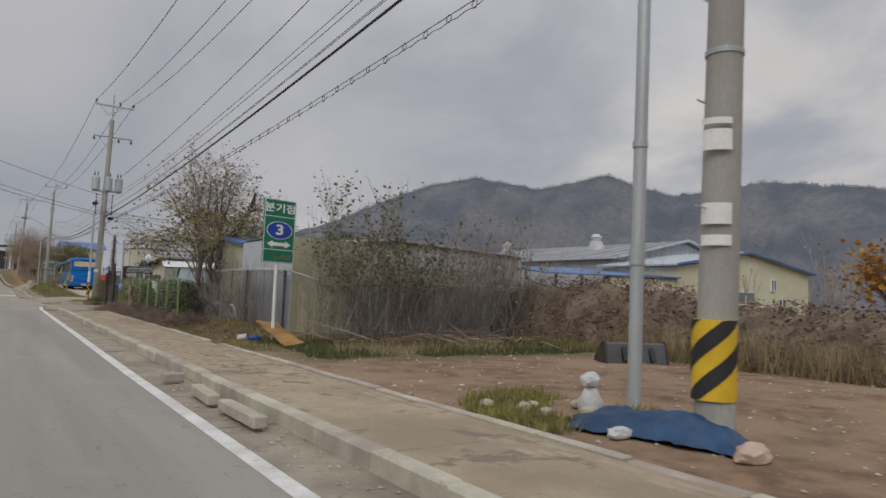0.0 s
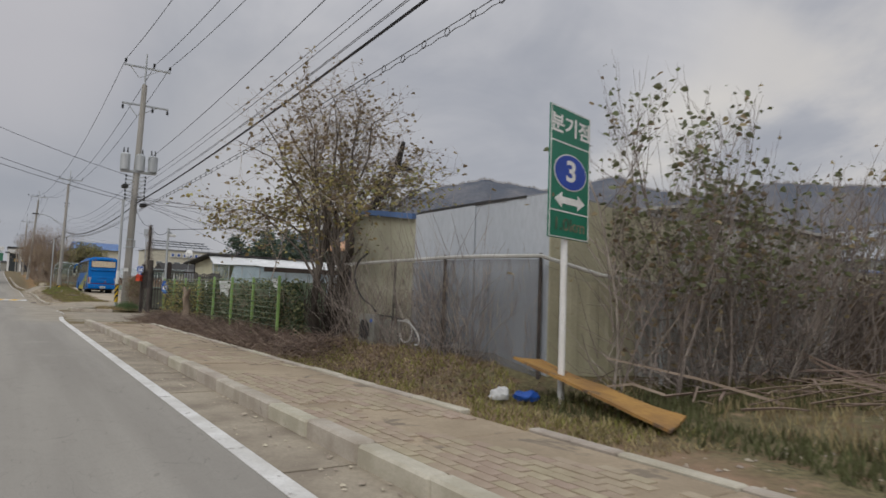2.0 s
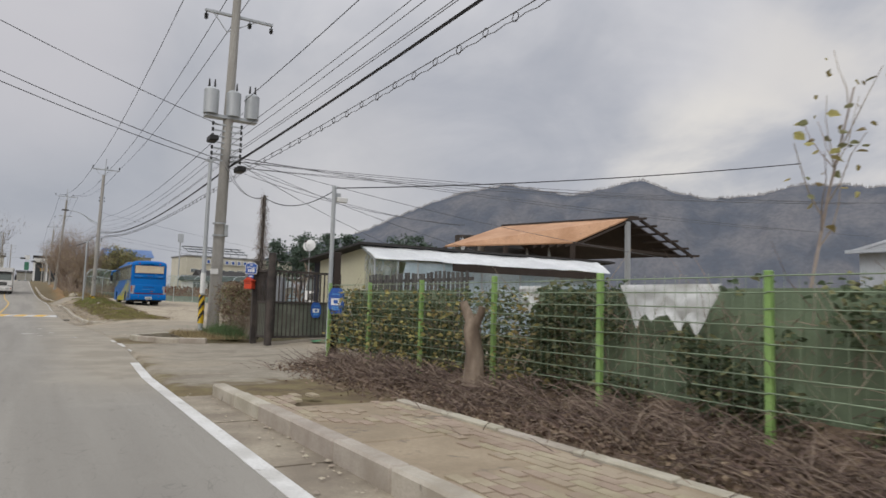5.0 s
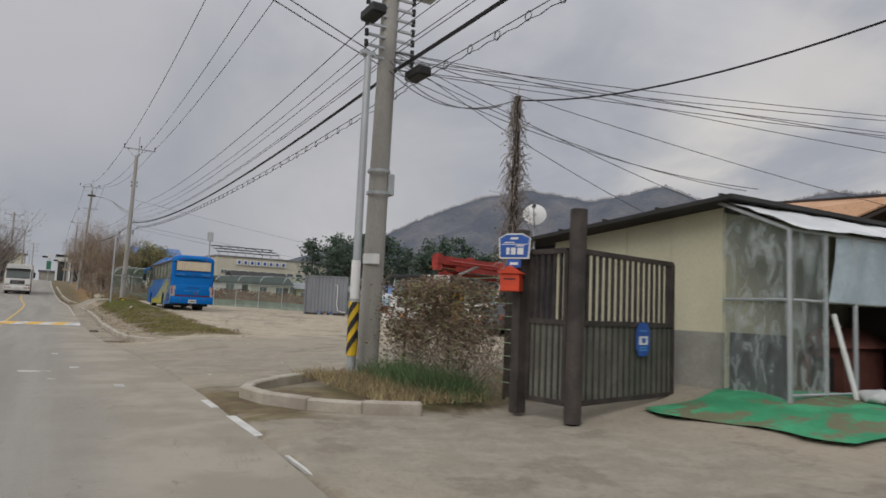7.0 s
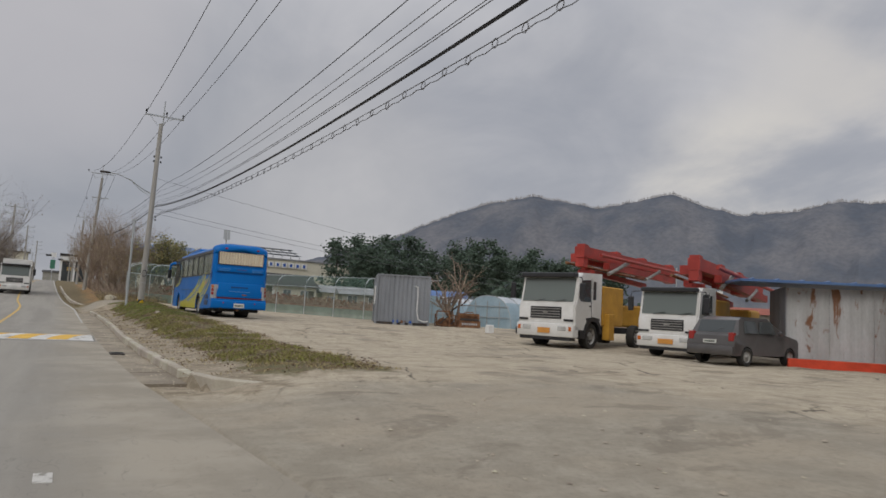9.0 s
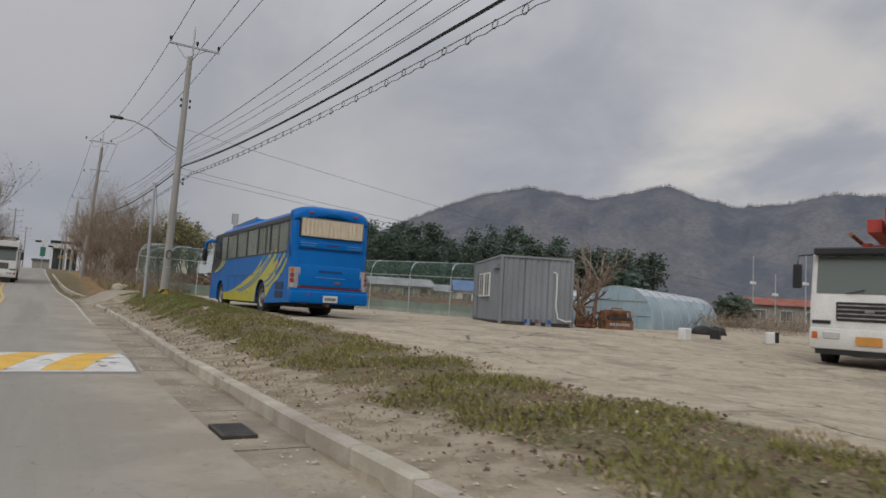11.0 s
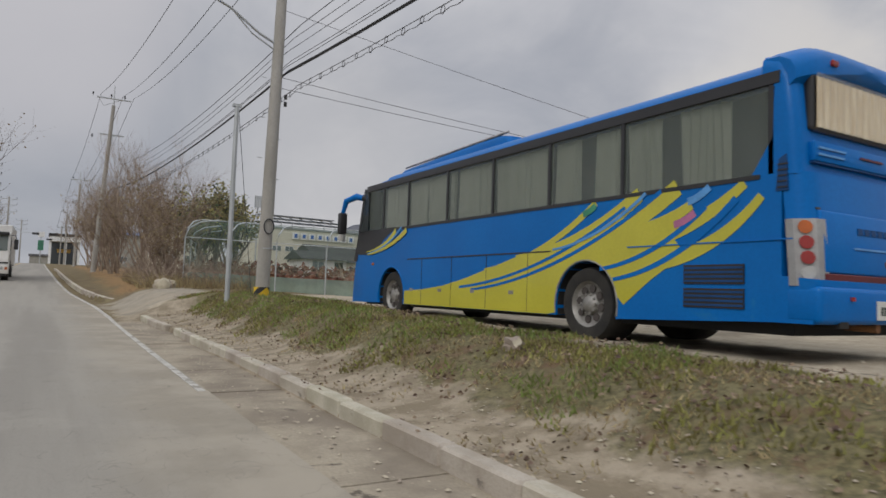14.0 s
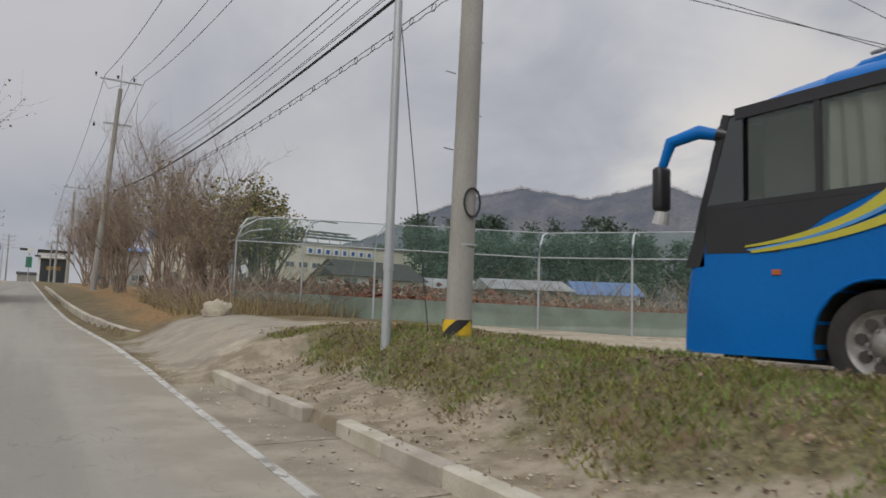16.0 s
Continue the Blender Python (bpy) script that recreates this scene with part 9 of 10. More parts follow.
# school-like hall with solar panels in the distance
M["hall_wall"] = material("pale_cream_render", (0.6, 0.57, 0.46), 0.8, (0.52, 0.49, 0.39), (0.66, 0.63, 0.53), 0.2, 3, 0.6, 0)
M["solar"] = material("solar_panel", (0.10, 0.12, 0.15), 0.3, bump=0, spec=0.6)
hb = thing("hall_building", (28.0, 175.5, 0.3), "long cream hall with window bands and roof solar panels", "building", turn=5)
part("wall", boxed(0, 24, 0, 12, -0.2, 9.6, bevel=0.05), M["hall_wall"], hb)
part("roof", boxed(-0.2, 24.2, -0.2, 12.2, 9.6, 9.85), M["roof_grey"], hb)
for i in range(9):
    window(hb, (1.0 + i * 2.0, 2.3 + i * 2.0, -0.08, -0.02, 6.2, 6.9), M["white"], M["win_glass"], "y", 1)
    window(hb, (1.0 + i * 2.0, 2.3 + i * 2.0, -0.08, -0.02, 2.6, 4.0), M["white"], M["win_glass"], "y", 1)
for i in range(8):
    part("letter_board", boxed(4.0 + i * 1.35, 5.1 + i * 1.35, -0.25, -0.05, 8.1, 9.1), M["white"], hb, "white square letter board")
    part("letter_bar", boxed(4.3 + i * 1.35, 4.8 + i * 1.35, -0.28, -0.25, 8.3, 8.9), M["plaque_blue"], hb)
for j in range(3):
    part("solar_panel", boxed(0.5, 13.5, 0.5 + j * 2.2, 2.3 + j * 2.2, 10.6 + j * 0.7, 10.7 + j * 0.7), M["solar"], hb, "row of dark solar panels")
for i in range(8):
    beam(hb, "panel_frame", (0.6 + i * 1.8, 0.5, 9.85), (0.6 + i * 1.8, 0.5, 10.6), 0.12, M["galv"])
    beam(hb, "panel_frame", (0.6 + i * 1.8, 0.4, 10.55), (0.6 + i * 1.8, 7.0, 12.15), 0.12, M["galv"])
mastob = thing("antenna_mast", (26.6, 176.0, 0.3), "slim antenna mast with box aerials", "mast")
part("mast", rodded((0, 0, 0), (0, 0, 14.2), 0.12, seg=8), M["galv"], mastob)
for a in (-0.4, 0.0, 0.4):
    part("aerial", boxed(a - 0.15, a + 0.15, -0.3, -0.1, 12.4, 14.2), M["galv"], mastob)


M["roof_red"] = material("faded_red_roof", (0.3, 0.09, 0.06), 0.8, (0.22, 0.06, 0.045), (0.36, 0.13, 0.09), 1, 20, 0.8, 0.1)


def house(at, turn, w, d, h, rise, wall, roof, label):
    o = thing("house", (at[0], at[1], ground_z(at[0], at[1])), label, "house", "far houses", turn=turn)
    part("wall", boxed(0, w, 0, d, 0, h, bevel=0.02), wall, o)
    bm = bmesh.new()
    prism(bm, [(-0.5, h), (d + 0.5, h), (d / 2, h + rise)], -0.5, w + 0.5, "x")
    part("roof", bm, roof, o)
    for i in range(max(1, int(w / 3))):
        window(o, (0.8 + i * 2.8, 2.0 + i * 2.8, -0.06, -0.01, 0.9, 2.0), M["white"], M["win_glass"], "y", 1)
    part("door", boxed(w - 1.3, w - 0.4, -0.05, 0.0, 0.0, 2.0), M["timber_dark"], o)
    return o


house((25.8, 146, 0.3), 8, 9, 7, 2.5, 2.0, M["hall_wall"], M["roof_dark"], "low house with a dark tiled roof")
house((21.6, 139, 0.3), 4, 4.5, 4, 2.2, 0.9, M["white"], M["roof_dark"], "small white shed with a dark roof")
house((36.0, 148, 0.3), -10, 6, 6, 2.6, 1.2, M["panel_cream"], M["roof_grey"], "small cream outbuilding behind the fence")
house((48.2, 138, 0.3), -25, 6.5, 5, 2.4, 1.5, M["white"], M["roof_blue"], "small white house with bright blue roof")
house((33.0, 132, 0.3), -15, 7, 5, 2.2, 1.0, M["block_wall"], M["roof_grey"], "low grey village house")
house((52.0, 150, 0.3), -20, 9, 5, 2.3, 1.1, M["block_wall"], M["roof_grey"], "low grey village house")
house((68.0, 108, 0.3), -35, 14, 6, 2.6, 0.9, M["block_wall"], M["roof_red"], "long low shed with a faded red roof")
house((12.0, 168, 0.3), 3, 8, 6, 6.0, 1.6, M["hall_wall"], M["roof_blue"], "two storey house with blue roof")
for x_, y_, h_ in ((68.4, 107.6, 8.4), (69.6, 105.7, 6.4), (71.0, 103.1, 8.5)):
    lp = thing("lamp_pole", (x_, y_, 0.2), "distant pale slim lamp pole before the hill", "lamp post", "distant lamp poles")
    part("mast", rodded((0, 0, 0), (0, 0, h_), 0.09, 0.06, 8), M["galv"], lp)
    part("lamp_box", boxed(-0.35, 0.35, -0.15, 0.15, h_ * 0.62, h_ * 0.62 + 0.3), M["white"], lp, "white box")
M["sign_far_green"] = material("faded_green_board", (0.06, 0.2, 0.13), 0.6, bump=0)
# petrol station at the road's end
gs = thing("petrol_station", (1.6, 285, 4.8), "distant white petrol station with a dark shop front", "building")
part("canopy", boxed(-1.5, 6, -2, 8, 6.4, 7.8, bevel=0.05), M["white"], gs, "pale canopy fascia")
part("canopy_roof", boxed(-1.7, 6.2, -2.2, 8.2, 7.8, 8.5), M["roof_dark"], gs)
for x in (-1.2, 2.4, 5.6):
    part("post", boxed(x - 0.3, x + 0.3, -1.5, -0.9, 0, 6.4), M["white"], gs)
part("kiosk", boxed(-1, 5.5, 4, 8, 0, 6.4), M["dark_glass"], gs, "dark shop front")
part("kiosk_sign", boxed(0.5, 3.8, 3.9, 3.99, 3.6, 4.6), M["line_yellow"], gs)
gsn = thing("green_road_sign", (-1.6, 262, 4.6), "distant green hanging shop sign on a post", "sign")
part("board", boxed(-0.6, 0.6, -0.08, 0.08, 3.2, 5.6), M["sign_far_green"], gsn)
part("post", rodded((0, 0.15, 0), (0, 0.15, 7.5), 0.1, seg=8), M["galv"], gsn)
part("white_box", boxed(-0.7, 0.7, -0.1, 0.1, 6.4, 7.6), M["white"], gsn)
house((-16, 240, 0.2), 0, 9, 9, 6.5, 1.0, M["hall_wall"], M["roof_grey"], "distant two storey building across the road")
for x_, y_, w_, h_, wall_, roof_, lab_ in ((-26, 210, 8, 5.5, "panel_cream", "roof_blue", "distant cream building with a blue roof"), (-24, 275, 12, 7, "hall_wall", "roof_grey", "distant pale block at the junction"), (-40, 330, 14, 8, "block_wall", "roof_grey", "distant grey block beyond the junction"), (-7, 430, 8, 6, "block_wall", "roof_dark", "distant dark building closing the road"), (14, 330, 14, 7, "white", "roof_grey", "distant white shop building")):
    house((x_, y_, 0.2), 0, w_, 9, h_, 1.0, M[wall_], M[roof_], lab_)
house((9, 225, 0.2), 0, 9, 9, 6.5, 1.0, M["block_wall"], M["roof_blue"], "distant building beside the road")

# traffic signal arms at the junction
for x_, y_, d_ in ((-5.6, 232, 1), (3.4, 262, -1)):
    ts = thing("traffic_signal", (x_, y_, road_z(y_)), "distant traffic signal on a steel arm", "traffic light", "junction signals")
    part("mast", rodded((0, 0, 0), (0, 0, 6.4), 0.1, 0.07, 8), M["galv"], ts)
    part("arm", rodded((0, 0, 6.0), (d_ * 4.0, 0, 6.3), 0.06, 0.04, 8), M["galv"], ts)
    part("signal_head", boxed(d_ * 3.3 - 0.6, d_ * 3.3 + 0.6, -0.15, 0.15, 5.75, 6.15, bevel=0.05), M["black"], ts, "dark signal head")

# plastic tunnel greenhouse and red sheds behind the yard
M["film_white"] = material("milky_white_film", (0.68, 0.72, 0.76), 0.35, (0.6, 0.65, 0.7), (0.74, 0.77, 0.8), 0.6, 12, 0.7, 0.15, thin=0.3)
M["film_blue"] = material("bluish_film", (0.42, 0.55, 0.62), 0.35, (0.33, 0.46, 0.54), (0.52, 0.64, 0.7), 0.5, 12, 0.8, 0.2, thin=0.3)


def tunnel(at, turn, rad, high, length, label):
    """Hooped tunnel: bluish end wall and sides, milky film over the top."""
    t = thing("tunnel_greenhouse", at, label, "greenhouse", "tunnel greenhouses", turn=turn)
    nn, mm = 14, 16

    def ring(i, y, k=1.0):
        a_ = math.pi * i / nn
        return (rad * k * math.copysign(abs(math.cos(a_)) ** 0.8, math.cos(a_)), y, high * k * math.sin(a_) ** 0.85 + 0.02)
    for name, lo, hi, mat in (("side_film", 0, 4, "film_blue"), ("top_film", 4, 10, "film_white"), ("side_film", 10, 14, "film_blue")):
        v, f = [], []
        w_ = hi - lo + 1
        for j in range(mm + 1):
            for i in range(lo, hi + 1):
                v.append(ring(i, length * j / mm, 1 + 0.012 * math.sin(j * 3.1 + i)))
        for j in range(mm):
            for i in range(w_ - 1):
                k = j * w_ + i
                f.append((k, k + 1, k + w_ + 1, k + w_))
        mesh_from(name, v, f, M[mat], t, True)["label"] = "bluish plastic film" if name == "side_film" else "milky white plastic film"
    for y in (0.0, length):
        mesh_from("end_film", [ring(i, y) for i in range(nn + 1)], [tuple(range(nn + 1))], M["film_blue"], t)["label"] = "bluish end film"
    for j in range(0, mm + 1, 2):
        tube("hoop", [ring(i, length * j / mm, 1.01) for i in range(nn + 1)], 0.022, M["galv"], t, 5)
    for x in (-0.9, 0.0, 0.9):
        beam(t, "end_post", (x * rad / 1.75, -0.03, 0), (x * rad / 1.75, -0.03, high * 0.85), 0.05, M["galv"])
    for z in (0.8, 1.5):
        beam(t, "end_rail", (-rad * 0.9, -0.03, z), (rad * 0.9, -0.03, z), 0.05, M["galv"])


tunnel((24.5, 84.4, 0.3), -65, 1.75, 2.15, 13.4, "tunnel greenhouse of bluish film with milky white roof")
tunnel((22.6, 88.3, 0.3), -65, 1.75, 2.0, 12.0, "second tunnel greenhouse of bluish film behind the container")

# rusty bin and frame by the container
bn = thing("rusty_feed_bin", (20.2, 80.75, 0.35), "rusty steel bin with dark mouth and handle bar", "bin", "scrap by the container", turn=-18)
part("body", boxed(0, 1.25, 0.0, 0.7, 0.06, 0.5, bevel=0.03), M["rust"], bn, "rusty sheet body")
part("back", boxed(0.02, 1.23, 0.55, 0.65, 0.5, 0.85), M["rust"], bn)
part("mouth", boxed(0.1, 1.15, -0.02, 0.3, 0.5, 0.62), M["dark_steel"], bn, "dark mouth")
for x in (0.06, 1.19):
    beam(bn, "post", (x, 0.02, 0), (x, 0.3, 0.88), 0.08, M["rust"])
beam(bn, "rail", (0.06, 0.3, 0.86), (1.19, 0.3, 0.86), 0.08, M["rust"])
tube("handle", [(0.35, 0.3, 0.88), (0.4, 0.3, 0.97), (0.85, 0.3, 0.97), (0.9, 0.3, 0.88)], 0.03, M["rust"], bn, 6)
for i in range(7):
    part("louvre", boxed(0.18 + i * 0.13, 0.27 + i * 0.13, -0.015, 0.01, 0.25, 0.36), M["galv"], bn)
for i, (x, y, w, h, tn) in enumerate(((19.0, 81.2, 0.75, 0.95, -20), (19.75, 81.05, 0.5, 0.75, 15))):
    sc = thing("scrap_frame", (x, y, 0.35), "rusty steel machine frame leaning on gravel", "scrap", "scrap by the container", turn=tn)
    for a in (0, w):
        for b in (0, 0.5):
            beam(sc, "leg", (a, b, 0), (a * 0.95, b, h * (1 - 0.15 * (b > 0))), 0.06, M["rust"])
    for z in (0.2, h):
        beam(sc, "rail", (0, 0, z), (w * 0.95, 0, z), 0.07, M["rust"])
    beam(sc, "brace", (0, 0, 0.1), (w, 0.0, h * 0.8), 0.05, M["dark_steel"])
    part("rusty_drum", rodded((w * 0.5, 0.1, 0.3), (w * 0.5, 0.55, 0.32), 0.26, seg=14), M["rust"], sc)
for i, (x, y) in enumerate(((24.0, 79.0), (25.2, 79.3))):
    lump_later.append((x, y))
for i, (x, y) in enumerate(((18.9, 75.7), (21.0, 76.1), (22.8, 75.2), (23.6, 75.6))):
    bl = thing("concrete_block", (x, y, 0.32), "small pale block at the edge of the lot", "block", "edge blocks", turn=20 * i)
    part("block", boxed(-0.17, 0.17, -0.15, 0.15, 0, 0.42, bevel=0.03), M["white"] if i % 2 == 0 else M["black"], bl)
scatter("lot_edge_brush", "brown scrub beyond the lot", "scrub", 5000, 81, lambda r: (lambda u: (lambda x, y: Vector((x, y, ground_z(x, y) + r.random() * 0.6)))(13 + 30 * u + r.uniform(-2, 6), 100 - 26 * u + r.uniform(0, 10)))(r.random()), stick(0.9, 0.012, 1.5), M["twig_tan"])
scatter("red_weeds", "reddish brown weeds behind the cage fence", "scrub", 8000, 82, lambda r: (lambda x, y: Vector((x, y, ground_z(x, y) + r.random() * 0.9)))(r.uniform(8, 40), r.uniform(112, 128)), flake(0.3), M["red_weed"] if "red_weed" in M else M.setdefault("red_weed", material("reddish_dead_weed", (0.2, 0.085, 0.055), 0.9, bump=0, island=0.4)))


# trucks: white cab-over lorries with concrete pump booms
M["truck_white"] = material("dusty_white_cab", (0.66, 0.65, 0.62), 0.4, (0.55, 0.53, 0.49), (0.74, 0.73, 0.71), 1.0, 20, 0.6, 0.03, coat=0.2)
M["boom_red"] = material("faded_red_boom", (0.36, 0.038, 0.028), 0.5, (0.24, 0.03, 0.022), (0.44, 0.06, 0.045), 1.5, 20, 0.7, 0.05)
M["pump_yellow"] = material("dirty_yellow_pump", (0.5, 0.26, 0.03), 0.55, (0.38, 0.2, 0.03), (0.58, 0.32, 0.05), 1.5, 20, 0.7, 0.05)
M["plate_orange"] = material("orange_plate", (0.62, 0.28, 0.06), 0.5, bump=0)


def lorry(at, turn, s, label, boom=None, box_body=False):
    """A cab-over lorry; local y runs from the front (0) backwards, x across from -w/2 to w/2. s: scale of the cab."""
    t = thing("pump_truck" if boom else "box_truck", at, label, "truck", turn=turn)
    w = 1.24 * s
    h = 3.0 * s
    d = 2.1 * s
    bm = bmesh.new()
    prism(bm, [(0.02, 0.72 * s), (0.0, 1.55 * s), (0.10 * s, 1.75 * s), (0.30 * s, 2.72 * s), (0.5 * s, 2.88 * s), (d, 2.95 * s), (d, 0.85 * s), (1.95 * s, 0.85 * s), (1.9 * s, 1.2 * s), (1.0 * s, 1.2 * s), (0.85 * s, 0.72 * s)], -w, w, "x")
    bmesh.ops.bevel(bm, geom=[e for e in bm.edges if abs(e.verts[0].co.x - e.verts[1].co.x) < 1e-4 and max(e.verts[0].co.y, e.verts[1].co.y) < 0.6 * s], offset=0.05, segments=2, affect="EDGES")
    cab = part("cab", bm, M["truck_white"], t, "dusty white cab", True)
    bm = bmesh.new()
    prism(bm, [(0.075 * s, 1.76 * s), (0.265 * s, 2.66 * s), (0.29 * s, 2.66 * s), (0.11 * s, 1.76 * s)], -w * 0.9, w * 0.9, "x")
    part("windscreen", bm, M["truck_glass"], cab, "grey-green windscreen")
    part("sun_visor", boxed(-w * 0.95, w * 0.95, 0.02 * s, 0.34 * s, 2.68 * s, 2.86 * s, bevel=0.03), M["trim"], cab, "black sun visor")
    for x in (-w - 0.005, w + 0.005):
        bm = bmesh.new()
        prism(bm, [(0.4 * s, 1.8 * s), (0.55 * s, 2.6 * s), (1.2 * s, 2.65 * s), (1.2 * s, 1.8 * s)], x - 0.008, x + 0.008, "x")
        part("side_window", bm, M["dark_glass"], cab, "dark side window")
        part("rear_quarter_window", boxed(x - 0.008, x + 0.008, 1.4 * s, 1.62 * s, 1.9 * s, 2.6 * s), M["dark_glass"], cab)
        part("door_gap", boxed(x - 0.004, x + 0.004, 1.27 * s, 1.29 * s, 0.95 * s, 2.7 * s), M["trim"], cab)
        part("door_handle", boxed(x - 0.02, x + 0.02, 1.1 * s, 1.22 * s, 1.62 * s, 1.67 * s), M["trim"], cab)
        sx = 1 if x > 0 else -1
        tube("mirror_arm", [(x, 0.25 * s, 2.7 * s), (x + sx * 0.25, 0.0, 2.66 * s), (x + sx * 0.28, 0.0, 2.45 * s)], 0.02, M["trim"], cab, 6)
        part("mirror", round_box(x + sx * 0.28 - 0.1, x + sx * 0.28 + 0.1, -0.05, 0.05, 1.85 * s, 2.45 * s, 0.03, 2), M["trim"], cab, "black wing mirror")
        part("mudguard", boxed(x - sx * 0.3, x + sx * 0.01, 0.86 * s, 2.0 * s, 1.08 * s, 1.2 * s, bevel=0.03), M["trim"], cab)
        arch_ = bmesh.new()
        prism(arch_, [(1.42 * s + 0.74 * s * math.cos(b_), 0.5 * s + 0.74 * s * math.sin(b_)) for b_ in np.linspace(0.15, math.pi - 0.15, 9)] + [(1.42 * s + 0.58 * s * math.cos(b_), 0.5 * s + 0.58 * s * math.sin(b_)) for b_ in np.linspace(math.pi - 0.15, 0.15, 9)], x - sx * 0.3, x + sx * 0.03, "x")
        part("wheel_arch", arch_, M["trim"], cab, "black wheel arch")
        part("step_box", boxed(x - sx * 0.25, x, 0.45 * s, 0.85 * s, 0.4 * s, 0.72 * s), M["trim"], cab)
    gr = part("grille", boxed(-w * 0.55, w * 0.55, -0.03, 0.03, 1.1 * s, 1.55 * s, bevel=0.02), M["trim"], cab, "black slatted grille")
    for i in range(4):
        part("slat", boxed(-w * 0.52, w * 0.52, -0.045, -0.02, (1.16 + i * 0.1) * s, (1.19 + i * 0.1) * s), M["rim"], gr)
    part("grille_badge", boxed(-0.1, 0.1, -0.055, -0.03, 1.3 * s, 1.38 * s, bevel=0.02), M["rim"], gr)
    bump_ = part("bumper", round_box(-w * 1.0, w * 1.0, -0.1, 0.35, 0.42 * s, 0.92 * s, 0.05, 2), M["truck_white"], cab, "white front bumper", True)
    part("lower_lip", boxed(-w * 0.9, w * 0.9, -0.05, 0.3, 0.3 * s, 0.42 * s), M["trim"], bump_)
    for sx in (-1, 1):
        part("headlamp", boxed(sx * w * 0.62 - 0.18, sx * w * 0.62 + 0.18, -0.12, -0.08, 0.66 * s, 0.84 * s, bevel=0.02), M["lamp_clear"], bump_, "rectangular headlamp")
        part("indicator", boxed(sx * w * 0.9 - 0.06, sx * w * 0.9 + 0.06, -0.11, -0.07, 0.66 * s, 0.82 * s), M["lamp_amber"], bump_)
        part("stripe_badge", boxed(sx * w * 0.8 - 0.2, sx * w * 0.8 + 0.2, -0.02, 0.0, 1.02 * s, 1.1 * s), M["trim"], cab)
    part("number_plate", boxed(-0.26, 0.26, -0.14, -0.1, 0.55 * s, 0.75 * s), M["plate_orange"] if boom else M["plate_white"], bump_, "orange number plate" if boom else "white number plate")
    for i in range(2):
        tube("wiper", [(-0.5 + i * 0.9, 0.02 * s, 1.74 * s), (-0.1 + i * 0.9, 0.06 * s, 1.85 * s)], 0.012, M["trim"], cab, 5)
    part("chassis", boxed(-0.45, 0.45, 0.6, 9.0 * s, 0.6, 0.85), M["chassis"], t)
    for y in ((1.42 * s, 5.6 * s, 6.9 * s) if boom else (1.42 * s, 5.6 * s)):
        for sx in (-1, 1):
            wheel(t, sx * (w - 0.06), y, 0.5 * s, 0.3, sx)
    if boom:
        part("pump_body", boxed(-w * 0.95, w * 0.95, 2.35 * s, 4.2 * s, 0.9, 2.5 * s, bevel=0.05), M["pump_yellow"], t, "dirty yellow pump body")
        part("turret", rodded((0, 3.1 * s, 2.3 * s), (0, 3.1 * s, 3.2 * s), 0.45, 0.35, 12), M["boom_red"], t)
        for sx in (-1, 1):
            part("outrigger", boxed(sx * w - 0.15, sx * w + 0.15, 2.5 * s, 3.0 * s, 0.35, 1.4, bevel=0.03), M["pump_yellow"], t)
        zf, zr = boom
        beam(t, "boom_section", (0.3, 1.9 * s, zf), (0.3, 11.4 * s, zr), 0.44, M["boom_red"], "long red folded boom")
        beam(t, "boom_section", (-0.2, 2.4 * s, zf - 0.18), (-0.2, 11.0 * s, zr - 0.25), 0.34, M["boom_red"])
        beam(t, "boom_section", (0.75, 3.4 * s, zf - 0.45), (0.75, 10.6 * s, zr - 0.5), 0.28, M["boom_red"])
        beam(t, "boom_section", (-0.55, 3.8 * s, zf - 0.6), (-0.55, 10.2 * s, zr - 0.8), 0.22, M["boom_red"])
        for u in (0.02, 0.33, 0.62, 0.97):
            beam(t, "boom_link", (0.3, (1.9 + 9.5 * u) * s, zf + (zr - zf) * u - 0.6), (0.3, (2.0 + 9.5 * u) * s, zf + (zr - zf) * u + 0.32), 0.36, M["boom_red"])
        tube("delivery_pipe", [(1.0, 2.4 * s, zf - 0.1), (1.0, 11.2 * s, zr - 0.1)], 0.07, M["boom_red"], t, 8)
        tube("delivery_pipe", [(-0.8, 2.8 * s, zf - 0.35), (-0.8, 10.6 * s, zr - 0.45)], 0.06, M["rust"], t, 8)
        tube("ram", [(0.9, 3.3 * s, zf - 0.8), (0.9, 5.2 * s, zf - 0.15)], 0.08, M["rim"], t, 8)
        tube("ram", [(0.9, 7.0 * s, zr - 0.7), (0.9, 8.6 * s, zr - 0.2)], 0.07, M["rim"], t, 8)
        part("hopper", boxed(-0.9, 0.9, 7.6 * s, 9.2 * s, 0.9, 1.9, bevel=0.08), M["pump_yellow"], t, "yellow hopper")
        tube("hose", [(-0.9, 7.8 * s, 2.0), (-1.0, 8.6 * s, 1.9), (-0.95, 9.2 * s, 1.2), (-0.9, 9.3 * s, 0.6)], 0.07, M["black"], t, 8)
    if box_body:
        part("cargo_box", round_box(-w, w, 2.2 * s, 7.5 * s, 0.95, 3.4 * s, 0.04, 1), M["truck_white"], t, "white cargo box")
    return t


lorry((16.75, 68.7, 0.1), -70, 1.0, "white pump truck with red folded boom on the lot", (3.85, 3.8))
lorry((18.65, 64.5, 0.08), -70, 0.84, "smaller white pump truck with red boom beside another", (3.35, 2.95))
lorry((-3.0, 120, road_z(120)), 0, 0.95, "white box truck in the oncoming lane", boom=None, box_body=True)


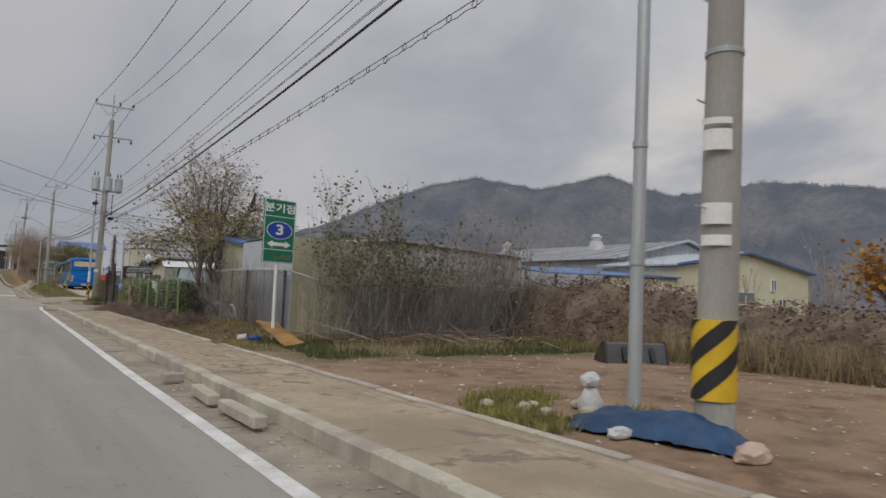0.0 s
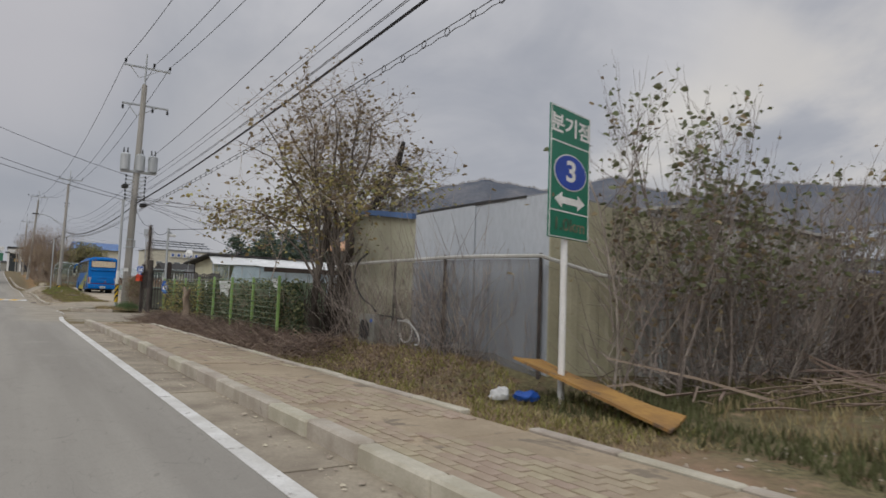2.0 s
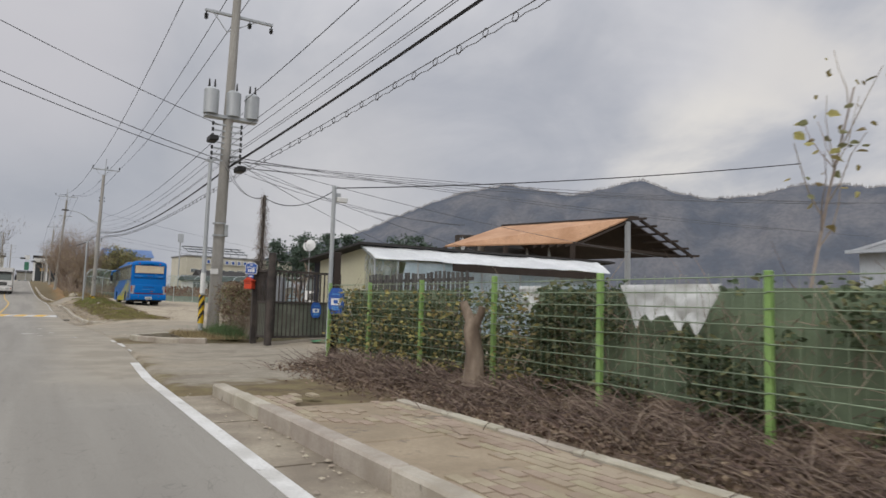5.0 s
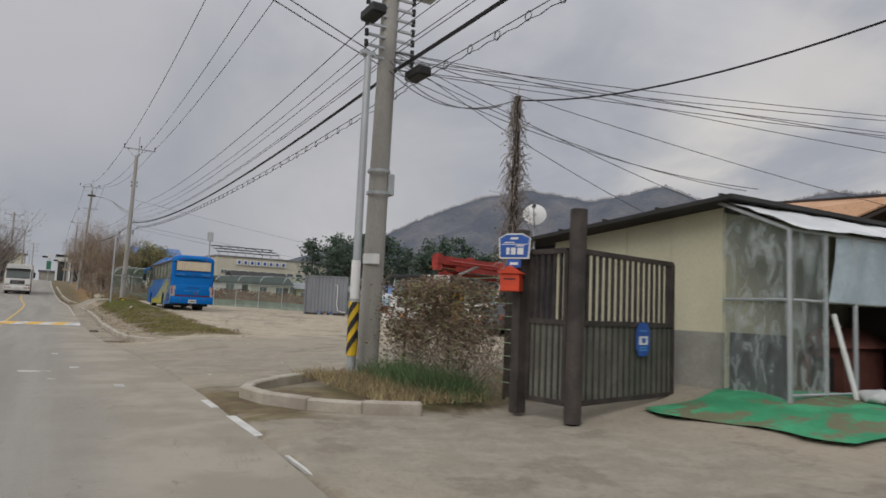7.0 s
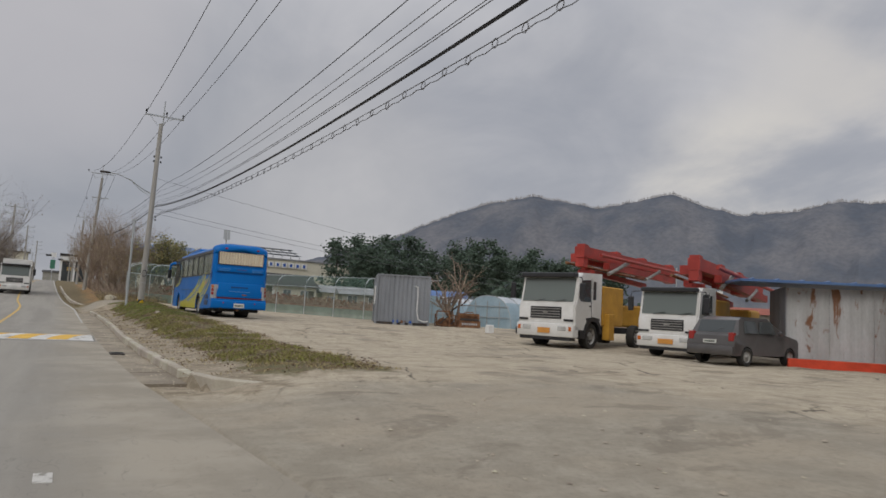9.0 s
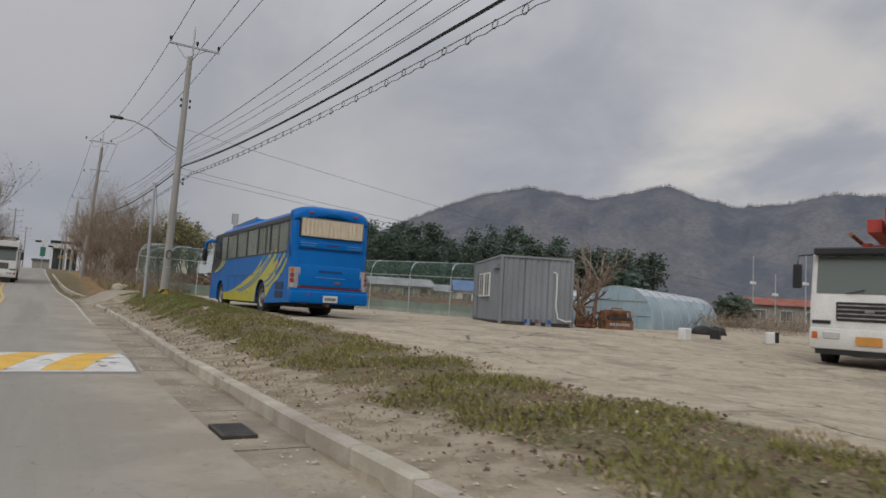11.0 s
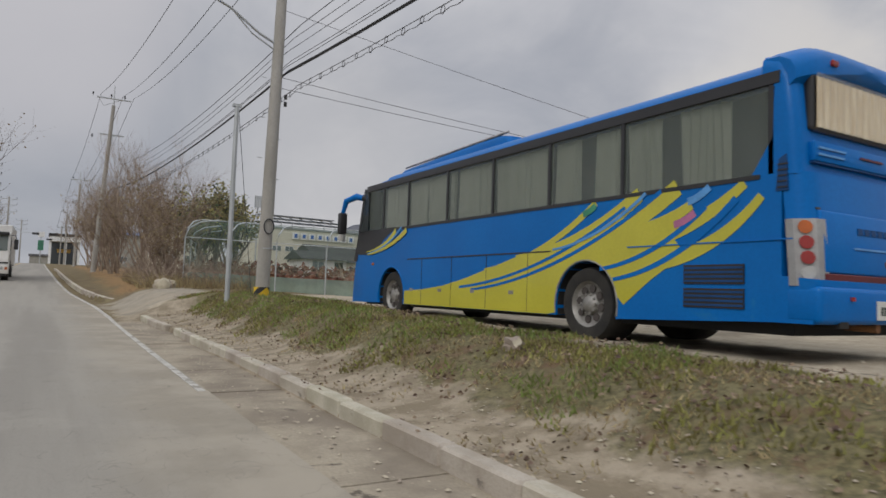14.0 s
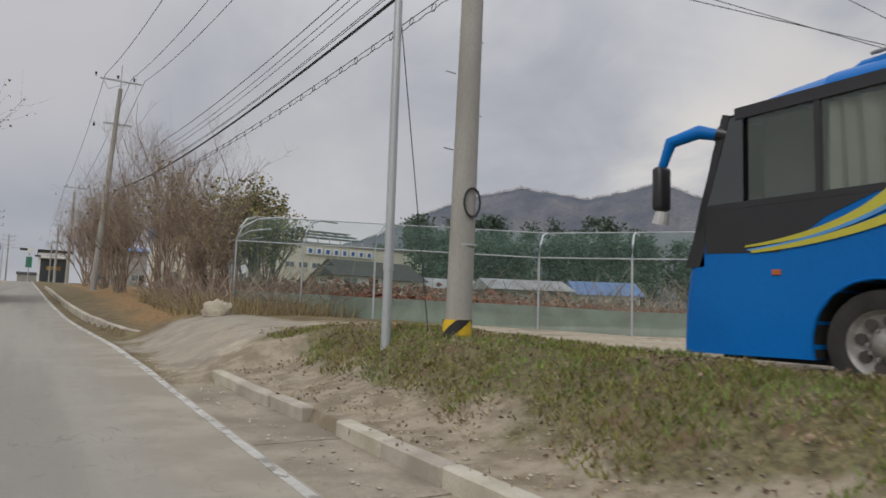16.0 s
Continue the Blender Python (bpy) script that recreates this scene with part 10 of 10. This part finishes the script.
# small grey hatchback with its back to the road
def hatchback(at, turn):
    t = thing("hatchback_car", at, "small dark grey hatchback parked on the lot", "car", turn=turn)
    M["car_grey"] = material("car_grey_paint", (0.075, 0.068, 0.066), 0.35, bump=0, spec=0.5, coat=0.6)
    bm = bmesh.new()
    prof = [(0.0, 0.3), (-0.04, 0.62), (0.02, 0.88), (0.18, 0.94), (0.38, 1.36), (0.62, 1.46), (1.9, 1.46), (2.6, 0.98), (3.35, 0.84), (3.55, 0.6), (3.55, 0.3), (3.2, 0.22)]
    prof += [(2.95 + 0.31 * math.cos(a), 0.28 + 0.31 * math.sin(a)) for a in np.linspace(0.1, math.pi - 0.1, 8)] + [(0.62 + 0.31 * math.cos(a), 0.28 + 0.31 * math.sin(a)) for a in np.linspace(0.1, math.pi - 0.1, 8)]
    prism(bm, prof, -0.8, 0.8, "x")
    for q in bm.verts:
        if q.co.z > 0.95:
            q.co.x *= 1 - 0.2 * (q.co.z - 0.95) / 0.5
    bmesh.ops.triangulate(bm, faces=[g for g in bm.faces if len(g.verts) > 4])
    part("body", bm, M["car_grey"], t, "dark grey painted body", True)
    bm = bmesh.new()
    prism(bm, [(0.19, 0.98), (0.37, 1.34), (0.39, 1.34), (0.23, 0.98)], -0.6, 0.6, "x")
    part("rear_window", bm, M["dark_glass"], t, "dark rear window")
    for x in (-0.765, 0.765):
        for y0, y1 in ((0.55, 1.25), (1.35, 2.15)):
            bm = bmesh.new()
            s = 0.05 if x < 0 else -0.05
            prism(bm, [(y0, 0.98), (y0 + 0.08, 1.34), (y1 - 0.15, 1.34), (y1, 0.98)], x - 0.03, x + 0.03, "x")
            for q in bm.verts:
                if q.co.z > 1.2:
                    q.co.x += s
            part("side_window", bm, M["dark_glass"], t, "dark side window")
    for sx in (-1, 1):
        part("tail_lamp", boxed(sx * 0.68 - 0.09, sx * 0.68 + 0.09, -0.03, 0.12, 0.72, 0.98, bevel=0.02), M["lamp_red"], t, "red tail lamp")
        part("mirror", boxed(sx * 0.88 - 0.07, sx * 0.88 + 0.07, 2.2, 2.32, 0.95, 1.08, bevel=0.03), M["car_grey"], t)
        for y in (0.62, 2.95):
            wheel(t, sx * 0.79, y, 0.28, 0.18, sx, False)
    part("rear_bumper", round_box(-0.78, 0.78, -0.1, 0.15, 0.3, 0.58, 0.05, 2), M["car_grey"], t, "", True)
    pl = part("number_plate", boxed(-0.22, 0.22, -0.06, -0.035, 0.64, 0.75), M["plate_white"], t, "white number plate")
    for i in range(5):
        part("plate_bar", boxed(-0.17 + i * 0.07, -0.12 + i * 0.07, -0.066, -0.06, 0.67, 0.72), M["plate_text"], pl)
    part("wiper", rodded((0.0, 0.2, 1.0), (0.25, 0.26, 1.12), 0.008, seg=4), M["trim"], t)


hatchback((17.75, 62.0, 0.08), -86)

# junction sign: green board on a white post
sgn = thing("junction_sign", (5.57, 15.3, 0.0), "green road sign with white lettering on a white post", "sign", turn=16)
part("post", rodded((0, 0.03, -0.1), (0, 0.03, 3.3), 0.04, seg=14), M["white"], sgn, "white painted steel post", True)
part("board", round_box(-0.31, 0.31, -0.03, -0.012, 1.93, 3.47, 0.006, 1), M["sign_green"], sgn, "green sign board")
for x0, x1, z0, z1 in ((-0.3, 0.3, 3.452, 3.462), (-0.3, 0.3, 1.94, 1.95), (-0.3, -0.29, 1.94, 3.46), (0.29, 0.3, 1.94, 3.46), (-0.3, 0.3, 3.045, 3.06), (-0.3, 0.3, 2.24, 2.255)):
    part("border_line", boxed(x0, x1, -0.034, -0.03, z0, z1), M["sign_white"], sgn)


def disc(r, sx, sz, z, y, mat, name):
    bm = bmesh.new()
    prism(bm, [(r * sx * math.cos(a), z + r * sz * math.sin(a)) for a in [2 * math.pi * i / 36 for i in range(36)]], y, y + 0.004, "y")
    part(name, bm, mat, sgn)


disc(0.25, 1.0, 0.86, 2.72, -0.036, M["sign_white"], "oval_rim")
disc(0.235, 1.0, 0.86, 2.72, -0.040, M["sign_blue"], "oval_field")
bm = bmesh.new()
prism(bm, [(-0.23, 2.38), (-0.12, 2.47), (-0.12, 2.42), (0.12, 2.42), (0.12, 2.47), (0.23, 2.38), (0.12, 2.29), (0.12, 2.34), (-0.12, 2.34), (-0.12, 2.29)], -0.035, -0.03, "y")
part("double_arrow", bm, M["sign_white"], sgn, "white two-headed arrow")


def lettering(text, parent, size, at, mat, name="lettering", bold=0.0, squeeze=1.0):
    cu = bpy.data.curves.new(name, "FONT")
    cu.body, cu.size, cu.align_x, cu.align_y, cu.extrude, cu.offset = text, size, "CENTER", "CENTER", 0.001, bold
    tmp = bpy.data.objects.new(name + "_text", cu)
    me = bpy.data.meshes.new_from_object(tmp)
    bpy.data.objects.remove(tmp)
    bpy.data.curves.remove(cu)
    me.transform(Matrix.Translation(at) @ pose(0, 0, 0, 90) @ Matrix.Diagonal((squeeze, 1, 1, 1)))
    return place(name, me, mat, parent)


lettering("분기점", sgn, 0.235, (0, -0.034, 3.25), M["sign_white"], "lettering", 0.006, 0.95)
lettering("3", sgn, 0.34, (0, -0.043, 2.72), M["sign_white"], "numeral", 0.008)
M["faded_mark"] = material("faded_lettering", (0.10, 0.12, 0.07), 0.7, (0.04, 0.09, 0.06), (0.26, 0.24, 0.16), 8, 40, 1, 0)
lettering("1.0km", sgn, 0.2, (0, -0.034, 2.09), M["faded_mark"], "faded_lettering", 0.004)

for ob in sgn.children:
    if not ob.name.startswith("post"):
        ob.scale.x = 1.5

# orange board, blue rag and rubbish by the sign
brd = thing("wooden_board", (0, 0, 0), "weathered orange wooden board leaning in weeds", "board")
bm = bmesh.new()
vs = [bm.verts.new(p) for p in ((5.35, 15.95, 0.5), (5.95, 16.1, 0.42), (5.75, 13.75, 0.1), (5.2, 13.5, 0.08))]
bm.faces.new(vs)
bmesh.ops.recalc_face_normals(bm, faces=bm.faces[:])
bmesh.ops.subdivide_edges(bm, edges=bm.edges[:], cuts=5, use_grid_fill=True)
for q in bm.verts:
    q.co.z += 0.05 * noise.noise(q.co * 1.5)
bmesh.ops.solidify(bm, geom=bm.faces[:], thickness=0.03)
part("board", bm, M["board_orange"], brd)


def lump(name, at, size, mat, label, category, seed, rough=0.3, sub=3, group=""):
    o = thing(name, at, label, category, group)
    bm = bmesh.new()
    vs = ball(bm, (0, 0, size[2] * 0.45), 1.0, (size[0], size[1], size[2]), sub)
    for q in vs:
        k = Vector((q.co.x / size[0], q.co.y / size[1], q.co.z / size[2]))
        q.co += Vector((k.x * size[0], k.y * size[1], k.z * size[2])) * rough * noise.noise(k * 2.2 + Vector((seed, 0, 0))) + Vector((0.02, 0.02, 0.02)) * noise.noise(q.co * 9 + Vector((seed, 5, 0)))
        q.co.z = max(q.co.z, 0.0)
    part("body", bm, mat, o, smooth=True)
    return o


lump("blue_rag", (5.2, 15.5, 0.05), (0.16, 0.13, 0.08), M["tarp_blue2"] if "tarp_blue2" in M else M.setdefault("tarp_blue2", material("bright_blue_plastic", (0.015, 0.075, 0.33), 0.5, bump=0.3)), "crumpled blue plastic rag by the sign", "rag", 3)
lump("plastic_bag", (4.95, 15.7, 0.05), (0.12, 0.1, 0.09), M["sack_white"], "crumpled white plastic bag by the sign", "bag", 4)
# tarpaulin heap and sacks by the near pole
tarp = thing("tarpaulin_heap", (5.25, 3.75, 0.03), "dark blue tarpaulin draped over a low heap", "tarpaulin", turn=-72)
v, f = [], []
for j in range(25):
    for i in range(37):
        x, y = -0.85 + 1.7 * i / 36, -0.34 + 0.68 * j / 24
        e = max(0.0, 1 - (x / 0.87) ** 4) * max(0.0, 1 - (y / 0.36) ** 2)
        z = 0.30 * e * (0.75 + 0.4 * noise.noise((x * 1.6, y * 2, 3))) + 0.05 * noise.noise((x * 5, y * 6, 1)) * e + 0.02 * noise.noise((x * 14, y * 14, 2))
        v.append((x + 0.06 * noise.noise((y * 4, x, 5)), y + 0.07 * noise.noise((x * 4, y, 6)), max(0.008, z)))
for j in range(24):
    for i in range(36):
        k = j * 37 + i
        f.append((k, k + 1, k + 38, k + 37))
mesh_from("sheet", v, f, M["tarp_blue"], tarp, True)
lump("white_sack", (5.6, 4.95, 0.03), (0.14, 0.13, 0.20), M["sack_white"], "full white plastic sack against the steel post", "sack", 5, 0.25)
lump("white_sack", (5.62, 4.98, 0.33), (0.12, 0.11, 0.1), M["sack_white"], "white plastic sack stacked on another", "sack", 6, 0.25)
lump("paper_sack", (5.2, 2.75, 0.02), (0.2, 0.12, 0.10), M["sack_tan"], "pale pinkish paper sack on the soil", "sack", 7, 0.25)
lump("plastic_bag", (4.85, 3.85, 0.03), (0.14, 0.08, 0.07), M["sack_white"], "white plastic bag by the tarpaulin", "bag", 8)
lump("plastic_bag", (5.0, 4.5, 0.03), (0.2, 0.12, 0.06), M["black"], "black plastic sheet by the tarpaulin", "bag", 9)
rs = random.Random(3)
for i in range(7):
    lump("rubble_stone", (5.1 + rs.uniform(-0.4, 0.9), 5.3 + rs.uniform(-0.5, 0.6), 0.03), (0.10, 0.08, 0.06), M["stone"], "pale broken stone in the grass", "stone", 20 + i, 0.3, 2, "rubble stones")
for i, (x, y, s) in enumerate(((3.75, 102.9, 0.3), (4.1, 103.5, 0.26), (4.6, 82.0, 0.13), (3.0, 9.0, 0.07))):
    lump("boulder", (x, y, ground_z(x, y) - 0.02), (s, s * 0.8, s * 0.9), M["stone"], "pale rough boulder beside the lane", "stone", 40 + i, 0.3, 3, "boulders")

# machine bucket on the bare lot
bk = thing("steel_bucket", (10.55, 9.25, 0.0), "dark grey steel loader bucket lying on soil", "bucket", turn=-26)
bm = bmesh.new()
prism(bm, [(0.0, 0.0), (0.12, 0.42), (0.2, 0.45), (0.62, 0.1), (0.65, 0.0)], 0, 1.35, "x")
part("shell", bm, M["cabin_dark"] if "cabin_dark" in M else M.setdefault("cabin_dark", material("worn_dark_steel", (0.09, 0.09, 0.095), 0.6, bump=0.1)), bk)
for x in (0.35, 0.95):
    bm = bmesh.new()
    prism(bm, [(-0.1, 0.1), (0.06, 0.36), (0.1, 0.3), (0.04, 0.08)], x, x + 0.1, "x")
    part("lug", bm, M["black"], bk)
for x in (-0.02, 1.33):
    bm = bmesh.new()
    prism(bm, [(-0.04, 0.0), (0.1, 0.46), (0.22, 0.48), (0.68, 0.1), (0.68, 0.0)], x, x + 0.04, "x")
    part("cheek", bm, M["dark_steel"], bk)

for x, y in lump_later:
    lump("rubber_tyre_heap", (x, y, 0.28), (0.55, 0.4, 0.36), M["rubber"], "dark covered heap before the greenhouse", "heap", x, 0.15, 3, "covered heaps")

# loose kerb pieces in the gutter
for i, (x, y, l, a) in enumerate(((1.98, 9.1, 0.28, 12), (2.02, 6.2, 1.1, 91), (2.0, 7.5, 0.9, 88))):
    lk = thing("loose_kerb_stone", (x, y, 0.0), "broken kerb stone lying in the gutter", "stone", "loose kerb stones", turn=a)
    part("stone", boxed(-l / 2, l / 2, -0.07, 0.07, -0.01, 0.11, bevel=0.015), M["kerb"], lk)
# drain cover and asphalt patches
drn = thing("drain_cover", (1.93, 66.75, road_z(66.75) + 0.004), "dark iron drain cover sunk in the gutter", "drain cover")
part("plate", boxed(-0.16, 0.16, -0.3, 0.3, -0.05, 0.012, bevel=0.005), M["dark_steel"], drn)
for i in range(8):
    part("slot", boxed(-0.13, 0.13, -0.26 + i * 0.07, -0.24 + i * 0.07, 0.012, 0.015), M["black"], drn)
box_n = thing("notice_box", (5.4, 124, 0.9), "small white notice box on a stake", "notice")
part("plate", boxed(-0.3, 0.3, -0.02, 0.02, 0.0, 1.1), M["white"], box_n)
for i in range(3):
    part("text_bar", boxed(-0.2, 0.2, -0.03, -0.02, 0.2 + i * 0.28, 0.3 + i * 0.28), M["mail_red"], box_n)
part("stake", boxed(-0.04, 0.04, 0.02, 0.06, -0.8, 0.6), M["timber_dark"], box_n)


# clay-grey pavers of the pavement, half buried under drifted sand
M["paver"] = material("sandy_grey_paver", (0.365, 0.295, 0.21), 0.9, (0.3, 0.24, 0.17), (0.43, 0.355, 0.265), 1.2, 60, 0.8, 0.3, random_tone=0.06)
M["paver_far"] = material("sandy_grey_paver_field", (0.365, 0.295, 0.21), 0.9, (0.3, 0.24, 0.17), (0.43, 0.355, 0.265), 1.2, 60, 0.8, 0.3, island=0.06)
PW, PL, PH = 0.112, 0.225, 0.03


def paver_shape(c, cos_, sin_):
    out = []
    for lx, ly, lz in ((0.5, 0.5, 0), (0.47, 0.485, 1)):
        for sx, sy in ((-1, -1), (1, -1), (1, 1), (-1, 1)):
            px_, py_ = sx * lx * (PW - 0.008), sy * ly * (PL - 0.008)
            out.append((c[0] + px_ * cos_ - py_ * sin_, c[1] + px_ * sin_ + py_ * cos_, c[2] + lz * PH))
    return out


PFACES = [(4, 5, 6, 7), (0, 1, 5, 4), (1, 2, 6, 5), (2, 3, 7, 6), (3, 0, 4, 7)]
unit = bpy.data.meshes.new("paver")
unit.from_pydata(paver_shape((0, 0, 0), 1, 0), [], PFACES)
unit.materials.append(M["paver"])


def lay_pavers(parent, x0, x1, y0, y1, top, bare, seed, near0, limit):
    r = random.Random(seed)
    v, f, singles = [], [], 0
    for i in range(int((x1 - x0) / PW)):
        x = x0 + (i + 0.5) * PW
        for j in range(int((y1 - y0) / PL)):
            y = y0 + (j + (0.25 if i % 2 else 0.75)) * PL
            if noise.noise((x * 0.9, y * 0.45, seed)) + 0.4 * noise.noise((x * 3, y * 3, seed)) > bare - (0.3 if y < 9.5 else 0.0):
                continue
            z = top(x, y) - PH + 0.005 + r.uniform(-0.003, 0.004)
            ang = r.uniform(-0.03, 0.03)
            if singles < limit and y > near0:
                ob = new("paver", unit)
                ob.parent = parent
                ob.matrix_basis = pose(x, y, z, r.uniform(-0.8, 0.8), r.uniform(-0.8, 0.8), math.degrees(ang))
                singles += 1
            else:
                b = len(v)
                v.extend(paver_shape((x, y, z), math.cos(ang), math.sin(ang)))
                f.extend(tuple(b + q for q in g) for g in PFACES)
    tagged(mesh_from("paver_field", v, f, M["paver_far"], parent), kind="stuff")


lay_pavers(pave, 2.49, 3.91, -2.0, 33.0, lambda x, y: 0.107 + road_z(y), 0.06, 3, 3.0, 300)
